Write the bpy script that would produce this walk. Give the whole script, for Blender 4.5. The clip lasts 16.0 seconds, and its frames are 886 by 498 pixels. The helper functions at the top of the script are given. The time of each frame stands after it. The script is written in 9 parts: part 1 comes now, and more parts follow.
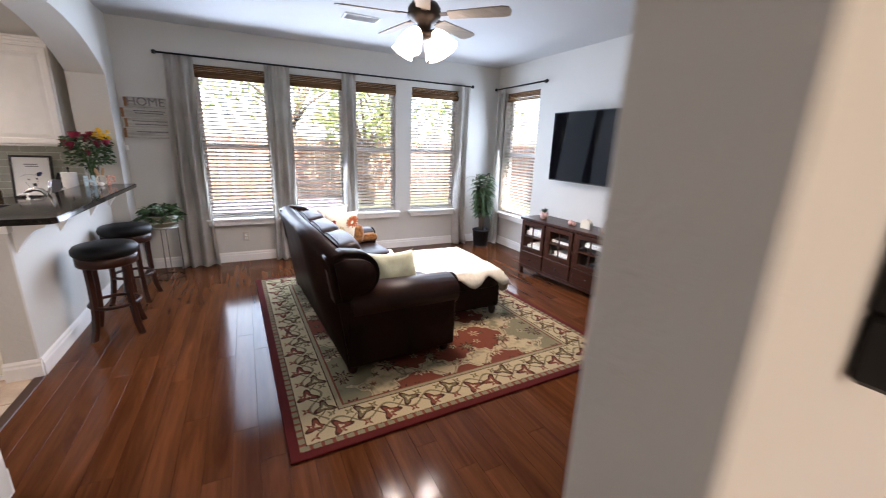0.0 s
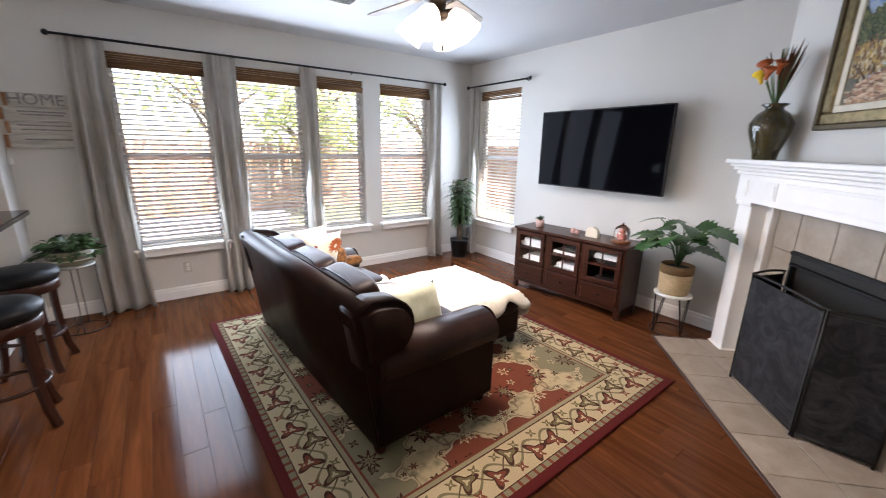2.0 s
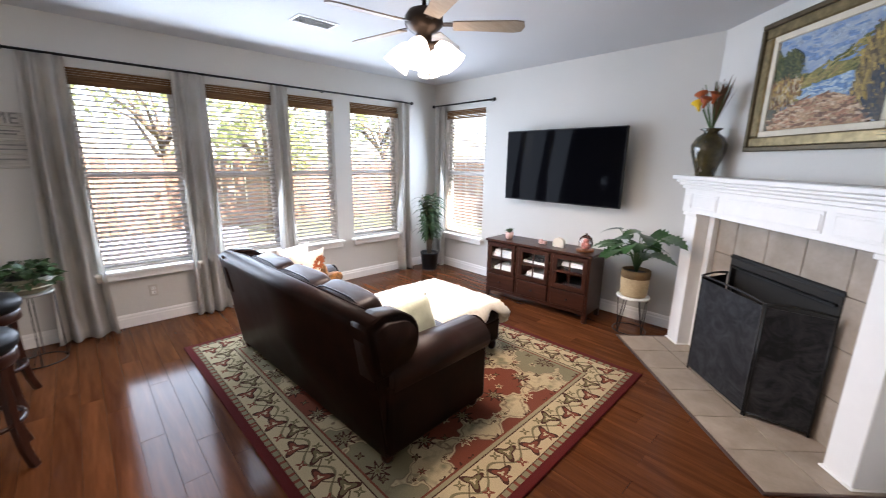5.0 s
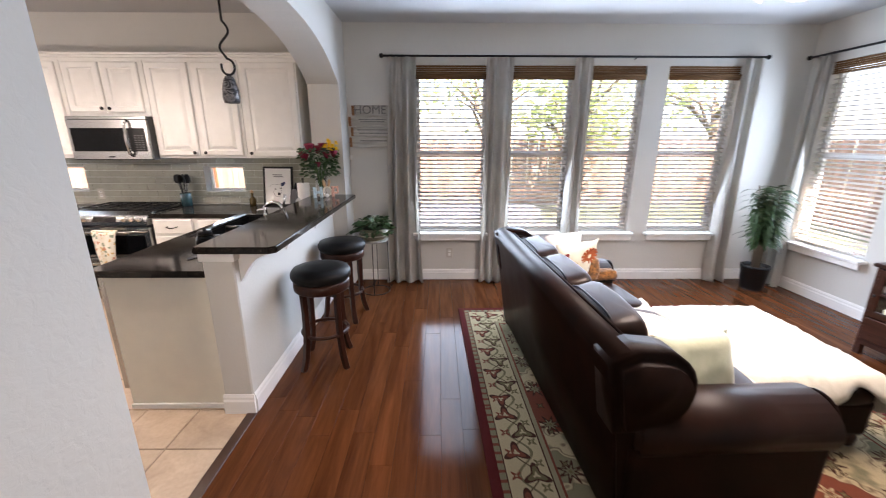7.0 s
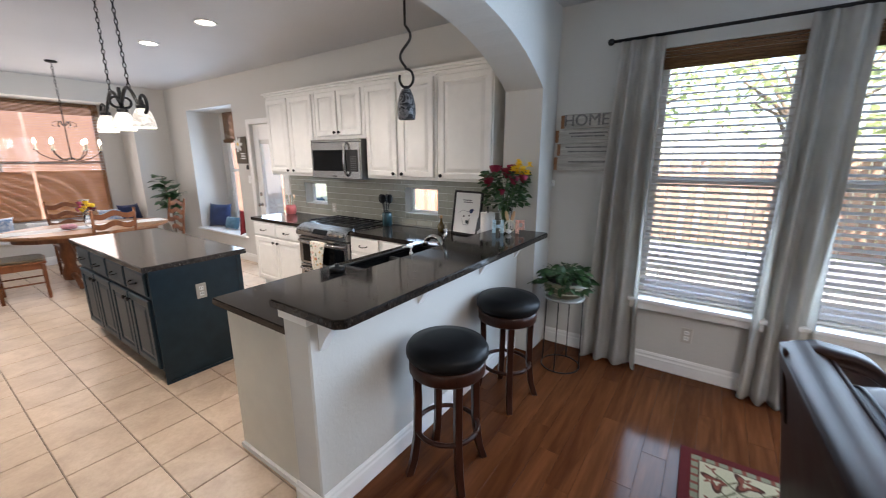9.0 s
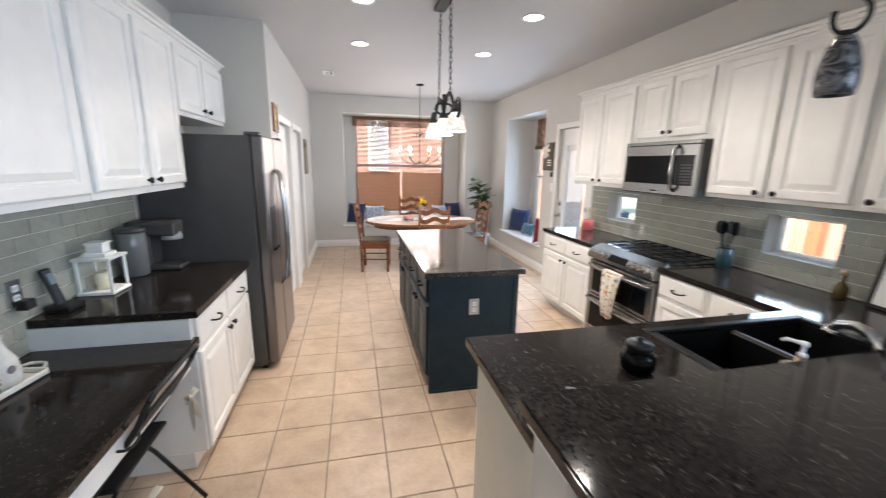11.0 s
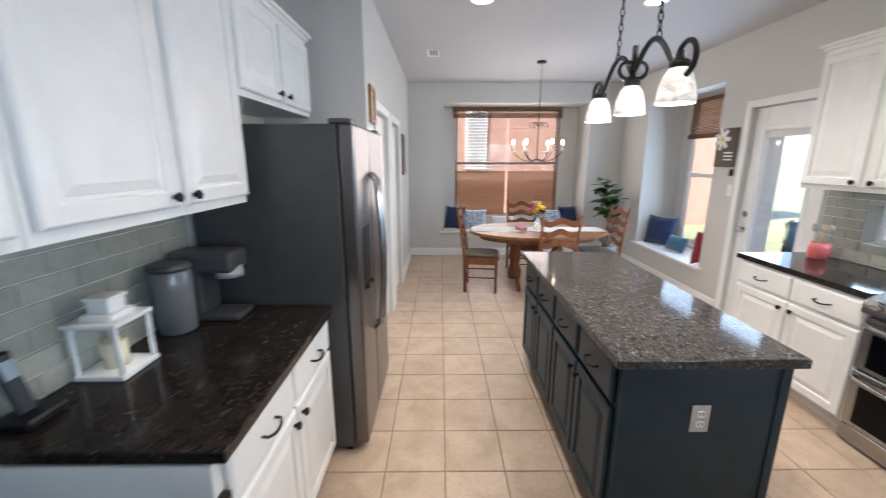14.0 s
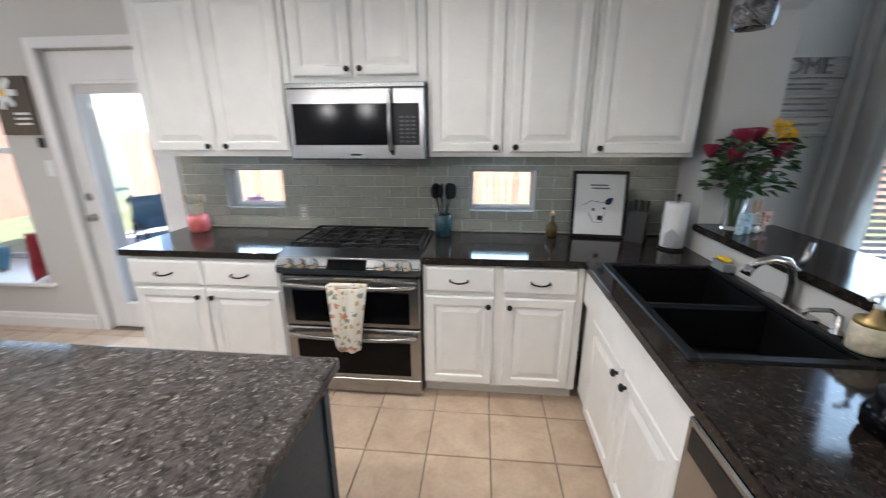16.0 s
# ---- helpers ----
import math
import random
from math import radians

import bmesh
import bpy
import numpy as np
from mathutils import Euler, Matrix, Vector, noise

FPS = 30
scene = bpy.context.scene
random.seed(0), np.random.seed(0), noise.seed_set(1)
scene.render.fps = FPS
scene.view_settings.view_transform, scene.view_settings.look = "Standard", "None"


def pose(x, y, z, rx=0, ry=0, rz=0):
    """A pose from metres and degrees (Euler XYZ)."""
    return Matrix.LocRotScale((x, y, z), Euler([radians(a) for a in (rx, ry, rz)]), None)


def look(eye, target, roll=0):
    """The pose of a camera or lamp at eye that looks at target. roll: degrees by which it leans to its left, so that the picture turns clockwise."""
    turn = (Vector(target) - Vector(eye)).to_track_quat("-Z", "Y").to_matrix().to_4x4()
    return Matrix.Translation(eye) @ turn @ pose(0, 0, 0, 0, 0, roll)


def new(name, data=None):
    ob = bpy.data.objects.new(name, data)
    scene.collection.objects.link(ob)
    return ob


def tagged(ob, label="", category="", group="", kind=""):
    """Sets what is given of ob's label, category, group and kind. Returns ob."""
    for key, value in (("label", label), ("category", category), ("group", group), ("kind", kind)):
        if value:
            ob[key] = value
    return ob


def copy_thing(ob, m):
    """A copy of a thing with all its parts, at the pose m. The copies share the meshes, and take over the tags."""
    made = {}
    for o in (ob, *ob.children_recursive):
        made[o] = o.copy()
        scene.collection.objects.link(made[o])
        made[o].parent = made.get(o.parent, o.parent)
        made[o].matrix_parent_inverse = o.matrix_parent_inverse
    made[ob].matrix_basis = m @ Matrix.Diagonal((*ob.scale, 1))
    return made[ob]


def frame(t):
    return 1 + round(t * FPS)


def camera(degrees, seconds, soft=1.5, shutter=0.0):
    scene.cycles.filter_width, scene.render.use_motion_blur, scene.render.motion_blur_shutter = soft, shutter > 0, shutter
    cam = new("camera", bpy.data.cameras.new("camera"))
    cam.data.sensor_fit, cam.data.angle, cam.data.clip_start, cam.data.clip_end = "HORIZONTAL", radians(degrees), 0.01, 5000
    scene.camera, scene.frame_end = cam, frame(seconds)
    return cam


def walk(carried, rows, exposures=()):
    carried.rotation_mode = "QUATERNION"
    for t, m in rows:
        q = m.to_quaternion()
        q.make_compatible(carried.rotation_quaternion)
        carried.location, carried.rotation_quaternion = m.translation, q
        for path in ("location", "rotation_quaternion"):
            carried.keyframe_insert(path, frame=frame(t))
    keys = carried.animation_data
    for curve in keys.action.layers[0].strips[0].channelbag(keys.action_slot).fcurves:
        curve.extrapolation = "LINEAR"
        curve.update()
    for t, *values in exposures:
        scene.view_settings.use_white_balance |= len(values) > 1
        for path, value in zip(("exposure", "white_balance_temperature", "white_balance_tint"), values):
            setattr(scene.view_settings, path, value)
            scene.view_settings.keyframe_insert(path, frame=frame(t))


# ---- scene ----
cam = camera(97.5, 16.0, soft=1.0, shutter=0.3)
PATH = [
    (0, (0.073, 0.002, 1.598), (0.946, 1.725, 1.08), 2.0),
    (0.5, (-0.027, 0.226, 1.613), (0.72, 2.016, 1.125), 2.3),
    (1, (-0.081, 0.412, 1.617), (0.67, 2.201, 1.13), 1.9),
    (1.5, (-0.116, 0.661, 1.611), (0.788, 2.372, 1.105), 1.4),
    (2, (-0.159, 0.84, 1.623), (0.989, 2.397, 1.115), 1.0),
    (2.5, (-0.296, 0.914, 1.631), (1.136, 2.224, 1.15), 1.4),
    (3, (-0.409, 0.898, 1.645), (1.226, 1.959, 1.195), 1.8),
    (3.2, (-0.413, 0.889, 1.651), (1.274, 1.868, 1.21), 1.9),
    (5.3, (-0.439, 0.887, 1.67), (0.721, 2.452, 1.215), 0.8),
    (5.5, (-0.392, 0.888, 1.668), (0.623, 2.547, 1.202), 0.8),
    (6, (-0.276, 0.881, 1.657), (0.392, 2.695, 1.145), 0.8),
    (6.5, (-0.198, 0.93, 1.646), (0.142, 2.823, 1.097), 0.4),
    (7, (-0.129, 1.179, 1.633), (-0.107, 3.105, 1.094), 0.1),
    (7.5, (-0.037, 1.439, 1.648), (-0.33, 3.348, 1.129), 0.1),
    (8, (0.065, 1.756, 1.647), (-0.542, 3.597, 1.153), 0.0),
    (8.2, (0.081, 1.864, 1.656), (-0.625, 3.671, 1.169), -0.1),
    (10.3, (-0.292, 2.851, 1.654), (-1.999, 3.807, 1.238), 0.8),
    (10.5, (-0.384, 2.85, 1.651), (-2.157, 3.679, 1.236), 0.9),
    (11, (-0.634, 2.811, 1.65), (-2.537, 3.253, 1.222), 1.0),
    (11.5, (-0.872, 2.789, 1.632), (-2.813, 2.653, 1.168), 0.8),
    (12, (-1.031, 2.803, 1.64), (-2.86, 2.154, 1.153), 0.2),
    (12.5, (-1.121, 2.746, 1.637), (-2.854, 1.863, 1.171), -0.2),
    (13, (-1.29, 2.625, 1.668), (-3.061, 1.803, 1.239), 0.0),
    (13.5, (-1.511, 2.559, 1.682), (-3.403, 2.077, 1.248), 0.3),
    (14, (-1.8, 2.6, 1.657), (-3.749, 2.614, 1.209), -0.0),
    (14.5, (-2.109, 2.687, 1.651), (-3.948, 3.316, 1.178), 0.1),
    (15, (-2.378, 2.761, 1.656), (-3.864, 3.998, 1.144), -0.0),
    (15.5, (-2.564, 2.854, 1.645), (-3.453, 4.556, 1.084), -0.3),
    (16, (-2.693, 2.986, 1.587), (-2.881, 4.893, 1.013), -0.2),
]
EXPO = [(0.0, 2.38, 7250, 23), (0.6, 2.48, 7450, 23), (7.0, 2.46, 7350, 23), (7.8, 2.08, 6700, 18), (8.5, 2.0, 6650, 16), (10.3, 2.28, 6650, 14), (11.0, 2.2, 6650, 14), (12.0, 1.97, 7000, 15), (13.0, 1.97, 6750, 15), (14.5, 1.98, 6200, 12), (15.5, 1.84, 6150, 11), (16.0, 1.94, 6100, 11)]
walk(cam, [(t, look(eye, target, roll)) for t, eye, target, roll in PATH], EXPO)

# ---- world, sun, window light, added hall lamp ----
world = bpy.data.worlds.new("world")
scene.world = world
world.use_nodes = True
wn = world.node_tree.nodes
sky = wn.new("ShaderNodeTexSky")
sky.sky_type = "NISHITA"
sky.sun_disc = False
sky.sun_elevation = radians(48)
sky.sun_rotation = radians(155)
world.node_tree.links.new(sky.outputs[0], wn["Background"].inputs[0])
wn["Background"].inputs[1].default_value = 0.15
sun_data = bpy.data.lights.new("sun", "SUN")
sun_data.energy, sun_data.angle, sun_data.color = 5.0, radians(0.5), (1.0, 0.95, 0.86)
sun = new("sun", sun_data)
sun.matrix_world = look((4, -9, 12), (0, 0, 0))


def area_lamp(name, eye, target, w, h, power, color):
    d = bpy.data.lights.new(name, "AREA")
    d.shape, d.size, d.size_y, d.energy, d.color = "RECTANGLE", w, h, power, color
    ob = new(name, d)
    ob.matrix_world = look(eye, target)
    return ob


def bulb_lamp(name, at, power, radius, color):
    d = bpy.data.lights.new(name, "POINT")
    d.energy, d.shadow_soft_size, d.color = power, radius, color
    ob = new(name, d)
    ob.location = at
    return ob


DAY = (0.53, 0.75, 1.0)
WARM = (1.0, 0.95, 0.89)
for wx, power in ((0.0, 10.5), (0.98, 9.5), (1.82, 8), (2.74, 7)):
    area_lamp("window_light", (wx, 5.54, 1.5), (wx, 0, 0.73), 0.66, 1.75, power, DAY)
area_lamp("window_light", (3.75, 5.02, 1.5), (0, 5.0, 1.0), 0.75, 1.7, 6.5, DAY)
for wx in (-4.32, -2.55):
    area_lamp("window_light", (wx, 5.645, 1.21), (wx, 0, 0.4), 0.40, 0.24, 0.9, DAY)
area_lamp("window_light", (-9.0, 3.8, 1.6), (0, 3.8, 1.0), 1.7, 1.6, 6, (1.0, 0.95, 0.92))
area_lamp("window_light", (-6.9, 6.0, 1.5), (-6.9, 0, 1.0), 0.9, 1.5, 6, DAY)
area_lamp("window_light", (-5.35, 5.6, 1.1), (-5.35, 0, 0.8), 0.5, 1.6, 5, DAY)
# fill lamp added in an unseen hall opening to brighten the wall end
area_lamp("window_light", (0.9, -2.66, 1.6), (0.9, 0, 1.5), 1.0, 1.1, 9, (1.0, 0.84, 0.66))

# ---- materials ----


def rgb(c):
    return (c[0], c[1], c[2], 1.0)


class Mat:
    """A small builder of node materials."""

    def __init__(self, name, color=(0.8, 0.8, 0.8), rough=0.5, metal=0.0, coat=0.0):
        self.m = bpy.data.materials.new(name)
        self.m.use_nodes = True
        self.t = self.m.node_tree
        self.b = self.t.nodes["Principled BSDF"]
        self.b.inputs["Base Color"].default_value = rgb(color)
        self.b.inputs["Roughness"].default_value = rough
        self.b.inputs["Metallic"].default_value = metal
        self.b.inputs["Coat Weight"].default_value = coat
        self.coord = None

    def n(self, kind, **inputs):
        node = self.t.nodes.new(kind)
        for k, v in inputs.items():
            node.inputs[k.replace("_", " ")].default_value = v
        return node

    def link(self, a, b):
        self.t.links.new(a, b)

    def place(self, scale=(1, 1, 1), world_space=True, rot=(0, 0, 0)):
        src = self.t.nodes.new("ShaderNodeNewGeometry").outputs["Position"] if world_space else self.t.nodes.new("ShaderNodeTexCoord").outputs["Object"]
        mp = self.t.nodes.new("ShaderNodeMapping")
        mp.inputs["Scale"].default_value = scale
        mp.inputs["Rotation"].default_value = rot
        self.link(src, mp.inputs[0])
        return mp.outputs[0]

    def noise(self, vec, scale, detail=4.0, rough=0.55, dist=0.0):
        nz = self.n("ShaderNodeTexNoise", Scale=scale, Detail=detail, Roughness=rough, Distortion=dist)
        self.link(vec, nz.inputs["Vector"])
        return nz.outputs["Fac"]

    def ramp(self, fac, stops):
        r = self.t.nodes.new("ShaderNodeValToRGB")
        el = r.color_ramp.elements
        while len(el) < len(stops):
            el.new(0.5)
        for e, (p, c) in zip(el, stops):
            e.position, e.color = p, rgb(c)
        self.link(fac, r.inputs[0])
        return r.outputs[0]

    def mix(self, a, b, fac=0.5, mode="MIX"):
        mx = self.t.nodes.new("ShaderNodeMix")
        mx.data_type, mx.blend_type = "RGBA", mode
        for sock, v in ((mx.inputs[0], fac), (mx.inputs[6], a), (mx.inputs[7], b)):
            if isinstance(v, (int, float)):
                sock.default_value = v
            elif isinstance(v, tuple):
                sock.default_value = rgb(v)
            else:
                self.link(v, sock)
        return mx.outputs[2]

    def color(self, sock):
        self.link(sock, self.b.inputs["Base Color"])
        return self

    def rough(self, fac, lo, hi):
        mr = self.t.nodes.new("ShaderNodeMapRange")
        mr.inputs[3].default_value, mr.inputs[4].default_value = lo, hi
        self.link(fac, mr.inputs[0])
        self.link(mr.outputs[0], self.b.inputs["Roughness"])
        return self

    def bump(self, fac, strength=0.2, dist=0.002):
        bp = self.n("ShaderNodeBump", Strength=strength, Distance=dist)
        self.link(fac, bp.inputs["Height"])
        self.link(bp.outputs[0], self.b.inputs["Normal"])
        return self

    def rand(self):
        return self.t.nodes.new("ShaderNodeObjectInfo").outputs["Random"]


def plain(name, c, rough=0.5, metal=0.0, coat=0.0, var=0.08, scale=9.0, bump=0.0, fine=90.0, spec=0.5):
    """Paint, plastic or metal with a slight two-scale unevenness."""
    m = Mat(name, c, rough, metal, coat)
    m.b.inputs["Specular IOR Level"].default_value = spec
    v = m.place()
    a = m.noise(v, scale)
    lo = tuple(x * (1 - var) for x in c)
    hi = tuple(min(1, x * (1 + var)) for x in c)
    m.color(m.ramp(a, [(0.3, lo), (0.7, hi)]))
    f = m.noise(v, fine, 3)
    m.rough(f, max(0.02, rough * 0.8), min(1, rough * 1.25))
    if bump:
        m.bump(f, bump)
    return m.m


def wall_paint(name, c):
    m = Mat(name, c, 0.75)
    v = m.place()
    m.color(m.ramp(m.noise(v, 1.3), [(0.3, tuple(x * 0.96 for x in c)), (0.7, c)]))
    m.bump(m.noise(v, 30.0, 5, 0.6, 0.6), 0.32, 0.006)
    return m.m


WALL = wall_paint("greige wall paint", (0.60, 0.585, 0.55))
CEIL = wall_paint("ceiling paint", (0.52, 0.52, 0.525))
TRIM = plain("white trim paint", (0.80, 0.79, 0.77), 0.35, var=0.02)
CAB = plain("white cabinet paint", (0.80, 0.79, 0.76), 0.32, var=0.03, bump=0.05, fine=140)
CREAM = plain("cream panel paint", (0.72, 0.69, 0.60), 0.5, var=0.03)
BLUE = plain("dark teal island paint", (0.011, 0.030, 0.045), 0.40, var=0.18, spec=0.35)
BLACK = plain("black iron", (0.008, 0.0075, 0.0075), 0.45, spec=0.3)
BLKPLAS = plain("black plastic", (0.009, 0.009, 0.010), 0.38, spec=0.3)


def brushed(name, c, rough):
    """Brushed metal: fine streaks along x."""
    m = Mat(name, c, rough, 1.0)
    v = m.place((0.6, 3.0, 60.0))
    n = m.noise(v, 6, 4)
    m.color(m.ramp(n, [(0.3, tuple(x * 0.93 for x in c)), (0.7, c)]))
    m.rough(n, rough * 0.92, rough * 1.1)
    return m.m


STEEL = brushed("stainless steel", (0.40, 0.395, 0.39), 0.26)
DKSTEEL = brushed("dark stainless steel", (0.20, 0.19, 0.185), 0.30)
DSTEEL = plain("dark grey steel side", (0.075, 0.075, 0.076), 0.45, 0.3, bump=0.1, fine=300)
CHROME = plain("brushed nickel", (0.46, 0.445, 0.425), 0.2, 1.0, var=0.03)
DGLASS = plain("dark glass", (0.003, 0.003, 0.0035), 0.13, spec=0.14)
# rubber tone, which also paints the shade in vents and outlet slots
RUBBER_SHADE = plain("dark rubber and recess shade", (0.02, 0.02, 0.02), 0.8)
PLATE = plain("almond plastic plate", (0.50, 0.47, 0.42), 0.4)
WPLAS = plain("white plastic", (0.80, 0.80, 0.78), 0.4, var=0.02)


def wood(name, dark, light, axis="y", scale=1.0, rough=0.35, coat=0.0, rnd=0.0):
    m = Mat(name, dark, rough, 0, coat)
    m.b.inputs["Specular IOR Level"].default_value = 0.25
    sc = {"x": (0.7, 9, 9), "y": (9, 0.7, 9), "z": (9, 9, 0.7)}[axis]
    v = m.place(tuple(x * scale for x in sc))
    if rnd:
        add = m.t.nodes.new("ShaderNodeVectorMath")
        add.operation = "ADD"
        cmb = m.t.nodes.new("ShaderNodeCombineXYZ")
        mul = m.t.nodes.new("ShaderNodeMath")
        mul.operation = "MULTIPLY"
        mul.inputs[1].default_value = 57.0
        m.link(m.rand(), mul.inputs[0])
        for k in range(3):
            m.link(mul.outputs[0], cmb.inputs[k])
        m.link(v, add.inputs[0])
        m.link(cmb.outputs[0], add.inputs[1])
        v = add.outputs[0]
    g = m.noise(v, 1.0, 6, 0.62, 0.8)
    fine = m.noise(v, 6.0, 4, 0.6)
    c = m.ramp(g, [(0.25, dark), (0.55, tuple((a + b) / 2 for a, b in zip(dark, light))), (0.8, light)])
    c = m.mix(c, m.ramp(fine, [(0.3, (0.55, 0.55, 0.55)), (0.7, (1, 1, 1))]), 0.45, "MULTIPLY")
    if rnd:
        c = m.mix(c, m.ramp(m.rand(), [(0.0, (1 - rnd,) * 3), (1.0, (1.0, 1.0, 1.0))]), 1.0, "MULTIPLY")
    m.color(c)
    m.rough(fine, rough * 0.75, rough * 1.3)
    m.bump(g, 0.12, 0.003)
    return m.m


FLOORWOOD = wood("dark red-brown laminate", (0.050, 0.014, 0.0055), (0.170, 0.058, 0.022), "y", 1.0, 0.125, 0.0, 0.14)
FLOORWOOD.node_tree.nodes["Principled BSDF"].inputs["Specular IOR Level"].default_value = 0.09
DKWOOD = wood("dark espresso wood", (0.018, 0.006, 0.004), (0.055, 0.018, 0.010), "z", 2.0, 0.3)
CONSOLEW = wood("dark mahogany wood", (0.022, 0.007, 0.004), (0.070, 0.022, 0.012), "y", 2.0, 0.3)
OAK = wood("reddish oak", (0.14, 0.045, 0.018), (0.33, 0.13, 0.055), "z", 2.0, 0.4)
OAKTOP = wood("honey oak table top", (0.22, 0.095, 0.040), (0.42, 0.21, 0.10), "x", 2.0, 0.35)
PALEW = wood("whitewashed weathered board", (0.34, 0.31, 0.27), (0.72, 0.69, 0.64), "x", 3.5, 0.7)
FENCEW = wood("red cedar fence board", (0.42, 0.25, 0.19), (0.64, 0.43, 0.34), "z", 1.0, 0.8, 0, 0.4)


def granite(name, dark, mid, fleck, scale=1.0, amount=0.60):
    m = Mat(name, dark, 0.12)
    m.b.inputs["Specular IOR Level"].default_value = 0.2
    v = m.place((scale, scale, scale))
    a = m.noise(v, 26, 5, 0.65, 1.2)
    b = m.noise(v, 70, 4, 0.6, 0.6)
    vv = m.place((scale * 0.9, scale * 1.8, scale), rot=(0, 0, 0.6))
    f = m.noise(vv, 48, 3, 0.5, 1.5)
    c = m.ramp(a, [(0.35, dark), (0.62, mid)])
    c = m.mix(c, m.ramp(b, [(0.4, tuple(x * 0.6 for x in dark)), (0.7, tuple(x * 1.3 for x in mid))]), 0.4)
    c = m.mix(c, fleck, m.ramp(f, [(amount, (0, 0, 0)), (amount + 0.07, (1, 1, 1))]))
    m.color(c)
    m.rough(b, 0.05, 0.13)
    return m.m


GRANITE = granite("dark brown granite", (0.006, 0.005, 0.0045), (0.032, 0.025, 0.021), (0.13, 0.105, 0.088), 1.0, 0.635)
GRANITE2 = granite("grey speckled granite", (0.016, 0.0135, 0.0125), (0.075, 0.066, 0.061), (0.19, 0.172, 0.158), 0.95, 0.60)


def tile_mat(name, a, b, rough=0.35, var=0.12):
    m = Mat(name, a, rough)
    v = m.place()
    n1, n2 = m.noise(v, 5, 5, 0.6, 0.6), m.noise(v, 40, 4)
    c = m.ramp(n1, [(0.3, a), (0.7, b)])
    c = m.mix(c, m.ramp(n2, [(0.3, (0.82, 0.80, 0.78)), (0.6, (1, 1, 1))]), 0.5, "MULTIPLY")
    c = m.mix(c, m.ramp(m.rand(), [(0, (1 - var,) * 3), (1, (1, 1, 1))]), 1.0, "MULTIPLY")
    m.color(c)
    m.rough(n2, rough * 0.8, rough * 1.3)
    m.bump(n1, 0.08, 0.003)
    return m.m


FTILE = tile_mat("beige ceramic floor tile", (0.45, 0.33, 0.235), (0.62, 0.485, 0.365), 0.33)
HTILE = tile_mat("taupe ceramic hearth tile", (0.27, 0.215, 0.165), (0.38, 0.31, 0.25), 0.4)
GROUT = plain("brown grout", (0.19, 0.145, 0.11), 0.9)
STILE = tile_mat("sage grey glass subway tile", (0.36, 0.365, 0.31), (0.42, 0.425, 0.365), 0.12, 0.10)
SGROUT = plain("pale grout", (0.62, 0.62, 0.58), 0.9)


def leather(name, dark, light, spec=0.3, lo=0.34, hi=0.52):
    m = Mat(name, dark, 0.4)
    m.b.inputs["Specular IOR Level"].default_value = spec
    v = m.place()
    big, fine = m.noise(v, 3.5, 5, 0.6, 0.4), m.noise(v, 160, 3)
    m.color(m.ramp(big, [(0.3, dark), (0.75, light)]))
    m.rough(big, lo, hi)
    m.bump(fine, 0.12, 0.001)
    return m.m


LEATHER = leather("dark brown leather", (0.006, 0.0024, 0.0016), (0.020, 0.0070, 0.0040), 0.07, 0.38, 0.55)
# frame leather again, lightened and glossed for highlights on cushions and arms
CUSHLEATHER = leather("glossier brown cushion leather", (0.009, 0.0036, 0.0024), (0.030, 0.0105, 0.006), 0.16, 0.34, 0.50)
BLKLEATHER = leather("black leather", (0.004, 0.004, 0.0045), (0.010, 0.0095, 0.0095), 0.14)


def cloth(name, a, b, scale=8.0, weave=420.0, rough=0.95, bump=0.3):
    m = Mat(name, a, rough)
    m.b.inputs["Sheen Weight"].default_value = 0.25
    v = m.place()
    m.color(m.ramp(m.noise(v, scale, 4, 0.6, 0.5), [(0.35, a), (0.65, b)]))
    m.bump(m.noise(v, weave, 2), bump, 0.002)
    return m.m


CURTAIN = cloth("grey linen curtain", (0.56, 0.53, 0.485), (0.66, 0.63, 0.585), 3.0)
CREAMFAB = cloth("cream fleece", (0.56, 0.51, 0.42), (0.68, 0.63, 0.54), 14, 130, 1.0, 0.9)
SAGEFAB = cloth("pale sage cushion fabric", (0.33, 0.35, 0.25), (0.42, 0.43, 0.32))
NAVY = cloth("navy cushion fabric", (0.010, 0.022, 0.075), (0.016, 0.032, 0.10))
BLUEPRINT = cloth("blue and white patterned fabric", (0.10, 0.22, 0.42), (0.72, 0.74, 0.76), 26)
WHITEFAB = cloth("white cotton", (0.72, 0.71, 0.69), (0.80, 0.79, 0.77))
FLORAL = cloth("cream fabric with orange flowers", (0.66, 0.61, 0.52), (0.72, 0.68, 0.58))
REDFAB = cloth("dark red fabric", (0.20, 0.012, 0.018), (0.28, 0.02, 0.03))
TEAL = cloth("teal fabric", (0.05, 0.13, 0.19), (0.07, 0.17, 0.24))
TOWEL = cloth("floral tea towel", (0.70, 0.66, 0.56), (0.74, 0.70, 0.62), 34)


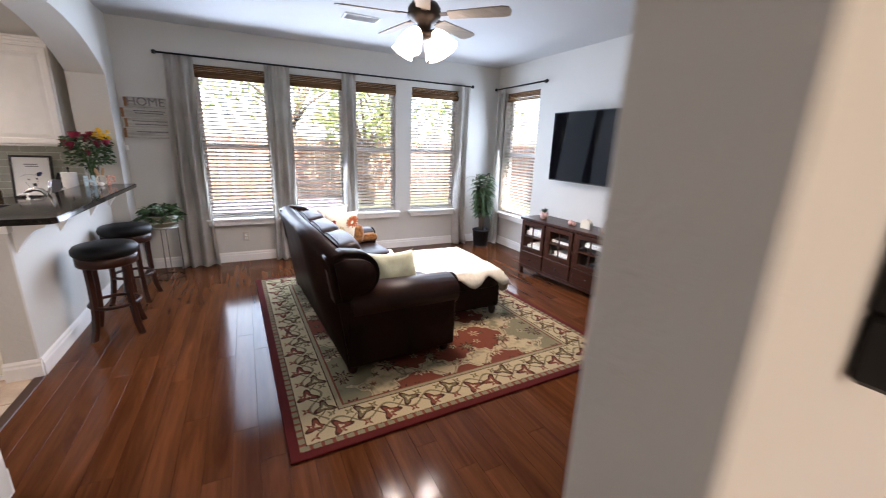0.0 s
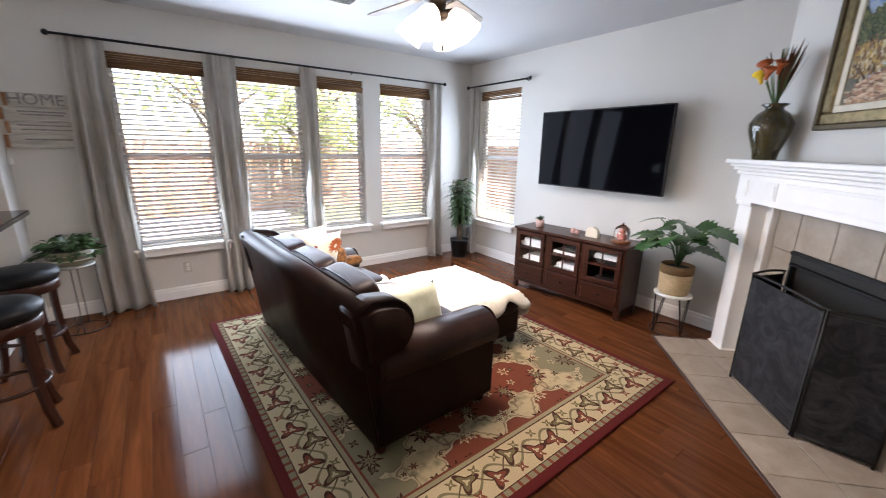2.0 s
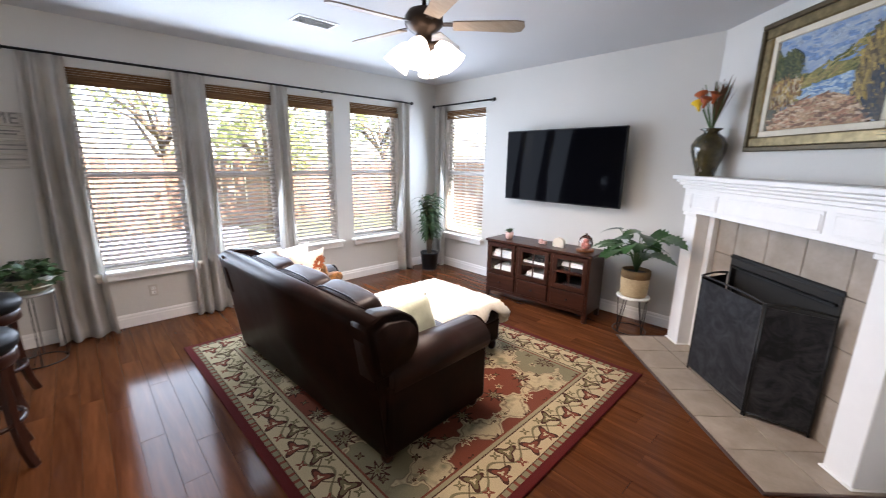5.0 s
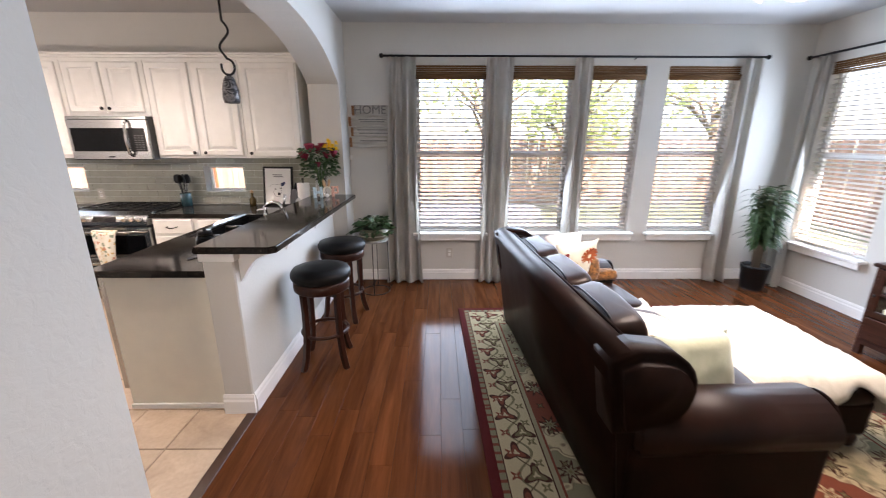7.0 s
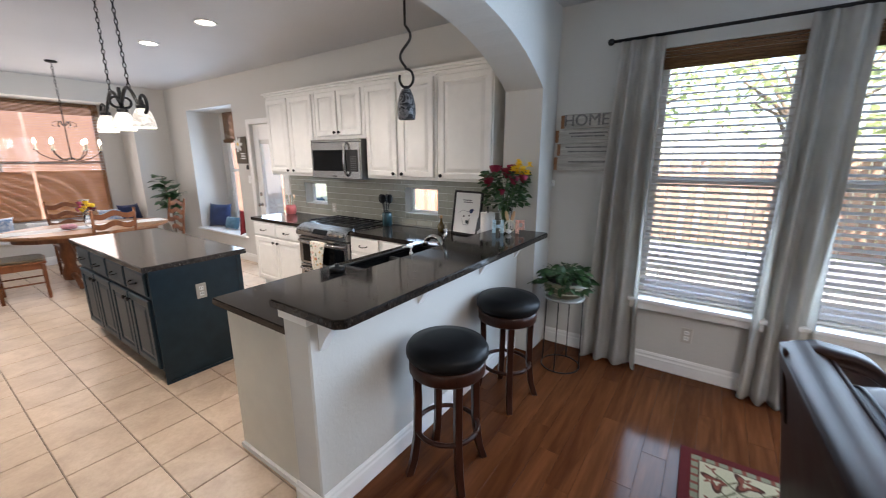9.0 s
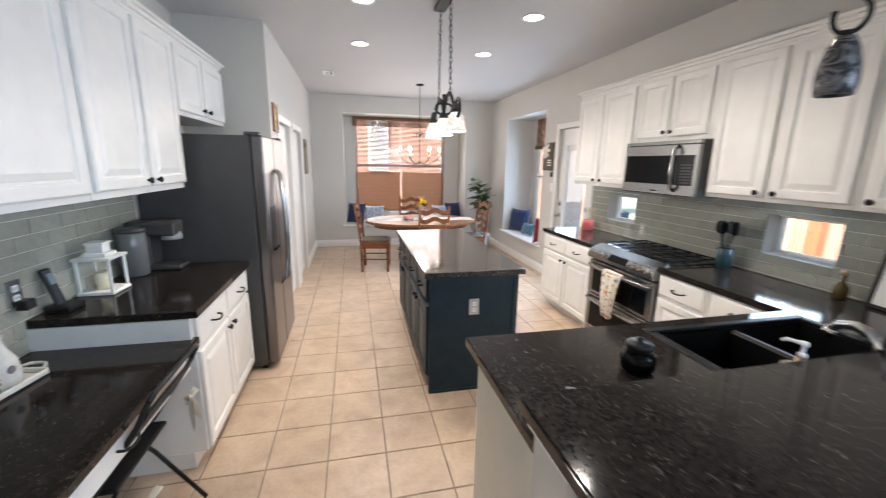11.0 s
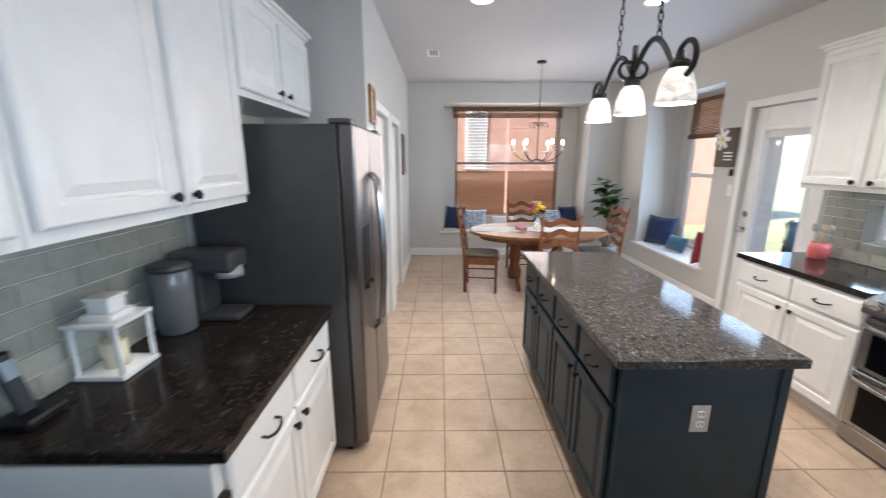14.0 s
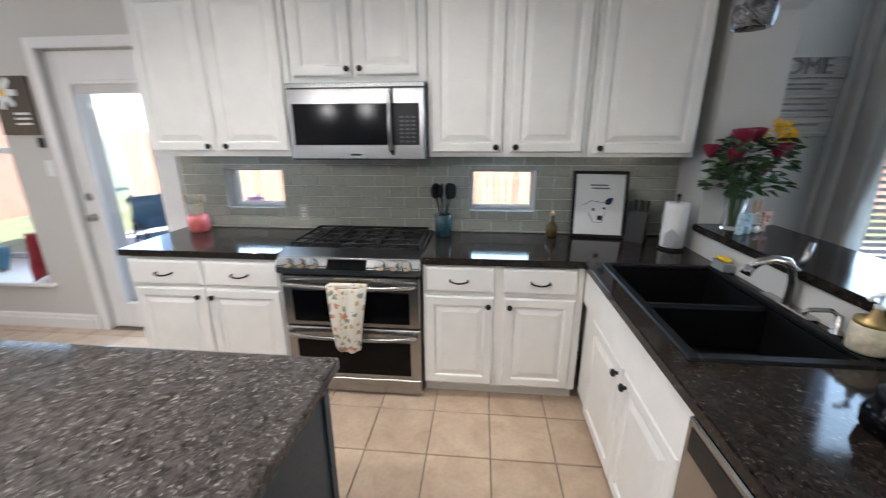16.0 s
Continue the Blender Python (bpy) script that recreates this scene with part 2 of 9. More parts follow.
def floral_print(mat):
    """Scattered rose, sage and ochre blooms on a pale cloth."""
    t = mat.node_tree
    b = t.nodes["Principled BSDF"]
    ground = b.inputs["Base Color"].links[0].from_socket
    pos = t.nodes.new("ShaderNodeNewGeometry").outputs["Position"]
    vo = t.nodes.new("ShaderNodeTexVoronoi")
    vo.inputs["Scale"].default_value = 24.0
    nz = t.nodes.new("ShaderNodeTexNoise")
    nz.inputs["Scale"].default_value = 60.0
    t.links.new(pos, vo.inputs["Vector"])
    t.links.new(pos, nz.inputs["Vector"])
    hue = t.nodes.new("ShaderNodeValToRGB")
    el = hue.color_ramp.elements
    hue.color_ramp.interpolation = "CONSTANT"
    while len(el) < 4:
        el.new(0.5)
    for e, (p, c) in zip(el, ((0.0, (0.50, 0.22, 0.14)), (0.3, (0.22, 0.27, 0.20)), (0.55, (0.55, 0.36, 0.14)), (0.8, (0.30, 0.33, 0.36)))):
        e.position, e.color = p, rgb(c)
    t.links.new(vo.outputs["Color"], hue.inputs[0])
    add = t.nodes.new("ShaderNodeMath")
    add.operation = "ADD"
    t.links.new(vo.outputs["Distance"], add.inputs[0])
    t.links.new(nz.outputs["Fac"], add.inputs[1])
    lim = t.nodes.new("ShaderNodeMath")
    lim.operation = "LESS_THAN"
    lim.inputs[1].default_value = 0.88
    t.links.new(add.outputs[0], lim.inputs[0])
    mx = t.nodes.new("ShaderNodeMix")
    mx.data_type = "RGBA"
    t.links.new(lim.outputs[0], mx.inputs[0])
    t.links.new(ground, mx.inputs[6])
    t.links.new(hue.outputs[0], mx.inputs[7])
    t.links.new(mx.outputs[2], b.inputs["Base Color"])


floral_print(TOWEL)


def thin(mat, c, share):
    """Lets part of the light through a leaf, a reed or a thin cloth."""
    t = mat.node_tree
    tr = t.nodes.new("ShaderNodeBsdfTranslucent")
    tr.inputs["Color"].default_value = rgb(c)
    mx = t.nodes.new("ShaderNodeMixShader")
    mx.inputs[0].default_value = share
    t.links.new(t.nodes["Principled BSDF"].outputs[0], mx.inputs[1])
    t.links.new(tr.outputs[0], mx.inputs[2])
    t.links.new(mx.outputs[0], t.nodes["Material Output"].inputs["Surface"])
    return mat
OLIVE = cloth("brown rush seat pad", (0.10, 0.075, 0.04), (0.16, 0.12, 0.07))


def glow(name, c, strength):
    m = Mat(name, c, 0.3)
    m.b.inputs["Emission Color"].default_value = rgb(c)
    m.b.inputs["Emission Strength"].default_value = strength
    return m.m


LIT = glow("lit frosted glass shade", (1.0, 0.92, 0.82), 0.9)
LITCAN = glow("lit can lamp", (1.0, 0.93, 0.83), 4.0)
FLAME = glow("lit candle bulb", (1.0, 0.83, 0.62), 6.0)


def glass(name, c=(1, 1, 1), rough=0.0):
    m = Mat(name, c, rough)
    m.b.inputs["Transmission Weight"].default_value = 1.0
    m.b.inputs["IOR"].default_value = 1.45
    return m.m


CLEAR = glass("clear glass")

# ---- mesh helpers ----


def box(bm, x0, x1, y0, y1, z0, z1, bevel=0.0, seg=1):
    r = bmesh.ops.create_cube(bm, size=1.0)
    vs = r["verts"]
    for v in vs:
        v.co = ((x0 + x1) / 2 + v.co.x * (x1 - x0), (y0 + y1) / 2 + v.co.y * (y1 - y0), (z0 + z1) / 2 + v.co.z * (z1 - z0))
    if bevel:
        es = list({e for v in vs for e in v.link_edges})
        r = bmesh.ops.bevel(bm, geom=es, offset=bevel, segments=seg, affect="EDGES", profile=0.5)
        vs = list({v for f in r["faces"] for v in f.verts} | {v for v in vs if v.is_valid})
    return vs


def turn(bm, vs, m):
    bmesh.ops.transform(bm, matrix=m, verts=vs)
    return vs


def lathe(bm, prof, at=(0, 0, 0), seg=24, caps=True, wob=0.0):
    """A turned shape from (radius, height) pairs."""
    rings = []
    for r, z in prof:
        ring = []
        for i in range(seg):
            a = 2 * math.pi * i / seg
            k = r * (1 + wob * math.sin(3 * a + z * 9))
            ring.append(bm.verts.new((at[0] + k * math.cos(a), at[1] + k * math.sin(a), at[2] + z)))
        rings.append(ring)
    for a, b in zip(rings, rings[1:]):
        for i in range(seg):
            f = bm.faces.new((a[i], a[(i + 1) % seg], b[(i + 1) % seg], b[i]))
            f.smooth = True
    if caps:
        bm.faces.new(rings[0][::-1])
        bm.faces.new(rings[-1])
    return [v for r in rings for v in r]


def tube(bm, pts, r, seg=8, r2=None):
    """A round bar along points; r may taper to r2."""
    pts = [Vector(p) for p in pts]
    rings, n = [], len(pts)
    up = Vector((0.13, 0.27, 0.95))
    for i, p in enumerate(pts):
        d = (pts[min(i + 1, n - 1)] - pts[max(i - 1, 0)]).normalized()
        a = d.cross(up)
        if a.length < 0.05:
            a = d.cross(Vector((1, 0, 0)))
        a.normalize()
        b = d.cross(a)
        rr = r if r2 is None else r + (r2 - r) * i / max(1, n - 1)
        rings.append([bm.verts.new(p + (a * math.cos(2 * math.pi * k / seg) + b * math.sin(2 * math.pi * k / seg)) * rr) for k in range(seg)])
    for a, b in zip(rings, rings[1:]):
        for i in range(seg):
            f = bm.faces.new((a[i], b[i], b[(i + 1) % seg], a[(i + 1) % seg]))
            f.smooth = True
    bm.faces.new(rings[0])
    bm.faces.new(rings[-1][::-1])
    return [v for q in rings for v in q]


def prism(bm, outline, axis, a, b, smooth=False):
    """An outline of 2D points swept from a to b along an axis ('x': points are y, z; 'y': x, z; 'z': x, y)."""
    def put(p, k):
        return {"x": (k, p[0], p[1]), "y": (p[0], k, p[1]), "z": (p[0], p[1], k)}[axis]
    A = [bm.verts.new(put(p, a)) for p in outline]
    B = [bm.verts.new(put(p, b)) for p in outline]
    n = len(outline)
    fs = [bm.faces.new(A), bm.faces.new(B[::-1])]
    for i in range(n):
        f = bm.faces.new((A[i], B[i], B[(i + 1) % n], A[(i + 1) % n]))
        f.smooth = smooth
        fs.append(f)
    bmesh.ops.recalc_face_normals(bm, faces=fs)
    return A + B


def blob(bm, at, size, seg=14, power=0.62, noise_amp=0.0, ns=6.0, m=None):
    """A soft cushion-like body: a superellipsoid with dents."""
    r = bmesh.ops.create_uvsphere(bm, u_segments=seg * 2, v_segments=seg, radius=1.0)
    for v in r["verts"]:
        c = Vector([math.copysign(abs(k) ** power, k) for k in v.co])
        if noise_amp:
            c *= 1 + noise_amp * noise.noise(Vector(at) + c * ns * 0.3)
        p = Vector((c.x * size[0] / 2, c.y * size[1] / 2, c.z * size[2] / 2))
        v.co = (m @ p if m else p) + Vector(at)
    for f in {f for v in r["verts"] for f in v.link_faces}:
        f.smooth = True
    return r["verts"]


def cushion(bm, at, w, h, t, rx=0, ry=0, rz=0, seg=14):
    """A square scatter cushion with pointed corners and a seam; it stands w wide (x), h high (z), t thick (y)."""
    m = pose(*at, rx, ry, rz)
    out = []
    for side in (-1, 1):
        grid = []
        for i in range(seg + 1):
            row = []
            for j in range(seg + 1):
                u, v = i / seg * 2 - 1, j / seg * 2 - 1
                k = (1 - u ** 4) ** 0.6 * (1 - v ** 4) ** 0.6
                pin = 1 - 0.10 * (1 - abs(u) ** 3) * abs(v) ** 6
                pin2 = 1 - 0.10 * (1 - abs(v) ** 3) * abs(u) ** 6
                wr = 0.012 * noise.noise(Vector((u * 2.3 + at[0] * 7, v * 2.3 + at[1] * 5, side)))
                row.append(bm.verts.new(m @ Vector((u * w / 2 * pin2, side * (t / 2 * k) + wr * k, v * h / 2 * pin))))
            grid.append(row)
        for i in range(seg):
            for j in range(seg):
                q = (grid[i][j], grid[i + 1][j], grid[i + 1][j + 1], grid[i][j + 1])
                f = bm.faces.new(q if side < 0 else q[::-1])
                f.smooth = True
        out += [v for r in grid for v in r]
    bmesh.ops.remove_doubles(bm, verts=out, dist=0.0005)


def mesh(bm, name, material):
    me = bpy.data.meshes.new(name)
    bm.to_mesh(me)
    bm.free()
    if material:
        me.materials.append(material)
    return me


def part(name, bm, material, parent=None, label=""):
    ob = new(name, mesh(bm, name, material))
    if parent:
        ob.parent = parent
        root = parent
        if root.parent is None:
            ob.matrix_parent_inverse = root.matrix_basis.inverted()
    if label:
        ob["label"] = label
    return ob


def thing(name, at, label, category, group="", kind=""):
    ob = new(name)
    ob.empty_display_size = 0.1
    ob.matrix_basis = Matrix.Translation(at)
    return tagged(ob, label, category, group, kind)


def solid(name, bm, material, label, category, group="", kind=""):
    return tagged(part(name, bm, material), label, category, group, kind)


def B(*boxes, bevel=0.0, seg=1):
    bm = bmesh.new()
    for b in boxes:
        box(bm, *b, bevel=bevel, seg=seg)
    return bm


def structure(name, material, *boxes, label="", bevel=0.0):
    return tagged(part(name, B(*boxes, bevel=bevel), material), label, name.split("_")[0], kind="structure")

# ---- the setting ----
N, E, S, W = 5.66, 3.86, 0.42, -8.55
CL, CK = 2.80, 2.88
TH = 0.16
DIAG = 1.95
LIVE_WINS = [(-0.38, 0.40), (0.58, 1.34), (1.48, 2.10), (2.34, 3.12)]
WZ0, WZ1 = 0.59, 2.40
SPLASH_WINS = [(-4.54, -4.10), (-2.77, -2.33)]
DOOR = (-5.78, -4.95)
NICHE_N = (-7.75, -6.22)
NICHE_W = (2.66, 5.10)


def wall_x(name, y0, y1, x0, x1, z1, holes, label):
    """A wall along x from x0 to x1 with holes (a, b, low, high) cut through it."""
    boxes, at = [], x0
    for a, b, lo, hi in sorted(holes):
        boxes.append((at, a, y0, y1, 0, z1))
        if lo > 0:
            boxes.append((a, b, y0, y1, 0, lo))
        boxes.append((a, b, y0, y1, hi, z1))
        at = b
    boxes.append((at, x1, y0, y1, 0, z1))
    return structure(name, WALL, *boxes, label=label)


wall_x("wall_north", N, N + TH, -1.19, E + TH, 2.95, [(a, b, WZ0, WZ1) for a, b in LIVE_WINS], "pale greige textured living room wall with four windows")
wall_x("wall_north_kitchen", N, N + TH, W - 0.01, -1.19, 2.95, [(a, b, 1.07, 1.345) for a, b in SPLASH_WINS] + [(DOOR[0], DOOR[1], 0, 2.15), (NICHE_N[0], NICHE_N[1], 0.40, 2.47)], "pale greige kitchen wall with a door and window seat")
structure("wall_east", WALL, (E, E + TH, 5.42, N, 0, 2.95), (E, E + TH, 1.6, 4.62, 0, 2.95), (E, E + TH, 4.62, 5.42, 0, 0.55), (E, E + TH, 4.62, 5.42, 2.40, 2.95), label="pale greige wall behind the television")
bm = bmesh.new()
prism(bm, [(E + 0.1, E + 0.1 - DIAG), (E + 0.3, E - 0.1 - DIAG), (S + DIAG + 0.1, S - 0.2), (S + DIAG - 0.1, S - 0.1)], "z", 0, 2.95)
tagged(part("wall_fireplace", bm, WALL), "pale greige wall set across the corner behind the mantel", "wall", kind="structure")
structure("wall_south", WALL, (0.30, 0.90, 0.09, 0.20, 0, 2.95), (0.88, S + DIAG + 0.2, 0.092, S, 0, 2.95), label="pale greige wall with a hanging gold panel", bevel=0.004)
# the dividing wall with the arch over the bar
AX0, AX1, AY0, AY1 = -1.43, -1.12, 2.13, 5.335
AXS = -1.0
arch = [(AY0 + 0.001, 2.95)]
for i in range(29):
    a = math.pi - math.pi * i / 28
    arch.append(((AY0 + AY1) / 2 + (AY1 - AY0) / 2 * math.cos(a), 2.168 + 0.345 * (1 - abs(math.cos(a)) ** 3)))
arch.append((AY1, 2.95))
bm = bmesh.new()
prism(bm, arch, "x", AX0, AX1)
tagged(part("arch", bm, WALL), "shallow plastered arch over the breakfast bar", "arch", kind="structure")
structure("wall_arch_south", WALL, (-1.40, AXS, -2.6, AY0, 0, 2.95), label="pale greige textured wall beside the kitchen desk", bevel=0.012)
structure("wall_arch_north", WALL, (AX0, AX1, AY1, N - 0.001, 0, 2.95), label="pale greige wall stub carrying the arch")
# kitchen side
structure("wall_desk", WALL, (-4.75, AX0, 1.17, 1.33, 0, 2.95), label="pale greige kitchen wall behind the desk")
structure("wall_pantry", WALL, (-4.90, -4.74, 1.17, 1.95, 0, 2.95), (-5.12, -4.74, 1.95, 2.07, 0, 2.95), (-5.12, -5.90, 1.95, 2.07, 2.06, 2.95), (-6.15, -5.90, 1.95, 2.07, 0, 2.95), (-6.93, -6.15, 1.95, 2.07, 2.06, 2.95), (W - 0.01, -6.93, 1.95, 2.07, 0, 2.95), label="pale greige wall with two white doors")
structure("wall_west", WALL, (W - TH, W, 1.95, NICHE_W[0], 0, 2.95), (W - TH, W, NICHE_W[1], N, 0, 2.95), (W - TH, W, NICHE_W[0], NICHE_W[1], 0, 0.42), (W - TH, W, NICHE_W[0], NICHE_W[1], 2.57, 2.95), label="pale greige dining wall with a window seat")
NX = W - 0.62
structure("window_bay_west", WALL, (NX - 0.1, W - TH, NICHE_W[0] - 0.12, NICHE_W[0], 0, 2.7), (NX - 0.1, W - TH, NICHE_W[1], NICHE_W[1] + 0.12, 0, 2.7), (NX - 0.1, W - TH, NICHE_W[0], NICHE_W[1], 2.57, 2.7), (NX - 0.12, NX, NICHE_W[0], 2.88, 0.42, 2.57), (NX - 0.12, NX, 4.78, NICHE_W[1], 0.42, 2.57), (NX - 0.12, W - TH, NICHE_W[0], NICHE_W[1], 0.0, 0.40), (NX - 0.12, NX, 2.88, 4.78, 0.40, 0.62), label="recess of the dining window seat")
NY = N + 0.55
structure("window_bay_north", WALL, (NICHE_N[0] - 0.12, NICHE_N[0], N + TH, NY + 0.1, 0, 2.6), (NICHE_N[1], NICHE_N[1] + 0.12, N + TH, NY + 0.1, 0, 2.6), (NICHE_N[0], NICHE_N[1], N + TH, NY + 0.1, 2.47, 2.6), (NICHE_N[0], NICHE_N[1], N + TH, NY + 0.1, 0, 0.38), (NICHE_N[0], -7.6, NY, NY + 0.1, 0.38, 2.47), (-6.36, NICHE_N[1], NY, NY + 0.1, 0.38, 2.47), label="recess of the window seat beside the back door")
structure("window_seat_west", TRIM, (NX, W + 0.05, NICHE_W[0] - 0.06, NICHE_W[1] + 0.06, 0.405, 0.435), label="white painted window seat board", bevel=0.006)
structure("window_seat_north", TRIM, (NICHE_N[0] - 0.06, NICHE_N[1] + 0.06, N - 0.05, NY, 0.385, 0.415), label="white painted window seat board", bevel=0.006)
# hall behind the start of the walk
# unseen closing walls; the gap from 0.35 to 1.45 is added for the fill lamp
structure("wall_hall", WALL, (AX1, 0.35, -2.76, -2.6, 0, 2.95), (1.45, 3.4, -2.76, -2.6, 0, 2.95), (0.35, 1.45, -2.76, -2.6, 0, 1.0), (0.35, 1.45, -2.76, -2.6, 2.2, 2.95), (3.3, 3.46, -2.6, 0.18, 0, 2.95), label="pale greige unseen hall wall with an added lamp opening")
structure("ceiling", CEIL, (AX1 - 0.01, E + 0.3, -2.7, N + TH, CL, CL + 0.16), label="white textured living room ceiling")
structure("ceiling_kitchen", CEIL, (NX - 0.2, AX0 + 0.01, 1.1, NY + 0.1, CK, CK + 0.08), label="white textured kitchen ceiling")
structure("floor", RUBBER_SHADE, (-1.28, E + 0.3, -2.7, N + TH, -0.14, -0.008), label="dark red-brown laminate plank floor")
structure("floor_kitchen", GROUT, (NX - 0.2, -1.28, 1.1, NY + 0.1, -0.14, -0.0068), label="beige ceramic tile kitchen floor")
structure("threshold", plain("dark threshold strip", (0.05, 0.022, 0.012), 0.4), (-1.315, -1.255, AY0 + 0.01, 3.24, -0.01, 0.006), label="dark wood threshold strip between tile and laminate", bevel=0.003)


def baseboard(name, pts):
    """A moulded white skirting board along wall faces; pts run with the room on the left."""
    bm = bmesh.new()
    for (x0, y0), (x1, y1) in zip(pts, pts[1:]):
        d = Vector((x1 - x0, y1 - y0, 0))
        m = Matrix.Translation((x0, y0, 0)) @ Matrix.Rotation(math.atan2(d.y, d.x), 4, "Z")
        vs = prism(bm, [(0.001, 0), (0.016, 0), (0.016, 0.085), (0.011, 0.098), (0.011, 0.112), (0.004, 0.13), (0.001, 0.13)], "x", -0.0, d.length)
        turn(bm, vs, m)
    return tagged(part(name, bm, TRIM), "white moulded baseboard along the wall", "baseboard", kind="structure")


baseboard("baseboard", [(E, S + 1.0), (E, N), (-1.27 + 0.09, N)])
baseboard("baseboard_south", [(S + DIAG - 0.02, S), (0.88, S), (0.88, 0.20), (0.30, 0.20), (0.30, 0.09), (3.3, 0.09)][::-1])
baseboard("baseboard_arch", [(-1.40, AY0), (AXS, AY0), (AXS, -2.6)][::-1])
baseboard("baseboard_bar", [(-1.27, 5.37), (-1.27, 3.26)])
baseboard("baseboard_bar_end", [(-1.26, 3.25), (-1.45, 3.25)])
baseboard("baseboard_west", [(W, N), (W, 2.07)])
baseboard("baseboard_dining", [(-5.88, N), (W, N)])
baseboard("baseboard_pantry", [(W, 2.07), (-7.0, 2.07)])

# ---- windows ----
PANE = glass("window glass")
WINFRAME = plain("white vinyl window frame", (0.78, 0.78, 0.77), 0.4, var=0.02)
BLIND = plain("white faux wood slat", (0.66, 0.63, 0.60), 0.45, var=0.03)
REED = wood("brown woven reed", (0.10, 0.045, 0.018), (0.30, 0.16, 0.075), "x", 4.0, 0.7)


SHEER = thin(wood("thin pale bamboo weave", (0.26, 0.13, 0.06), (0.50, 0.30, 0.17), "y", 4.0, 0.7), (0.75, 0.45, 0.28), 0.55)

SHEER2 = thin(wood("golden bamboo weave", (0.28, 0.13, 0.05), (0.55, 0.31, 0.14), "y", 4.0, 0.7), (0.72, 0.40, 0.18), 0.5)


def window(name, a, b, z0, z1, face, out, label, sill=True, mid=True):
    """A sash window in an opening. face: 'n' looks north (a, b along x), 'e' east, 'w' west (a, b along y)."""
    m = {"n": Matrix.Identity(4), "e": Matrix(((0, 1, 0, 0), (1, 0, 0, 0), (0, 0, 1, 0), (0, 0, 0, 1))), "w": Matrix(((0, -1, 0, 0), (1, 0, 0, 0), (0, 0, 1, 0), (0, 0, 0, 1)))}[face]
    o = out if face != "w" else -out
    root = thing(name, m @ Vector(((a + b) / 2, o, z0)), label, "window", kind="structure")

    def add(nm, boxes, material, bevel=0.0):
        bm = B(*boxes, bevel=bevel)
        bmesh.ops.transform(bm, matrix=m, verts=bm.verts)
        bmesh.ops.recalc_face_normals(bm, faces=bm.faces)
        return part(nm, bm, material, root)
    f = 0.04 if mid else 0.020
    zm = (z0 + z1) / 2
    fr = [(a, a + f, o, o + 0.05, z0, z1), (b - f, b, o, o + 0.05, z0, z1), (a + f, b - f, o, o + 0.05, z0, z0 + f), (a + f, b - f, o, o + 0.05, z1 - f, z1)]
    if mid:
        fr.append((a + f, b - f, o - 0.005, o + 0.05, zm - 0.025, zm + 0.025))
    add("window_frame", fr, WINFRAME)
    halves = ((z0 + f, zm - 0.025), (zm + 0.025, z1 - f)) if mid else ((z0 + f, z1 - f),)
    for lo, hi in halves:
        p = add("pane", [(a + f, b - f, o + 0.022, o + 0.028, lo, hi)], PANE)
        p.visible_shadow = False
    if sill:
        add("window_sill", [(a - 0.045, b + 0.045, o - TH + 0.01 - 0.045, o - 0.001, z0 - 0.028, z0 + 0.002), (a - 0.03, b + 0.03, o - TH + 0.01 - 0.016, o - TH + 0.009, z0 - 0.09, z0 - 0.028)], TRIM, 0.004)
    return root


for k, (a, b) in enumerate(LIVE_WINS):
    window("window_%d" % (k + 1), a, b, WZ0, WZ1, "n", N + 0.10, "white sash window behind open slatted blinds")
window("window_5", 4.62, 5.42, 0.55, 2.40, "e", E + 0.10, "white sash window beside the television wall")
for k, (a, b) in enumerate(SPLASH_WINS):
    window("window_%d" % (k + 6), a, b, 1.07, 1.345, "n", N + 0.10, "small fixed window in the tiled backsplash", False, False)
window("window_8", 2.88, 4.78, 0.62, 2.57, "w", NX - 0.06, "wide dining window behind bamboo shades", False)
window("window_9", -7.6, -6.36, 0.415, 2.47, "n", NY + 0.02, "window over the cushioned seat", False)


def venetian(a, b, z0, z1, face, at):
    """A slatted blind with a top rail, a bottom rail and cords."""
    root = thing("slatted_blind", (a, at, z1) if face == "n" else (at, a, z1), "white slatted blind lowered over the window, slats open", "blind", "slatted blinds")
    sw = Matrix.Identity(4) if face == "n" else Matrix(((0, 1, 0, 0), (1, 0, 0, 0), (0, 0, 1, 0), (0, 0, 0, 1)))

    def put(nm, bm, mt):
        bmesh.ops.transform(bm, matrix=sw, verts=bm.verts)
        bmesh.ops.recalc_face_normals(bm, faces=bm.faces)
        return part(nm, bm, mt, root)
    put("top_rail", B((a, b, at - 0.025, at + 0.025, z1 - 0.05, z1), bevel=0.003), BLIND)
    put("bottom_rail", B((a, b, at - 0.022, at + 0.022, z0 + 0.005, z0 + 0.025), bevel=0.003), BLIND)
    n = int((z1 - z0 - 0.1) / 0.0455)
    bm = bmesh.new()
    turn(bm, box(bm, a, b, -0.024, 0.024, -0.0016, 0.0016), Matrix.Rotation(radians(17), 4, "X"))
    bmesh.ops.transform(bm, matrix=sw, verts=bm.verts)
    bmesh.ops.recalc_face_normals(bm, faces=bm.faces)
    me = mesh(bm, "slat", BLIND)
    for i in range(n):
        s = new("slat", me)
        s.parent = root
        s.matrix_parent_inverse = root.matrix_basis.inverted()
        s.location = sw @ Vector((0, at, z0 + 0.05 + i * 0.0455))
    for c in (a + 0.12, b - 0.12):
        put("cord", B((c - 0.002, c + 0.002, at - 0.027, at - 0.024, z0 + 0.02, z1 - 0.05)), BLIND)


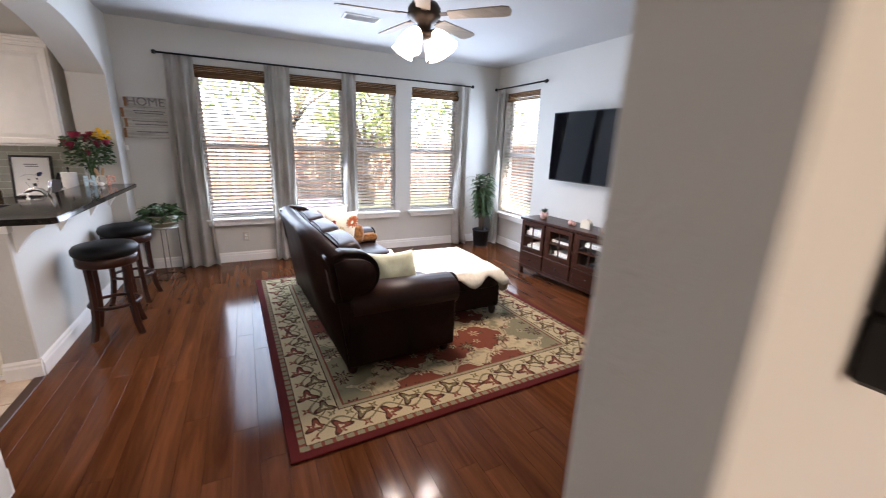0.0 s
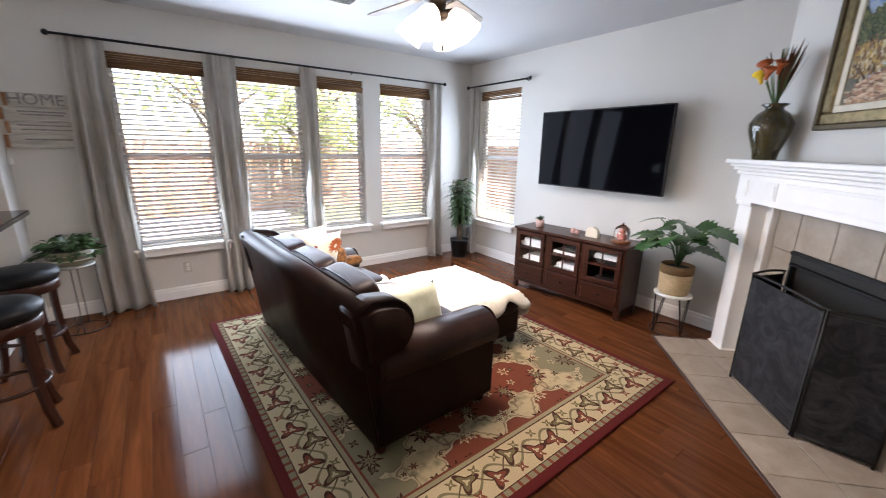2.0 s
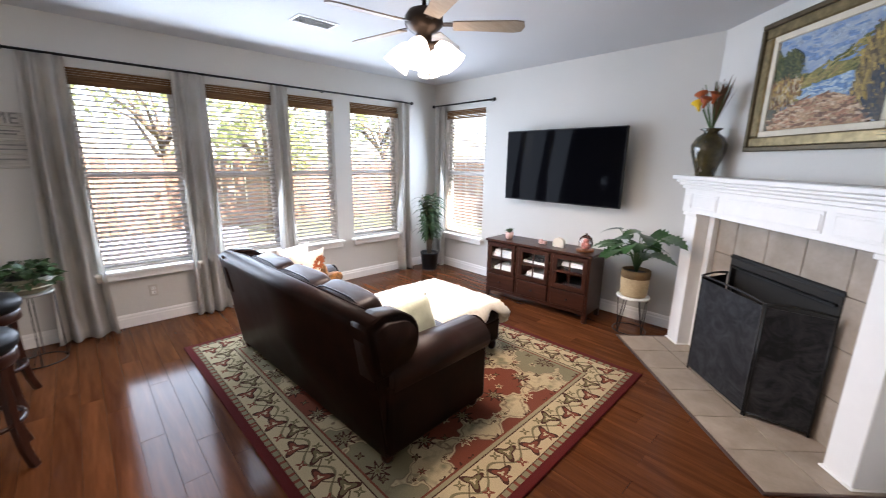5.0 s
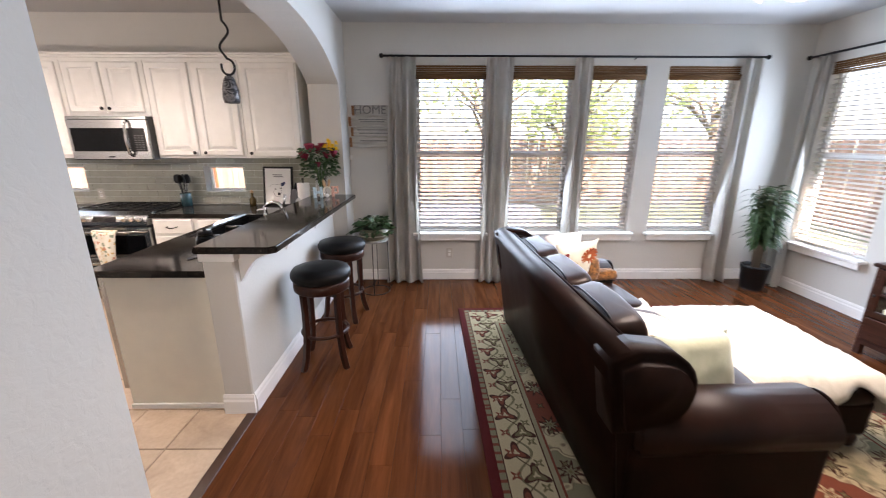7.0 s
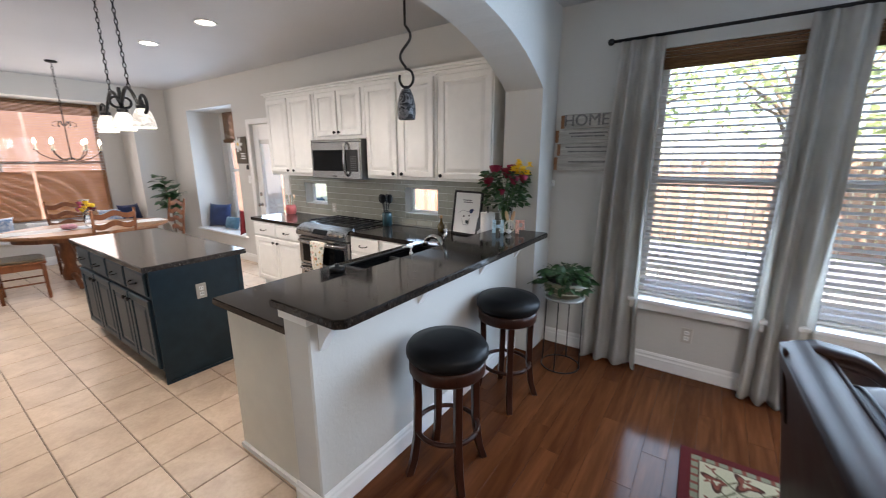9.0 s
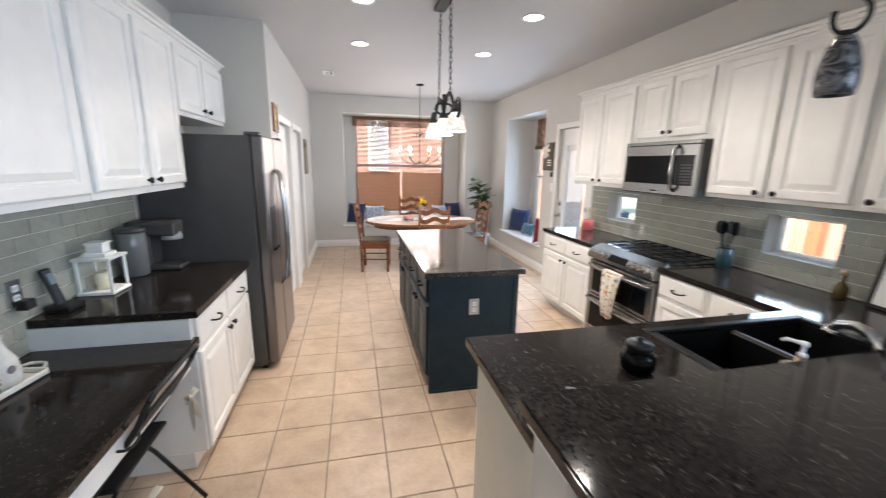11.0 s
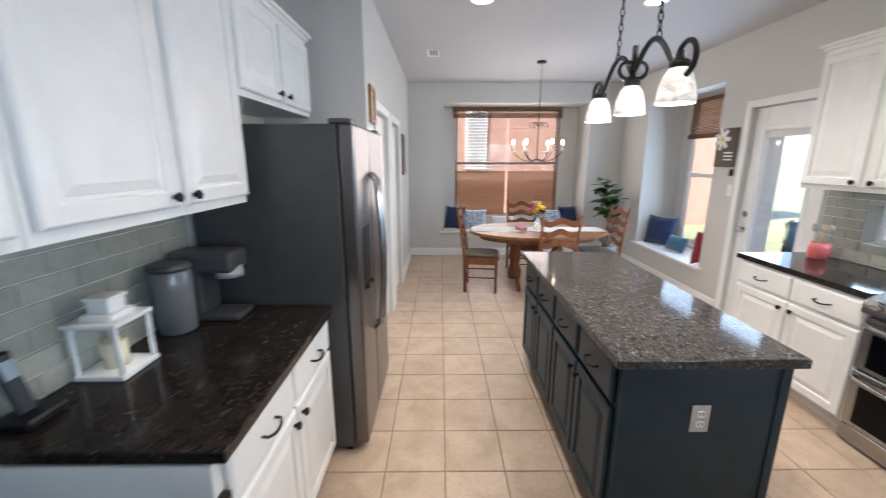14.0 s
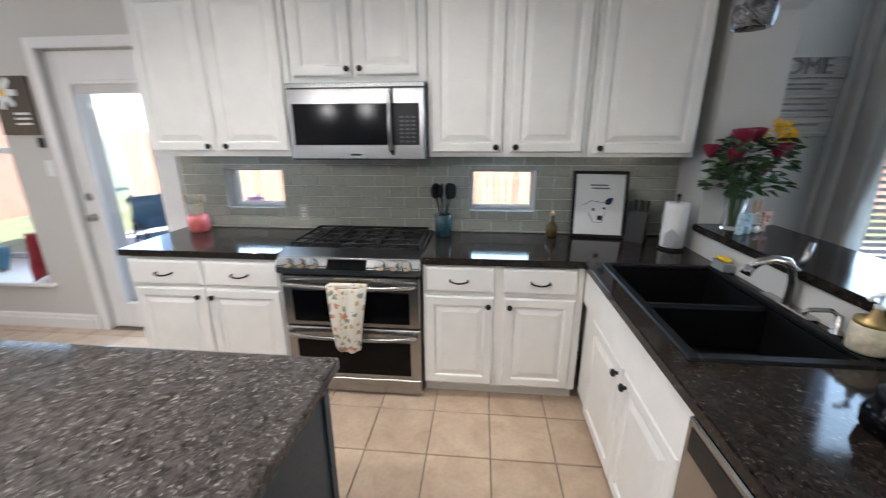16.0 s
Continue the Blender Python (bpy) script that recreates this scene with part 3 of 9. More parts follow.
for a, b in LIVE_WINS:
    venetian(a + 0.01, b - 0.01, WZ0, WZ1 - 0.01, "n", N + 0.055)
venetian(4.63, 5.41, 0.55, 2.39, "e", E + 0.055)


def reed_shade(name, a, b, z0, z1, face, at, label, step=0.02, fold=True, cover=0.40, mat=REED):
    """A bamboo shade of single rods, with a gathered fold at its foot."""
    root = thing(name, (a, at, z1) if face == "n" else (at, a, z1), label, "shade", "bamboo shades")
    rods = bmesh.new()
    n = int((z1 - z0) / step)
    for i in range(n):
        z = z1 - (i + 0.5) * step
        w = 0.006 * math.sin(i * 2.1)
        if face == "n":
            box(rods, a, b, at - 0.006 + w * 0.5, at + 0.004 + w * 0.5, z - step * cover, z + step * cover)
        else:
            box(rods, at - 0.006 + w * 0.5, at + 0.004 + w * 0.5, a, b, z - step * cover, z + step * cover)
    part("reeds", rods, mat, root)
    if fold:
        bm = bmesh.new()
        for k in range(3):
            z = z0 + 0.018 * k
            if face == "n":
                tube(bm, [(a, at - 0.02 - 0.006 * k, z), (b, at - 0.02 - 0.006 * k, z)], 0.012, 6)
            else:
                tube(bm, [(at + 0.02, a, z), (at + 0.02, b, z)], 0.012, 6)
        part("fold", bm, REED, root)
    return root


for a, b in LIVE_WINS:
    reed_shade("bamboo_shade", a + 0.01, b - 0.01, 2.27, 2.40, "n", N + 0.018, "brown woven bamboo shade rolled up at the window head")
r = reed_shade("bamboo_shade", 4.63, 5.41, 2.27, 2.40, "e", E + 0.018, "brown woven bamboo shade rolled up at the window head", fold=False)
reed_shade("bamboo_shade", 2.84, 4.80, 2.38, 2.58, "w", NX + 0.055, "brown woven bamboo shade valance at the dining window", fold=False)
for ya, yb in ((2.90, 3.81), (3.85, 4.76)):
    reed_shade("bamboo_shade", ya, yb, 1.46, 2.38, "w", NX + 0.03, "thin woven bamboo shade lowered over the dining window", 0.026, False, 0.20, SHEER)
    reed_shade("bamboo_shade", ya, yb, 0.64, 1.46, "w", NX + 0.03, "thin woven bamboo shade lowered over the dining window", 0.018, False, 0.42, SHEER2)
reed_shade("bamboo_shade", -7.55, -6.3, 1.95, 2.47, "n", NY - 0.03, "brown woven bamboo shade half raised over the window seat")


def curtain(x0, x1, top, face="n", at=0.0, folds=4, flare=1.15, low=0.0, tie=0.0, lean=0.0):
    """A gathered linen curtain hanging from the rod to the floor, its hem breaking on the boards."""
    bm = bmesh.new()
    cols, rows = folds * 14, 30
    ph = random.random() * 6
    g = []
    for j in range(rows + 1):
        t = j / rows
        z = top - (top - low) * t
        k = 1 + (flare - 1) * t ** 1.6
        hem = max(0.0, (t - 0.93) / 0.07)
        row = []
        for i in range(cols + 1):
            u = i / cols
            w = u + 0.05 * math.sin(7 * u + ph) + 0.02 * math.sin(t * 3 + u * 5)
            a = 2 * math.pi * folds * w + ph
            amp = 0.018 + 0.030 * min(1, t * 2.2)
            d = amp * (math.sin(a) + 0.28 * math.sin(2 * a + 1.3 + t)) + 0.022 * noise.noise(Vector((u * 5, t * 2.5, x0 * 3)))
            d += 0.008 * math.sin(3 * a) * max(0, 1 - t * 9) - 0.035 * hem * (0.6 + 0.4 * math.sin(a * 0.5 + 1))
            x = (x0 + x1) / 2 + (u - 0.5) * (x1 - x0) * k + tie * t * (1 - t) * 2 + lean * t + 0.010 * math.cos(a) * t
            zz = max(z + 0.012 * hem * math.sin(a * 0.7 + ph), 0.006)
            row.append(bm.verts.new((x, at + d, zz) if face == "n" else (at + d, x, zz)))
        g.append(row)
    for j in range(rows):
        for i in range(cols):
            bm.faces.new((g[j][i], g[j + 1][i], g[j + 1][i + 1], g[j][i + 1]))
    bmesh.ops.solidify(bm, geom=bm.faces[:], thickness=0.003)
    for f in bm.faces:
        f.smooth = True
    return solid("curtain", bm, CURTAIN, "grey linen curtain gathered beside a window, reaching the floor", "curtain", "living room curtains")


RODY, RODZ = N - 0.075, 2.462
curtain(-0.645, -0.36, RODZ, at=RODY, folds=3, flare=1.45, tie=-0.03, lean=-0.02)
curtain(0.37, 0.66, RODZ, at=RODY, folds=3, flare=1.12)
curtain(1.31, 1.50, RODZ, at=RODY, folds=2, flare=1.25)
curtain(3.10, 3.30, RODZ, at=RODY, folds=2, flare=1.35, tie=-0.03)
curtain(5.38, 5.54, RODZ, "e", E - 0.075, folds=2, flare=1.5)


def rod(name, a, b, face):
    at = RODY if face == "n" else E - 0.075
    p = (lambda u, z=RODZ + 0.012, d=0.0: (u, at + d, z)) if face == "n" else (lambda u, z=RODZ + 0.012, d=0.0: (at + d, u, z))
    root = thing(name, p(a), "black metal curtain rod with ball finials over the windows", "curtain rod")
    bm = bmesh.new()
    tube(bm, [p(a), p(b)], 0.011, 10)
    part("rod", bm, BLACK, root)
    for u, s in ((a, -1), (b, 1)):
        bm = bmesh.new()
        c = Vector(p(u + s * 0.02))
        bmesh.ops.create_uvsphere(bm, u_segments=12, v_segments=8, radius=0.024, matrix=Matrix.Translation(c))
        part("finial", bm, BLACK, root)
    n = 4 if b - a > 2 else 2
    for k in range(n):
        u = a + 0.06 + (b - a - 0.12) * k / (n - 1)
        bm = bmesh.new()
        tube(bm, [p(u, RODZ + 0.012), p(u, RODZ + 0.004, 0.03), p(u, RODZ, 0.073)], 0.006, 6)
        part("bracket", bm, BLACK, root)


rod("curtain_rod", -0.70, 3.30, "n")
rod("curtain_rod", 4.44, 5.60, "e")

# back door and pantry doors
dr = thing("door_1", ((DOOR[0] + DOOR[1]) / 2, N + 0.05, 0), "white back door with a full glass pane", "door", kind="structure")
x0, x1 = DOOR[0] + 0.01, DOOR[1] - 0.01
part("door_leaf", B((x0, x0 + 0.14, N + 0.04, N + 0.085, 0.01, 2.14), (x1 - 0.12, x1, N + 0.04, N + 0.085, 0.01, 2.14), (x0 + 0.14, x1 - 0.12, N + 0.04, N + 0.085, 0.01, 0.23), (x0 + 0.14, x1 - 0.12, N + 0.04, N + 0.085, 1.93, 2.14), bevel=0.003), TRIM, dr)
part("glazing_bead", B((x0 + 0.125, x0 + 0.15, N + 0.028, N + 0.042, 0.21, 1.95), (x1 - 0.135, x1 - 0.11, N + 0.028, N + 0.042, 0.21, 1.95), (x0 + 0.15, x1 - 0.135, N + 0.028, N + 0.042, 0.21, 0.235), (x0 + 0.15, x1 - 0.135, N + 0.028, N + 0.042, 1.925, 1.95), bevel=0.003), TRIM, dr)
p = part("pane", B((x0 + 0.14, x1 - 0.12, N + 0.060, N + 0.066, 0.23, 1.93)), PANE, dr)
p.visible_shadow = False
part("raised_blind", B((x0 + 0.14, x1 - 0.12, N + 0.048, N + 0.058, 1.86, 1.93)), BLIND, dr)
bm = bmesh.new()
lathe(bm, [(0.03, 0), (0.03, 0.006), (0.012, 0.012), (0.012, 0.03), (0.028, 0.04), (0.026, 0.058), (0.01, 0.064)], seg=16)
bmesh.ops.transform(bm, matrix=pose(x0 + 0.065, N + 0.04, 0.96, 90, 0, 0), verts=bm.verts)
part("door_knob", bm, CHROME, dr, "brushed nickel knob")
bm = bmesh.new()
lathe(bm, [(0.03, 0), (0.03, 0.012), (0.02, 0.018)], seg=16)
bmesh.ops.transform(bm, matrix=pose(x0 + 0.065, N + 0.04, 1.12, 90, 0, 0), verts=bm.verts)
part("deadbolt", bm, CHROME, dr)


def casing(name, a, b, y, top, side):
    o = -0.018 * side
    bx = [(a - 0.07, a, min(y, y + o), max(y, y + o), 0, top + 0.07), (b, b + 0.07, min(y, y + o), max(y, y + o), 0, top + 0.07), (a, b, min(y, y + o), max(y, y + o), top, top + 0.07)]
    return tagged(part(name, B(*bx, bevel=0.004), TRIM), "white moulded door casing", "trim", kind="structure")


casing("trim_door", DOOR[0], DOOR[1], N, 2.15, 1)
for k, (a, b) in enumerate(((-5.90, -5.12), (-6.93, -6.15))):
    casing("trim_pantry", a, b, 2.07, 2.06, -1)
    d = thing("door_%d" % (k + 2), ((a + b) / 2, 2.0, 0), "white panelled pantry door, closed", "door", kind="structure")
    part("door_leaf", B((a + 0.004, b - 0.004, 1.985, 2.025, 0.01, 2.05)), TRIM, d)
    for lo, hi in ((0.2, 0.95), (1.05, 1.9)):
        part("panel", B((a + 0.11, b - 0.11, 2.022, 2.034, lo, hi), bevel=0.006), TRIM, d)


# ---- outside ----
GRASS = cloth("dry lawn", (0.07, 0.10, 0.03), (0.15, 0.17, 0.07), 3.0, 60, 1.0, 0.6)
CONC = plain("pale concrete patio", (0.46, 0.44, 0.42), 0.9, var=0.12, scale=2)
BRICKM = tile_mat("salmon brick", (0.62, 0.36, 0.28), (0.72, 0.45, 0.36), 0.9, 0.3)
LEAF = thin(tile_mat("garden leaf", (0.26, 0.34, 0.13), (0.46, 0.52, 0.27), 0.6, 0.4), (0.62, 0.70, 0.36), 0.5)
BARK = wood("tree bark", (0.16, 0.12, 0.09), (0.28, 0.22, 0.17), "z", 1.0, 0.9)
tagged(part("ground", B((-300, 300, -300, 300, -0.45, -0.2)), GRASS), "dry green lawn around the house", "ground", kind="structure")
structure("patio", CONC, (-9.0, 6.0, N + 0.75, 9.6, -0.20, -0.11), label="pale concrete patio behind the house")
og = random.Random(21)


def fence(x0, x1, y0, y1, top, name):
    """A board fence between two points, each board its own piece."""
    root = thing(name, (x0, y0, -0.2), "red cedar privacy fence around the back yard", "fence", "fences")
    ln = math.hypot(x1 - x0, y1 - y0)
    n = int(ln / 0.15)
    a = math.atan2(y1 - y0, x1 - x0)
    me = mesh(B((-0.068, 0.068, -0.01, 0.01, 0.0, top), bevel=0.006), "board", FENCEW)
    for k in range(n):
        o = new("board", me)
        o.parent = root
        o.matrix_parent_inverse = root.matrix_basis.inverted()
        t = (k + 0.5) / n
        o.location = (x0 + (x1 - x0) * t, y0 + (y1 - y0) * t, -0.2 + og.uniform(-0.012, 0.012))
        o.rotation_euler = (0, og.uniform(-0.008, 0.008), a)
    bm = B((0, ln, 0.012, 0.05, 0.4, 0.49), (0, ln, 0.012, 0.05, top - 0.4, top - 0.31))
    bmesh.ops.transform(bm, matrix=pose(x0, y0, -0.2, 0, 0, math.degrees(a)), verts=bm.verts)
    part("rail", bm, FENCEW, root)


fence(-12.0, 9.0, 12.5, 12.5, 1.85, "fence")
fence(8.5, 8.5, 12.4, 2.0, 1.85, "fence")


def tree(x, y, h, r, seed, n=950):
    """A tree with a tapered trunk, limbs and a crown of many single leaves."""
    g = random.Random(seed)
    root = thing("tree", (x, y, -0.2), "broad green garden tree behind the fence", "tree", "garden trees")
    bm = bmesh.new()
    tube(bm, [(x, y, -0.2), (x + 0.1, y, h * 0.3), (x, y + 0.1, h * 0.55)], 0.20, 8, 0.11)
    tips = []
    for k in range(9):
        a = k * 2.4 + g.random()
        t = Vector((x + r * 0.7 * math.cos(a), y + r * 0.7 * math.sin(a), h * (0.55 + 0.4 * g.random())))
        tube(bm, [(x, y, h * (0.30 + 0.2 * g.random())), (Vector((x, y, h * 0.5)) + t) / 2, t], 0.07, 6, 0.02)
        tips.append(t)
    part("trunk", bm, BARK, root)
    vs, fs = [], []
    for k in range(n):
        c = g.choice(tips)
        q = c + Vector((g.gauss(0, 1), g.gauss(0, 1), g.gauss(0, 0.75))) * r * 0.30
        s = 0.07 + 0.10 * g.random()
        u = Vector((g.uniform(-1, 1), g.uniform(-1, 1), g.uniform(-0.6, 0.6))).normalized()
        w = u.cross(Vector((g.uniform(-1, 1), g.uniform(-1, 1), 1))).normalized()
        b = len(vs)
        vs += [q - u * s, q + w * s * 0.5, q + u * s, q - w * s * 0.5]
        fs.append((b, b + 1, b + 2, b + 3))
    me = bpy.data.meshes.new("crown")
    me.from_pydata([tuple(v) for v in vs], [], fs)
    me.materials.append(LEAF)
    o = new("crown", me)
    o.parent = root
    o.matrix_parent_inverse = root.matrix_basis.inverted()
    o["kind"] = "stuff"


for x, y, h, r, sd in ((-2.5, 15.0, 5.2, 2.3, 1), (1.5, 14.3, 4.6, 2.2, 2), (5.0, 15.2, 5.6, 2.6, 3), (8.6, 14.0, 5.0, 2.2, 4), (11.5, 8.0, 5.0, 2.4, 5), (-7.5, 15.5, 5.4, 2.5, 6), (3.2, 11.2, 3.0, 1.2, 7)):
    tree(x, y, h, r, sd)
# neighbour's brick house west of the dining window
nb = thing("neighbour_house", (-13.2, 4.0, -0.2), "salmon brick side wall of the neighbouring house", "house")
part("wall", B((-13.5, -13.0, -6, 11, -0.2, 5.2)), BRICKM, nb)
part("roof", B((-14.2, -12.6, -6.2, 11.2, 5.2, 5.4)), plain("brown shingle", (0.12, 0.10, 0.09), 0.9), nb)
wn2 = part("window", B((-13.0, -12.96, 3.3, 3.9, 1.4, 3.0)), WINFRAME, nb)
part("pane", B((-12.962, -12.955, 3.36, 3.84, 1.46, 2.94)), PANE, wn2)
# pergola outside the back door
pg = thing("pergola", (-5.5, 8.4, -0.11), "cedar pergola over the patio outside the back door", "pergola")
CEDAR = wood("stained cedar beam", (0.26, 0.11, 0.05), (0.46, 0.23, 0.12), "z", 1.0, 0.7)
for x in (-7.6, -4.6):
    part("post", B((x - 0.08, x + 0.08, 8.9, 9.06, -0.11, 2.5), bevel=0.01), CEDAR, pg)
    bm = bmesh.new()
    tube(bm, [(x - 0.75 if x > -5 else x + 0.75, 8.98, 2.48), (x, 8.98, 1.75)], 0.055, 4)
    part("brace", bm, CEDAR, pg)
part("beam", B((-8.0, -4.2, 8.88, 9.08, 2.5, 2.7), bevel=0.01), CEDAR, pg)
for k in range(9):
    x = -7.9 + k * 0.45
    part("rafter", B((x - 0.03, x + 0.03, N + 0.75, 9.5, 2.70, 2.84)), CEDAR, pg)
# patio table and chairs
pt2 = thing("patio_table", (-6.0, 7.9, -0.11), "pale patio table covered with blue dishes", "table")
bm = bmesh.new()
lathe(bm, [(0.55, 0.70), (0.56, 0.71), (0.56, 0.735), (0.5, 0.74)], (-6.0, 7.9, -0.11), 28)
part("tabletop", bm, plain("pale grey glass top", (0.45, 0.52, 0.56), 0.15), pt2)
for k in range(4):
    a = k * math.pi / 2 + 0.4
    bm = bmesh.new()
    tube(bm, [(-6.0 + 0.4 * math.cos(a), 7.9 + 0.4 * math.sin(a), 0.59), (-6.0 + 0.5 * math.cos(a), 7.9 + 0.5 * math.sin(a), -0.11)], 0.018, 8)
    part("leg", bm, BLACK, pt2)
for k, (dx, dy, c) in enumerate(((0.0, -0.2, (0.12, 0.25, 0.5)), (0.25, 0.1, (0.5, 0.2, 0.3)), (-0.25, 0.15, (0.2, 0.45, 0.5)), (0.1, 0.3, (0.6, 0.6, 0.58)))):
    bm = bmesh.new()
    lathe(bm, [(0.05, 0), (0.09, 0.05), (0.10, 0.11), (0.09, 0.11), (0.08, 0.05)], (-6.0 + dx, 7.9 + dy, 0.631), 16)
    solid("planter_bowl", bm, plain("glazed bowl", c, 0.3), "glazed bowl standing on the patio table", "bowl", "patio bowls")


def patio_chair(x, y, rz):
    root = thing("patio_chair", (0, 0, 0), "black metal patio chair with a blue seat", "chair", "patio chairs")
    for s in (-0.22, 0.22):
        bm = bmesh.new()
        tube(bm, [(s, -0.22, 0), (s, -0.2, 0.6), (s, 0.2, 0.62), (s, 0.24, 0.9), (s * 0.7, 0.26, 0.95)], 0.014, 8)
        part("side_frame", bm, BLACK, root)
        bm = bmesh.new()
        tube(bm, [(s, 0.22, 0), (s, 0.2, 0.6)], 0.014, 8)
        part("rear_leg", bm, BLACK, root)
    part("seat", B((-0.22, 0.22, -0.2, 0.2, 0.40, 0.45), bevel=0.015), TEAL, root)
    part("backrest", B((-0.20, 0.20, 0.215, 0.245, 0.5, 0.93), bevel=0.01), TEAL, root)
    root.matrix_basis = pose(x, y, -0.11, 0, 0, rz)
    return root


pc = patio_chair(-5.35, 7.2, 160)
copy_thing(pc, pose(-6.8, 7.5, -0.11, 0, 0, 60))
bm = bmesh.new()
box(bm, -1.6, 2.2, 9.9, 10.6, -0.2, 0.12, bevel=0.03)
solid("garden_bed", bm, plain("blue grey stone edging", (0.32, 0.33, 0.42), 0.9, var=0.3, scale=4), "raised stone garden bed on the lawn", "garden bed")
# slab added out of view to keep sun and sky off the rooms
bl_ = plain("unseen roof slab", (0.1, 0.09, 0.085), 0.9)
structure("roof", bl_, (NX - 0.6, E + 0.7, -3.2, N + 0.7, 3.0, 3.2), label="unseen roof slab added to block the sun over the house")


# ---- living room ----


def rug_material():
    m = Mat("hand-tufted wool rug", (0.4, 0.3, 0.2), 0.95)
    m.b.inputs["Sheen Weight"].default_value = 0.0
    m.b.inputs["Specular IOR Level"].default_value = 0.1
    tc = m.t.nodes.new("ShaderNodeTexCoord").outputs["Object"]
    sep = m.t.nodes.new("ShaderNodeSeparateXYZ")
    m.link(tc, sep.inputs[0])

    def mth(op, a, b=None):
        n = m.t.nodes.new("ShaderNodeMath")
        n.operation = op
        for s, v in zip(n.inputs, (a, b)):
            if v is None:
                continue
            if isinstance(v, (int, float)):
                s.default_value = v
            else:
                m.link(v, s)
        return n.outputs[0]
    ax, ay = mth("ABSOLUTE", sep.outputs[0]), mth("ABSOLUTE", sep.outputs[1])
    edge = mth("MINIMUM", mth("SUBTRACT", 1.27, ax), mth("SUBTRACT", 1.50, ay))
    fold = m.t.nodes.new("ShaderNodeCombineXYZ")
    m.link(ax, fold.inputs[0])
    m.link(ay, fold.inputs[1])
    warp = m.n("ShaderNodeTexNoise", Scale=9.0, Detail=2.0)
    m.link(fold.outputs[0], warp.inputs["Vector"])
    wv = m.t.nodes.new("ShaderNodeVectorMath")
    wv.operation = "MULTIPLY_ADD"
    wv.inputs[1].default_value = (0.13, 0.13, 0.0)
    m.link(warp.outputs["Color"], wv.inputs[0])
    m.link(fold.outputs[0], wv.inputs[2])

    def cells(scale, feature="F1"):
        v = m.n("ShaderNodeTexVoronoi", Scale=scale)
        v.feature = feature
        m.link(wv.outputs[0], v.inputs["Vector"])
        return v

    def red(sock):
        sp = m.t.nodes.new("ShaderNodeSeparateColor")
        m.link(sock, sp.inputs[0])
        return sp.outputs[0]

    def steps(fac, stops):
        r = m.t.nodes.new("ShaderNodeValToRGB")
        r.color_ramp.interpolation = "CONSTANT"
        el = r.color_ramp.elements
        while len(el) < len(stops):
            el.new(0.5)
        for e, (p, c) in zip(el, stops):
            e.position, e.color = p, rgb(c)
        m.link(fac, r.inputs[0])
        return r.outputs[0]
    CR, RU, OL, SG, DK, RD = (0.40, 0.32, 0.20), (0.165, 0.045, 0.026), (0.13, 0.105, 0.05), (0.19, 0.165, 0.10), (0.060, 0.022, 0.014), (0.085, 0.011, 0.010)
    W1, W0 = (1, 1, 1), (0, 0, 0)
    PI2 = 2 * math.pi

    def soft_step(fac, at, wide=0.012):
        return m.ramp(fac, [(max(0, at - wide), W1), (min(1, at + wide), W0)])

    def flower(px, py, petals, deep=0.3):
        """Distance from a motif's centre, scalloped into petals."""
        r = mth("SQRT", mth("ADD", mth("MULTIPLY", px, px), mth("MULTIPLY", py, py)))
        a = mth("ARCTAN2", py, px)
        return mth("MULTIPLY", r, mth("ADD", 1.0, mth("MULTIPLY", mth("COSINE", mth("MULTIPLY", a, petals)), deep)))

    def cell(c, size, shift=0.0):
        return mth("MULTIPLY", mth("SUBTRACT", mth("FRACT", mth("ADD", mth("DIVIDE", c, size), shift)), 0.5), size)
    # field: brick-red and sage medallions with scalloped pale edges
    big = cells(2.5)
    big.inputs["Randomness"].default_value = 0.45
    scallop = mth("MULTIPLY", mth("MULTIPLY", mth("SINE", mth("MULTIPLY", ax, 44.0)), mth("SINE", mth("MULTIPLY", ay, 44.0))), 0.055)
    bdist = mth("ADD", big.outputs["Distance"], scallop)
    med = steps(red(big.outputs["Color"]), [(0.0, RU), (0.45, SG), (0.58, RU), (0.92, SG)])
    ground = m.mix(CR, SG, m.ramp(warp.outputs["Fac"], [(0.50, W0), (0.66, W1)]))
    field = m.mix(ground, DK, soft_step(bdist, 0.585))
    field = m.mix(field, CR, soft_step(bdist, 0.57))
    field = m.mix(field, m.mix(med, DK, 0.45), soft_step(bdist, 0.53))
    field = m.mix(field, med, soft_step(bdist, 0.515))
    for size, sx, sy, pet, rad, out, mid in ((0.34, 0.0, 0.0, 8.0, 0.046, DK, SG), (0.34, 0.5, 0.5, 6.0, 0.030, CR, RU), (0.23, 0.25, 0.0, 5.0, 0.020, CR, DK), (0.23, 0.75, 0.5, 4.0, 0.018, DK, OL)):
        f = flower(cell(ax, size, sx), cell(ay, size, sy), pet, 0.42)
        field = m.mix(field, out, mth("LESS_THAN", f, rad))
        field = m.mix(field, mid, mth("LESS_THAN", f, rad * 0.55))
        field = m.mix(field, OL, mth("LESS_THAN", f, rad * 0.22))
    # border: a vine between palmettes
    onx = mth("LESS_THAN", mth("SUBTRACT", 1.27, ax), mth("SUBTRACT", 1.50, ay))
    run = mth("ADD", mth("MULTIPLY", onx, ay), mth("MULTIPLY", mth("SUBTRACT", 1.0, onx), ax))
    across = mth("SUBTRACT", edge, 0.205)
    wave = mth("MULTIPLY", mth("SINE", mth("MULTIPLY", run, PI2 / 0.30)), 0.048)
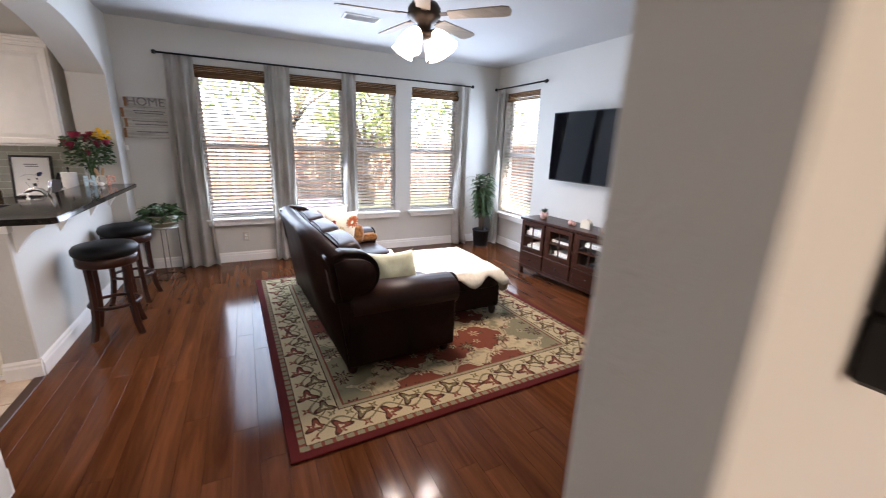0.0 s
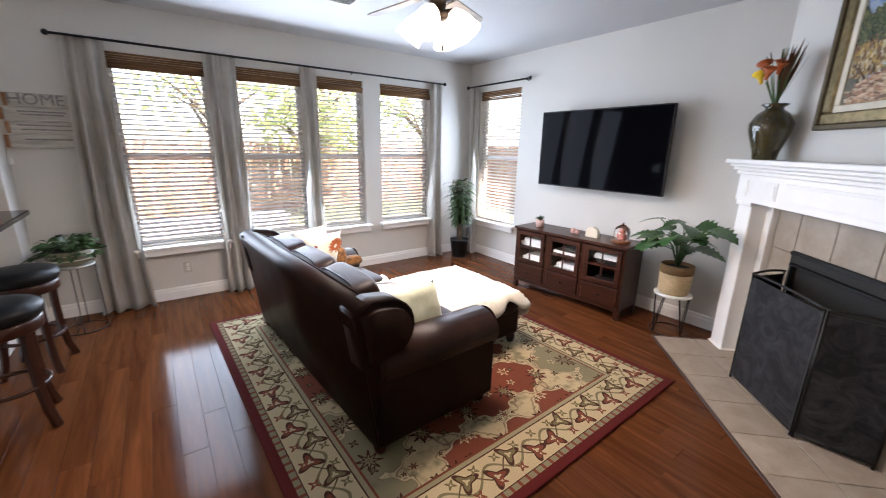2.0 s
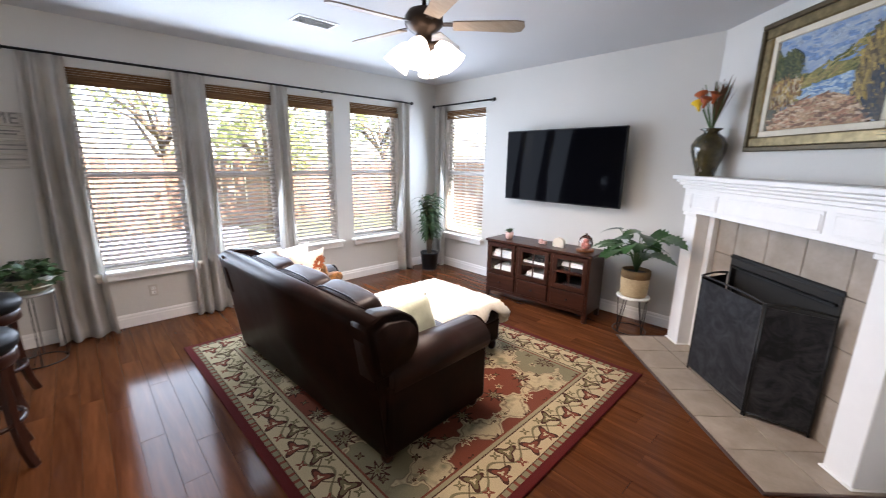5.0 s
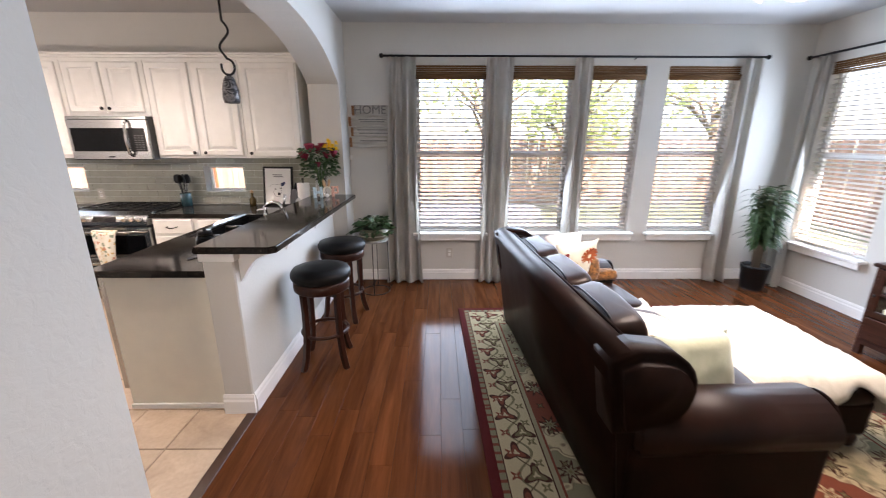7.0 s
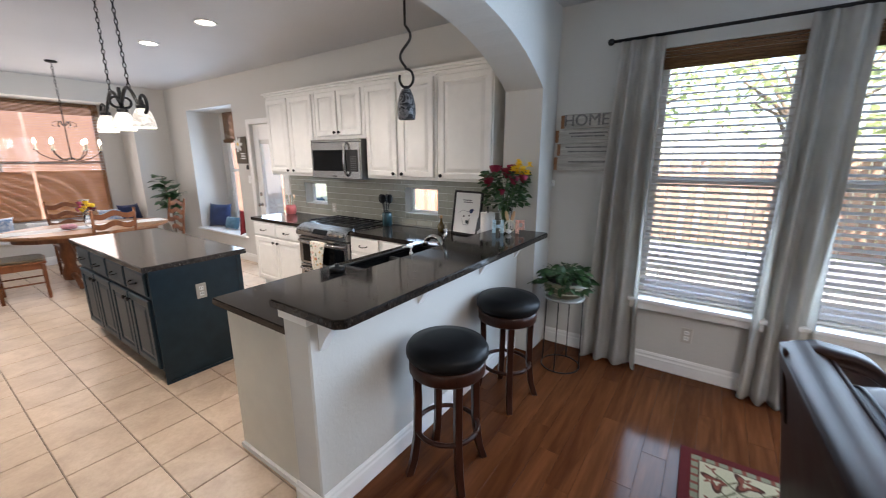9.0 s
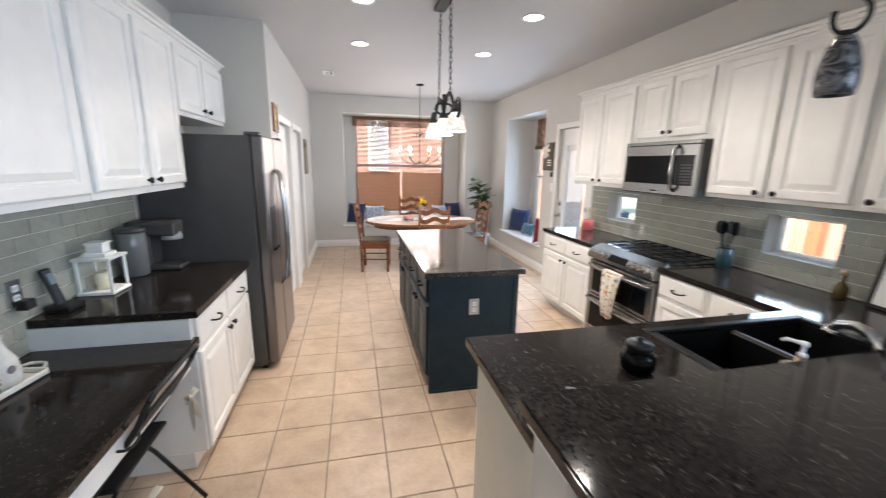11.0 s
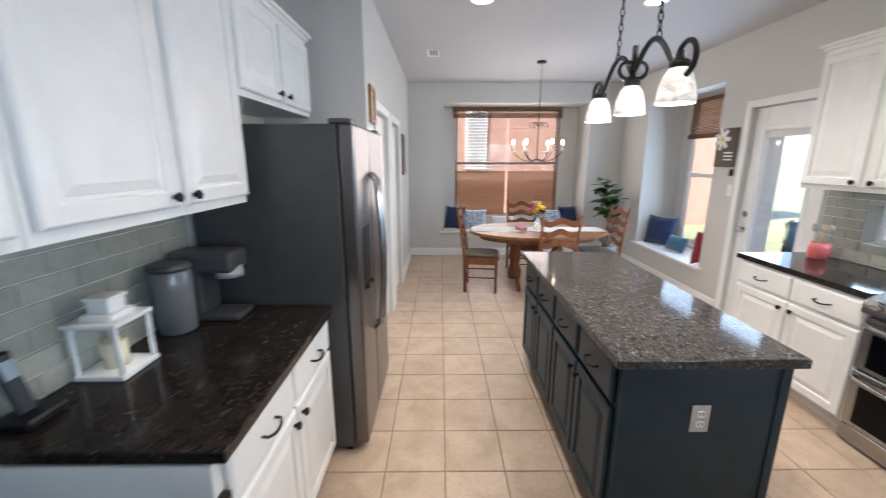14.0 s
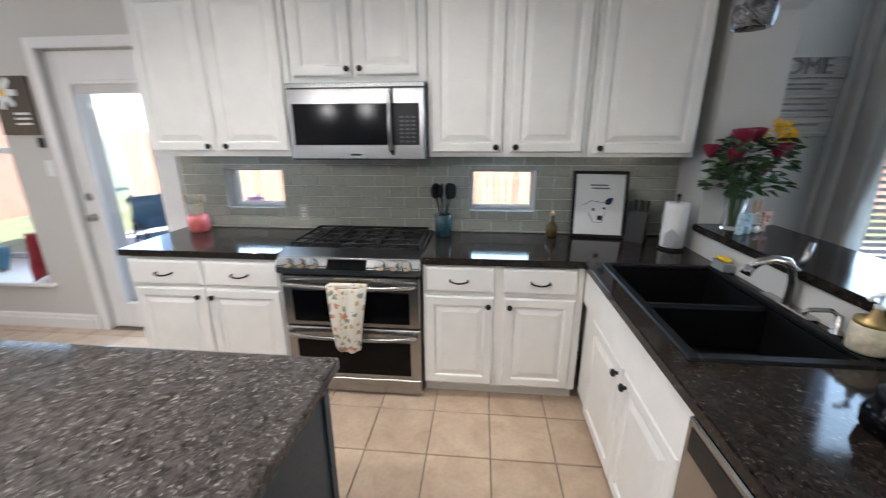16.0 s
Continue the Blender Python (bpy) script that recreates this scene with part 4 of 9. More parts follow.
    off = mth("ABSOLUTE", mth("SUBTRACT", across, wave))
    b1 = m.mix(CR, m.mix(OL, SG, 0.4), mth("LESS_THAN", off, 0.0085))
    off2 = mth("ABSOLUTE", mth("ADD", across, wave))
    b1 = m.mix(b1, m.mix(DK, OL, 0.5), mth("LESS_THAN", off2, 0.0055))
    for size, shift, side, pet, rad, out, mid in ((0.30, 0.25, 0.036, 3.0, 0.044, DK, RU), (0.30, 0.75, -0.036, 3.0, 0.044, DK, OL), (0.15, 0.0, 0.066, 4.0, 0.019, RU, RU), (0.15, 0.5, -0.068, 4.0, 0.018, OL, OL)):
        f = flower(cell(run, size, shift), mth("ADD", across, side), pet, 0.45)
        b1 = m.mix(b1, out, mth("LESS_THAN", f, rad))
        b1 = m.mix(b1, mid, mth("LESS_THAN", f, rad * 0.7))
        b1 = m.mix(b1, CR, mth("LESS_THAN", f, rad * 0.28))

    def band(lo):
        return mth("GREATER_THAN", edge, lo)
    stripe = m.mix(SG, RU, mth("GREATER_THAN", mth("SINE", mth("MULTIPLY", run, PI2 / 0.06)), 0.55))
    c = m.mix(RD, stripe, band(0.055))
    c = m.mix(c, DK, band(0.088))
    c = m.mix(c, b1, band(0.094))
    c = m.mix(c, DK, band(0.312))
    c = m.mix(c, m.mix(SG, CR, 0.3), band(0.320))
    c = m.mix(c, RU, band(0.345))
    c = m.mix(c, field, band(0.358))
    pile = m.n("ShaderNodeTexNoise", Scale=230.0, Detail=2.0)
    m.link(tc, pile.inputs["Vector"])
    wear = m.n("ShaderNodeTexNoise", Scale=2.2, Detail=4.0)
    m.link(tc, wear.inputs["Vector"])
    c = m.mix(c, m.ramp(pile.outputs["Fac"], [(0.3, (0.68, 0.68, 0.68)), (0.7, (1, 1, 1))]), 0.8, "MULTIPLY")
    c = m.mix(c, m.ramp(wear.outputs["Fac"], [(0.3, (0.84, 0.84, 0.84)), (0.7, (1, 1, 1))]), 0.8, "MULTIPLY")
    m.color(c)
    m.bump(pile.outputs["Fac"], 0.5, 0.003)
    return m.m


bm = bmesh.new()
box(bm, -1.27, 1.27, -1.50, 1.50, 0.0, 0.013, bevel=0.004)
rug = solid("area_rug", bm, rug_material(), "red and cream floral wool area rug on the wood floor", "rug")
rug.matrix_basis = pose(1.375, 3.30, 0.0015, 0, 0, 1.6)


def sofa():
    root = thing("sofa", (0, 0, 0), "dark brown leather sofa with rolled arms and loose back cushions", "sofa")
    L, D = 2.12, 0.90

    def pt(nm, bm, mat=LEATHER, label=""):
        return part(nm, bm, mat, root, label)
    bm = bmesh.new()
    prof = [(0.03, 0.06), (-0.06, 0.72), (-0.085, 0.80), (-0.09, 0.855), (-0.06, 0.89), (-0.01, 0.90), (0.035, 0.885), (0.055, 0.85), (0.16, 0.30), (0.16, 0.06)]
    for _ in range(2):
        mid = [((1 - w_) * p_[0] + w_ * q_[0], (1 - w_) * p_[1] + w_ * q_[1]) for p_, q_ in zip(prof, prof[1:]) for w_ in (0.25, 0.75)]
        prof = [prof[0]] + mid[1:-1] + [prof[-1]]
    prism(bm, prof, "y", 0.03, L - 0.03)
    for f in bm.faces:
        f.smooth = abs(f.normal.y) < 0.5
    es = [e for e in bm.edges if abs(e.verts[0].co.y - e.verts[1].co.y) < 0.001]
    bmesh.ops.bevel(bm, geom=es, offset=0.012, segments=2, affect="EDGES")
    pt("back_frame", bm)
    bm = bmesh.new()
    tube(bm, [(-0.082, 0.03, 0.842), (-0.082, L - 0.03, 0.842)], 0.007, 6)
    tube(bm, [(0.052, 0.03, 0.872), (0.052, L - 0.03, 0.872)], 0.007, 6)
    pt("piping", bm)
    for y0, y1 in ((-0.012, 0.19), (L - 0.19, L + 0.012)):
        bm = bmesh.new()
        out = [(-0.09, 0.865), (0.02, 0.905)]
        for i in range(11):
            a = radians(80 - i * 17)
            out.append((0.095 + 0.165 * math.cos(a), 0.735 + 0.16 * math.sin(a)))
        out += [(0.10, 0.56), (-0.045, 0.56)]
        vs = prism(bm, out, "y", y0, y1)
        es = [e for e in bm.edges if abs(e.verts[0].co.y - e.verts[1].co.y) < 0.001]
        bmesh.ops.bevel(bm, geom=es, offset=0.038, segments=5, affect="EDGES")
        for f in bm.faces:
            f.smooth = True
        pt("wing", bm)
    for s, yc in ((-1, 0.14), (1, L - 0.14)):
        bm = bmesh.new()
        out = [(yc + 0.15 * math.cos(2 * math.pi * i / 22), 0.515 + 0.125 * math.sin(2 * math.pi * i / 22)) for i in range(22)]
        prism(bm, out, "x", 0.05, D)
        fr = [e for e in bm.edges if abs(e.verts[0].co.x - e.verts[1].co.x) < 0.001]
        bmesh.ops.bevel(bm, geom=fr, offset=0.02, segments=3, affect="EDGES")
        for v in bm.verts:
            k = (v.co.x - 0.05) / (D - 0.05)
            v.co.z += 0.02 * math.sin(k * 3.1) - 0.02 * k + 0.008 * noise.noise(v.co * 6)
        for f in bm.faces:
            f.smooth = True
        pt("arm_roll", bm, CUSHLEATHER)
        bm = B((0.03, D - 0.03, yc - 0.13, yc + 0.12, 0.07, 0.50), bevel=0.025, seg=3)
        pt("arm_panel", bm)
        bm = bmesh.new()
        lathe(bm, [(0.10, 0), (0.10, 0.012), (0.05, 0.02)], seg=18)
        bmesh.ops.transform(bm, matrix=pose(D + 0.002, yc, 0.515, 0, 90, 0), verts=bm.verts)
        pt("arm_disc", bm)
    pt("seat_rail", B((0.12, D - 0.02, 0.26, L - 0.26, 0.08, 0.30), bevel=0.02, seg=2))
    n = 3
    w = (L - 0.56) / n
    for k in range(n):
        y = 0.28 + w * (k + 0.5)
        bm = bmesh.new()
        blob(bm, (0.56, y, 0.385), (0.72, w * 1.0, 0.20), power=0.32, noise_amp=0.05)
        pt("seat_cushion", bm, CUSHLEATHER)
        bm = bmesh.new()
        blob(bm, (0.165, y, 0.68), (0.19, w * 1.0, 0.43), power=0.30, noise_amp=0.05, ns=7, m=Matrix.Rotation(radians(-11), 3, "Y"))
        cu = pt("back_cushion", bm, CUSHLEATHER)
        bm = bmesh.new()
        for dx in (-0.055, 0.06):
            tube(bm, [(0.125 + dx, y + w * 0.47 * t, 0.893 - 0.05 * abs(t) ** 5) for t in [i / 8 - 1 for i in range(17)]], 0.006, 6)
        part("piping", bm, BLKLEATHER, cu)
    for x in (0.07, D - 0.09):
        for y in (0.08, L - 0.08):
            bm = bmesh.new()
            lathe(bm, [(0.022, 0), (0.036, 0.02), (0.04, 0.05), (0.03, 0.075)], (x, y, 0), 14)
            pt("foot", bm, DKWOOD)
    root.matrix_basis = pose(0.565, 2.365, 0.014, 0, 0, 3.4)
    return root


sofa()
SM = pose(0.565, 2.365, 0.014, 0, 0, 3.4)


def soft(name, at, w, h, t, rx, ry, rz, mat, label, cat="cushion", group=""):
    bm = bmesh.new()
    cushion(bm, at, w, h, t, rx, ry, rz)
    return solid(name, bm, mat, label, cat, group)


soft("scatter_cushion", (1.04, 2.74, 0.625), 0.40, 0.33, 0.15, -20, 0, 8, SAGEFAB, "pale sage cushion leaning on the sofa arm", group="sofa cushions")
soft("scatter_cushion", (0.83, 4.16, 0.75), 0.40, 0.40, 0.13, 14, 0, 28, WHITEFAB, "white tasselled cushion at the far sofa end", group="sofa cushions")
fl = soft("scatter_cushion", (0.90, 4.06, 0.70), 0.42, 0.42, 0.13, 16, 0, 24, FLORAL, "cream cushion embroidered with orange and tan flowers", group="sofa cushions")
fm = pose(0.90, 4.06, 0.70, 16, 0, 24)
for k, (u, v, r, c) in enumerate(((0.10, 0.10, 0.075, (0.42, 0.10, 0.03)), (-0.06, -0.01, 0.085, (0.42, 0.34, 0.18)), (0.07, -0.12, 0.05, (0.22, 0.10, 0.05)), (-0.13, 0.12, 0.03, (0.25, 0.03, 0.03)))):
    bm = bmesh.new()
    for i in range(14):
        a = 2 * math.pi * i / 14
        vs = box(bm, r * 0.25, r, -0.004, 0.002, -r * 0.13, r * 0.13, bevel=0.0015)
        turn(bm, vs, Matrix.Rotation(a, 4, "Y"))
    bmesh.ops.transform(bm, matrix=fm @ pose(u, -0.066 + 0.25 * (u * u + v * v), v), verts=bm.verts)
    part("embroidered_flower", bm, plain("embroidery thread", c, 0.9), fl)


def throw_sheet(name, f, nu, nv, mat, label, thick=0.012):
    """A cloth given by f(u, v) -> point, u and v in 0..1."""
    bm = bmesh.new()
    g = [[bm.verts.new(f(i / nu, j / nv)) for j in range(nv + 1)] for i in range(nu + 1)]
    for i in range(nu):
        for j in range(nv):
            q = bm.faces.new((g[i][j], g[i + 1][j], g[i + 1][j + 1], g[i][j + 1]))
            q.smooth = True
    bmesh.ops.recalc_face_normals(bm, faces=bm.faces[:])
    bmesh.ops.solidify(bm, geom=bm.faces[:], thickness=thick)
    for q in bm.faces:
        q.smooth = True
    return solid(name, bm, mat, label, "blanket")


def seat_throw(u, v):
    y, x = 0.33 + 1.15 * u, 0.24 + 0.62 * v
    z = 0.50 + 0.04 * math.sin(u * 9 + v * 3) + 0.025 * noise.noise(Vector((u * 5, v * 5, 1))) + 0.20 * max(0, 1 - v * 4.5)
    return SM @ Vector((x + 0.06 * math.sin(u * 8), y + 0.05 * math.sin(v * 6), z))


throw_sheet("blanket", seat_throw, 34, 20, CREAMFAB, "cream fleece blanket crumpled along the sofa seat", 0.02)
PLUSH = cloth("tan and brown striped plush", (0.30, 0.12, 0.03), (0.08, 0.035, 0.012), 40, 200, 1.0, 0.6)
bm = bmesh.new()
blob(bm, (1.10, 4.26, 0.60), (0.20, 0.22, 0.22), noise_amp=0.15)
blob(bm, (1.24, 4.24, 0.555), (0.24, 0.10, 0.09), noise_amp=0.2)
blob(bm, (1.17, 4.36, 0.56), (0.12, 0.16, 0.10), noise_amp=0.2)
solid("plush_toy", bm, PLUSH, "tan striped plush toy lying on the sofa seat", "toy")

# ottoman with a cream throw
OT = (1.40, 2.20, 2.86, 3.80)
ot = thing("ottoman", (1.8, 3.33, 0.014), "dark brown leather ottoman in front of the sofa", "ottoman")
part("body", B((OT[0] + 0.03, OT[1] - 0.03, OT[2] + 0.03, OT[3] - 0.03, 0.10, 0.32), bevel=0.03, seg=2), LEATHER, ot)
bm = bmesh.new()
blob(bm, (1.80, 3.33, 0.38), (0.80, 0.94, 0.17), power=0.3, noise_amp=0.03)
part("seat_cushion", bm, LEATHER, ot)
for x in (OT[0] + 0.08, OT[1] - 0.08):
    for y in (OT[2] + 0.08, OT[3] - 0.08):
        bm = bmesh.new()
        lathe(bm, [(0.022, 0), (0.036, 0.02), (0.04, 0.06), (0.03, 0.09)], (x, y, 0.014), 12)
        part("foot", bm, DKWOOD, ot)


def ott_throw(u, v):
    x, y = -0.06 + 0.96 * u, -0.03 + 1.02 * v
    x += 0.03 * math.sin(v * 17) * (abs(u - 0.5) * 2) ** 4
    y += 0.03 * math.sin(u * 19 + 1) * (abs(v - 0.5) * 2) ** 4
    out = max(0, abs(x - 0.40) - 0.37, abs(y - 0.47) - 0.44)
    wx = min(max(x, -0.03), 0.83)
    wy = min(max(y, -0.03), 0.97)
    z = 0.478 + 0.012 * noise.noise(Vector((u * 6, v * 6, 4))) + 0.007 * noise.noise(Vector((u * 30, v * 30, 2))) - out * 1.5
    return Vector((OT[0] + wx, OT[2] + wy, z))


throw_sheet("blanket", ott_throw, 46, 46, CREAMFAB, "shaggy cream throw spread over the ottoman", 0.016)

# television
tv = thing("television", (3.69, 3.33, 1.2), "large black flat television mounted on the wall", "television")
part("screen", B((3.672, 3.678, 2.592, 4.068, 1.212, 2.028)), plain("matte television panel", (0.002, 0.002, 0.003), 0.05, spec=0.022), tv)
part("bezel", B((3.674, 3.715, 2.58, 4.08, 1.20, 2.04), bevel=0.006), BLKPLAS, tv)
part("wall_mount", B((3.715, E - 0.002, 3.13, 3.53, 1.45, 1.80), bevel=0.01), BLACK, tv)


def console():
    root = thing("media_console", (0, 0, 0), "dark mahogany media console with glass doors, on the floor", "console")
    L, D, H = 1.30, 0.38, 0.745

    def pt(nm, bm, mat=CONSOLEW, label="", up=None):
        return part(nm, bm, mat, up or root, label)
    pt("top", B((-0.02, D + 0.01, -0.02, L + 0.02, H - 0.03, H), bevel=0.006))
    pt("side_panel", B((0.0, D, 0.0, 0.03, 0.09, H - 0.03), bevel=0.003))
    pt("side_panel", B((0.0, D, L - 0.03, L, 0.09, H - 0.03), bevel=0.003))
    pt("back_panel", B((D - 0.012, D - 0.002, 0.03, L - 0.03, 0.09, H - 0.03)))
    pt("floor_board", B((0.02, D - 0.012, 0.03, L - 0.03, 0.10, 0.12)))
    pt("middle_board", B((0.02, D - 0.012, 0.03, L - 0.03, 0.30, 0.32)))
    for k in (1, 2):
        y = L * k / 3
        pt("divider", B((0.0, D - 0.012, y - 0.02, y + 0.02, 0.12, H - 0.03)))
    pt("apron", B((0.0, 0.02, 0.03, L - 0.03, 0.09, 0.13)))
    for x in (0.0, D - 0.045):
        for y in (0.0, L - 0.045):
            pt("leg", B((x, x + 0.045, y, y + 0.045, 0.0, 0.10), bevel=0.003))
    for k in range(3):
        a, b = L * k / 3 + 0.025, L * (k + 1) / 3 - 0.025
        bm = bmesh.new()
        edge_ = [[bm.verts.new((x, y, z)) for y, z in ((a + w, 0.33 + w), (b - w, 0.33 + w), (b - w, H - 0.04 - w), (a + w, H - 0.04 - w))] for x, w in ((0.004, 0), (-0.012, 0), (-0.016, 0.004), (-0.016, 0.044), (-0.010, 0.05), (0.004, 0.05))]
        for p_, q_ in zip(edge_, edge_[1:] + edge_[:1]):
            for i in range(4):
                bm.faces.new((p_[i], p_[(i + 1) % 4], q_[(i + 1) % 4], q_[i]))
        bmesh.ops.recalc_face_normals(bm, faces=bm.faces[:])
        d = pt("door", bm)
        part("muntin", B((-0.012, 0.0, (a + b) / 2 - 0.008, (a + b) / 2 + 0.008, 0.38, H - 0.09), bevel=0.002), CONSOLEW, d)
        part("muntin", B((-0.0125, 0.0005, a + 0.05, b - 0.05, 0.508, 0.524), bevel=0.002), CONSOLEW, d)
        p = part("pane", B((-0.005, -0.002, a + 0.05, b - 0.05, 0.38, H - 0.09)), CLEAR, d)
        p.visible_shadow = False
        bm = bmesh.new()
        bmesh.ops.create_uvsphere(bm, u_segments=10, v_segments=8, radius=0.011, matrix=Matrix.Translation((-0.027, b - 0.025, 0.50)))
        part("knob", bm, BLACK, d)
        w = pt("drawer", B((-0.016, 0.004, a, b, 0.135, 0.315), bevel=0.004))
        bm = bmesh.new()
        bmesh.ops.create_uvsphere(bm, u_segments=10, v_segments=8, radius=0.012, matrix=Matrix.Translation((-0.028, (a + b) / 2, 0.225)))
        part("knob", bm, BLACK, w)
        pt("shelf", B((0.03, D - 0.02, a - 0.003, b + 0.003, 0.508, 0.522)))
    root.matrix_basis = pose(3.295, 2.645, 0, 0, 0, 4.2)
    return root


console()
CM = pose(3.295, 2.645, 0, 0, 0, 4.2)
SILVER = plain("silver plastic", (0.45, 0.45, 0.46), 0.4, 0.2)
rr = random.Random(3)
for k in range(3):
    for sh in (0.321, 0.523):
        z = sh
        for q in range(rr.randint(2, 3)):
            a = 1.30 * k / 3 + 0.06 + rr.random() * 0.05
            b = a + 0.20 + rr.random() * 0.09
            h = rr.choice((0.022, 0.03, 0.045))
            bm = B((0.05, 0.27, a, b, z, z + h), bevel=0.003)
            bmesh.ops.transform(bm, matrix=CM, verts=bm.verts)
            solid("media_player", bm, rr.choice((SILVER, BLKPLAS, WPLAS)), "slim electronics box stacked inside the console", "electronics", "boxes in the console")
            z += h + 0.001

# leaves


def leaf(bm, at, way, length, width, droop=0.3, split=0, roll=0.0, seg=7, fold=0.15):
    """One leaf blade with a middle crease; split > 0 cuts notches into its rim."""
    way = Vector(way).normalized()
    side = way.cross(Vector((0, 0, 1)))
    if side.length < 0.05:
        side = Vector((1, 0, 0))
    side.normalize()
    side = (Matrix.Rotation(roll, 3, way) @ side)
    nrm = side.cross(way)
    rows = []
    n = seg * (2 if split else 1)
    for i in range(n + 1):
        t = i / n
        w = width / 2 * (math.sin(math.pi * min(1, t * 0.97 + 0.03) ** 0.75)) ** 0.8
        if split and i % 2 == 1 and 0.15 < t < 0.92:
            w *= 1 - split
        c = Vector(at) + way * (length * t) + Vector((0, 0, -droop * length * t * t))
        up = nrm * (fold * w)
        rows.append([bm.verts.new(c - side * w + up), bm.verts.new(c), bm.verts.new(c + side * w + up)])
    for a, b in zip(rows, rows[1:]):
        for k in (0, 1):
            f = bm.faces.new((a[k], b[k], b[k + 1], a[k + 1]))
            f.smooth = True


def leaf_mat(name, a, b, rough=0.4):
    m = Mat(name, a, rough)
    v = m.place()
    m.color(m.mix(m.ramp(m.noise(v, 22), [(0.3, a), (0.7, b)]), m.ramp(m.t.nodes.new("ShaderNodeNewGeometry").outputs["Random Per Island"], [(0, (0.65, 0.65, 0.65)), (1, (1, 1, 1))]), 1.0, "MULTIPLY"))
    m.bump(m.noise(v, 120), 0.2, 0.001)
    m.b.inputs["Subsurface Weight"].default_value = 0.05
    return m.m


MONST = leaf_mat("glossy monstera leaf", (0.018, 0.065, 0.018), (0.045, 0.13, 0.035), 0.32)
PALM = leaf_mat("palm leaf", (0.02, 0.05, 0.014), (0.055, 0.10, 0.03), 0.5)
IVY = leaf_mat("trailing leaf", (0.020, 0.055, 0.018), (0.05, 0.11, 0.035), 0.45)
STEM = plain("green stem", (0.05, 0.10, 0.025), 0.6)
BASKET = wood("pale woven basket", (0.40, 0.29, 0.16), (0.58, 0.45, 0.28), "x", 6.0, 0.9)
JUTE = wood("brown woven rim", (0.16, 0.09, 0.04), (0.26, 0.16, 0.08), "x", 6.0, 0.9)
SOIL = plain("potting soil", (0.025, 0.017, 0.012), 1.0)


def wire_stand(at, r, h, label, top_mat, cross=True):
    root = thing("plant_stand", at, label, "plant stand")
    x, y, z = at
    bm = bmesh.new()
    lathe(bm, [(r, 0), (r, 0.014), (r * 0.96, 0.018)], (x, y, z + h - 0.018), 24)
    part("tray", bm, top_mat, root)
    n = 8 if cross else 4
    for i in range(n):
        a = 2 * math.pi * i / n
        b = a + (math.pi / n if cross and i % 2 else -math.pi / n if cross else 0)
        bm = bmesh.new()
        tube(bm, [(x + r * 0.95 * math.cos(a), y + r * 0.95 * math.sin(a), z + h - 0.018), (x + r * math.cos(b), y + r * math.sin(b), z + 0.004)], 0.0045, 6)
        part("leg", bm, BLACK, root)
    bm = bmesh.new()
    pts = [(x + r * math.cos(2 * math.pi * i / 24), y + r * math.sin(2 * math.pi * i / 24), z + 0.006) for i in range(25)]
    tube(bm, pts, 0.0045, 6)
    part("ring", bm, BLACK, root)


wire_stand((3.52, 2.28, 0), 0.155, 0.375, "black wire plant stand with a pale round tray", WPLAS)
mo = thing("potted_plant", (3.52, 2.28, 0.376), "large monstera in a woven basket on a wire stand", "plant")
bm = bmesh.new()
lathe(bm, [(0.115, 0), (0.125, 0.02), (0.132, 0.19)], (3.52, 2.28, 0.376), 24)
part("basket", bm, BASKET, mo)
bm = bmesh.new()
lathe(bm, [(0.134, 0), (0.137, 0.03), (0.134, 0.075), (0.12, 0.078), (0.118, 0.03)], (3.52, 2.28, 0.566), 24, False)
part("basket_rim", bm, JUTE, mo, "brown woven basket rim")
bm = bmesh.new()
lathe(bm, [(0.118, 0), (0.118, 0.01)], (3.52, 2.28, 0.60), 20)
part("soil", bm, SOIL, mo)
rl = random.Random(11)
stems, blades = bmesh.new(), bmesh.new()
for i in range(19):
    a = i * 2.4 + rl.random() * 0.4
    out = 0.10 + 0.20 * rl.random()
    h = 0.14 + 0.24 * rl.random() + 0.10 * (0.3 - out)
    out_x = min(out * math.cos(a), 0.12)
    tip = Vector((3.52 + out_x - 0.03, 2.28 + out * math.sin(a) * 1.05, 0.64 + h))
    tube(stems, [(3.52, 2.28, 0.61), (3.52 + out_x * 0.35, 2.28 + out * math.sin(a) * 0.35, 0.64 + h * 0.7), tip], 0.006, 5, 0.004)
    d = Vector((math.cos(a) if math.cos(a) < 0.2 else -0.3, math.sin(a), 0.05))
    leaf(blades, tip - d * 0.05, d, 0.20 + 0.05 * rl.random(), 0.20, 0.35, 0.38, rl.uniform(-0.5, 0.5), 6)
part("stem_bunch", stems, STEM, mo)
part("leaves", blades, MONST, mo)

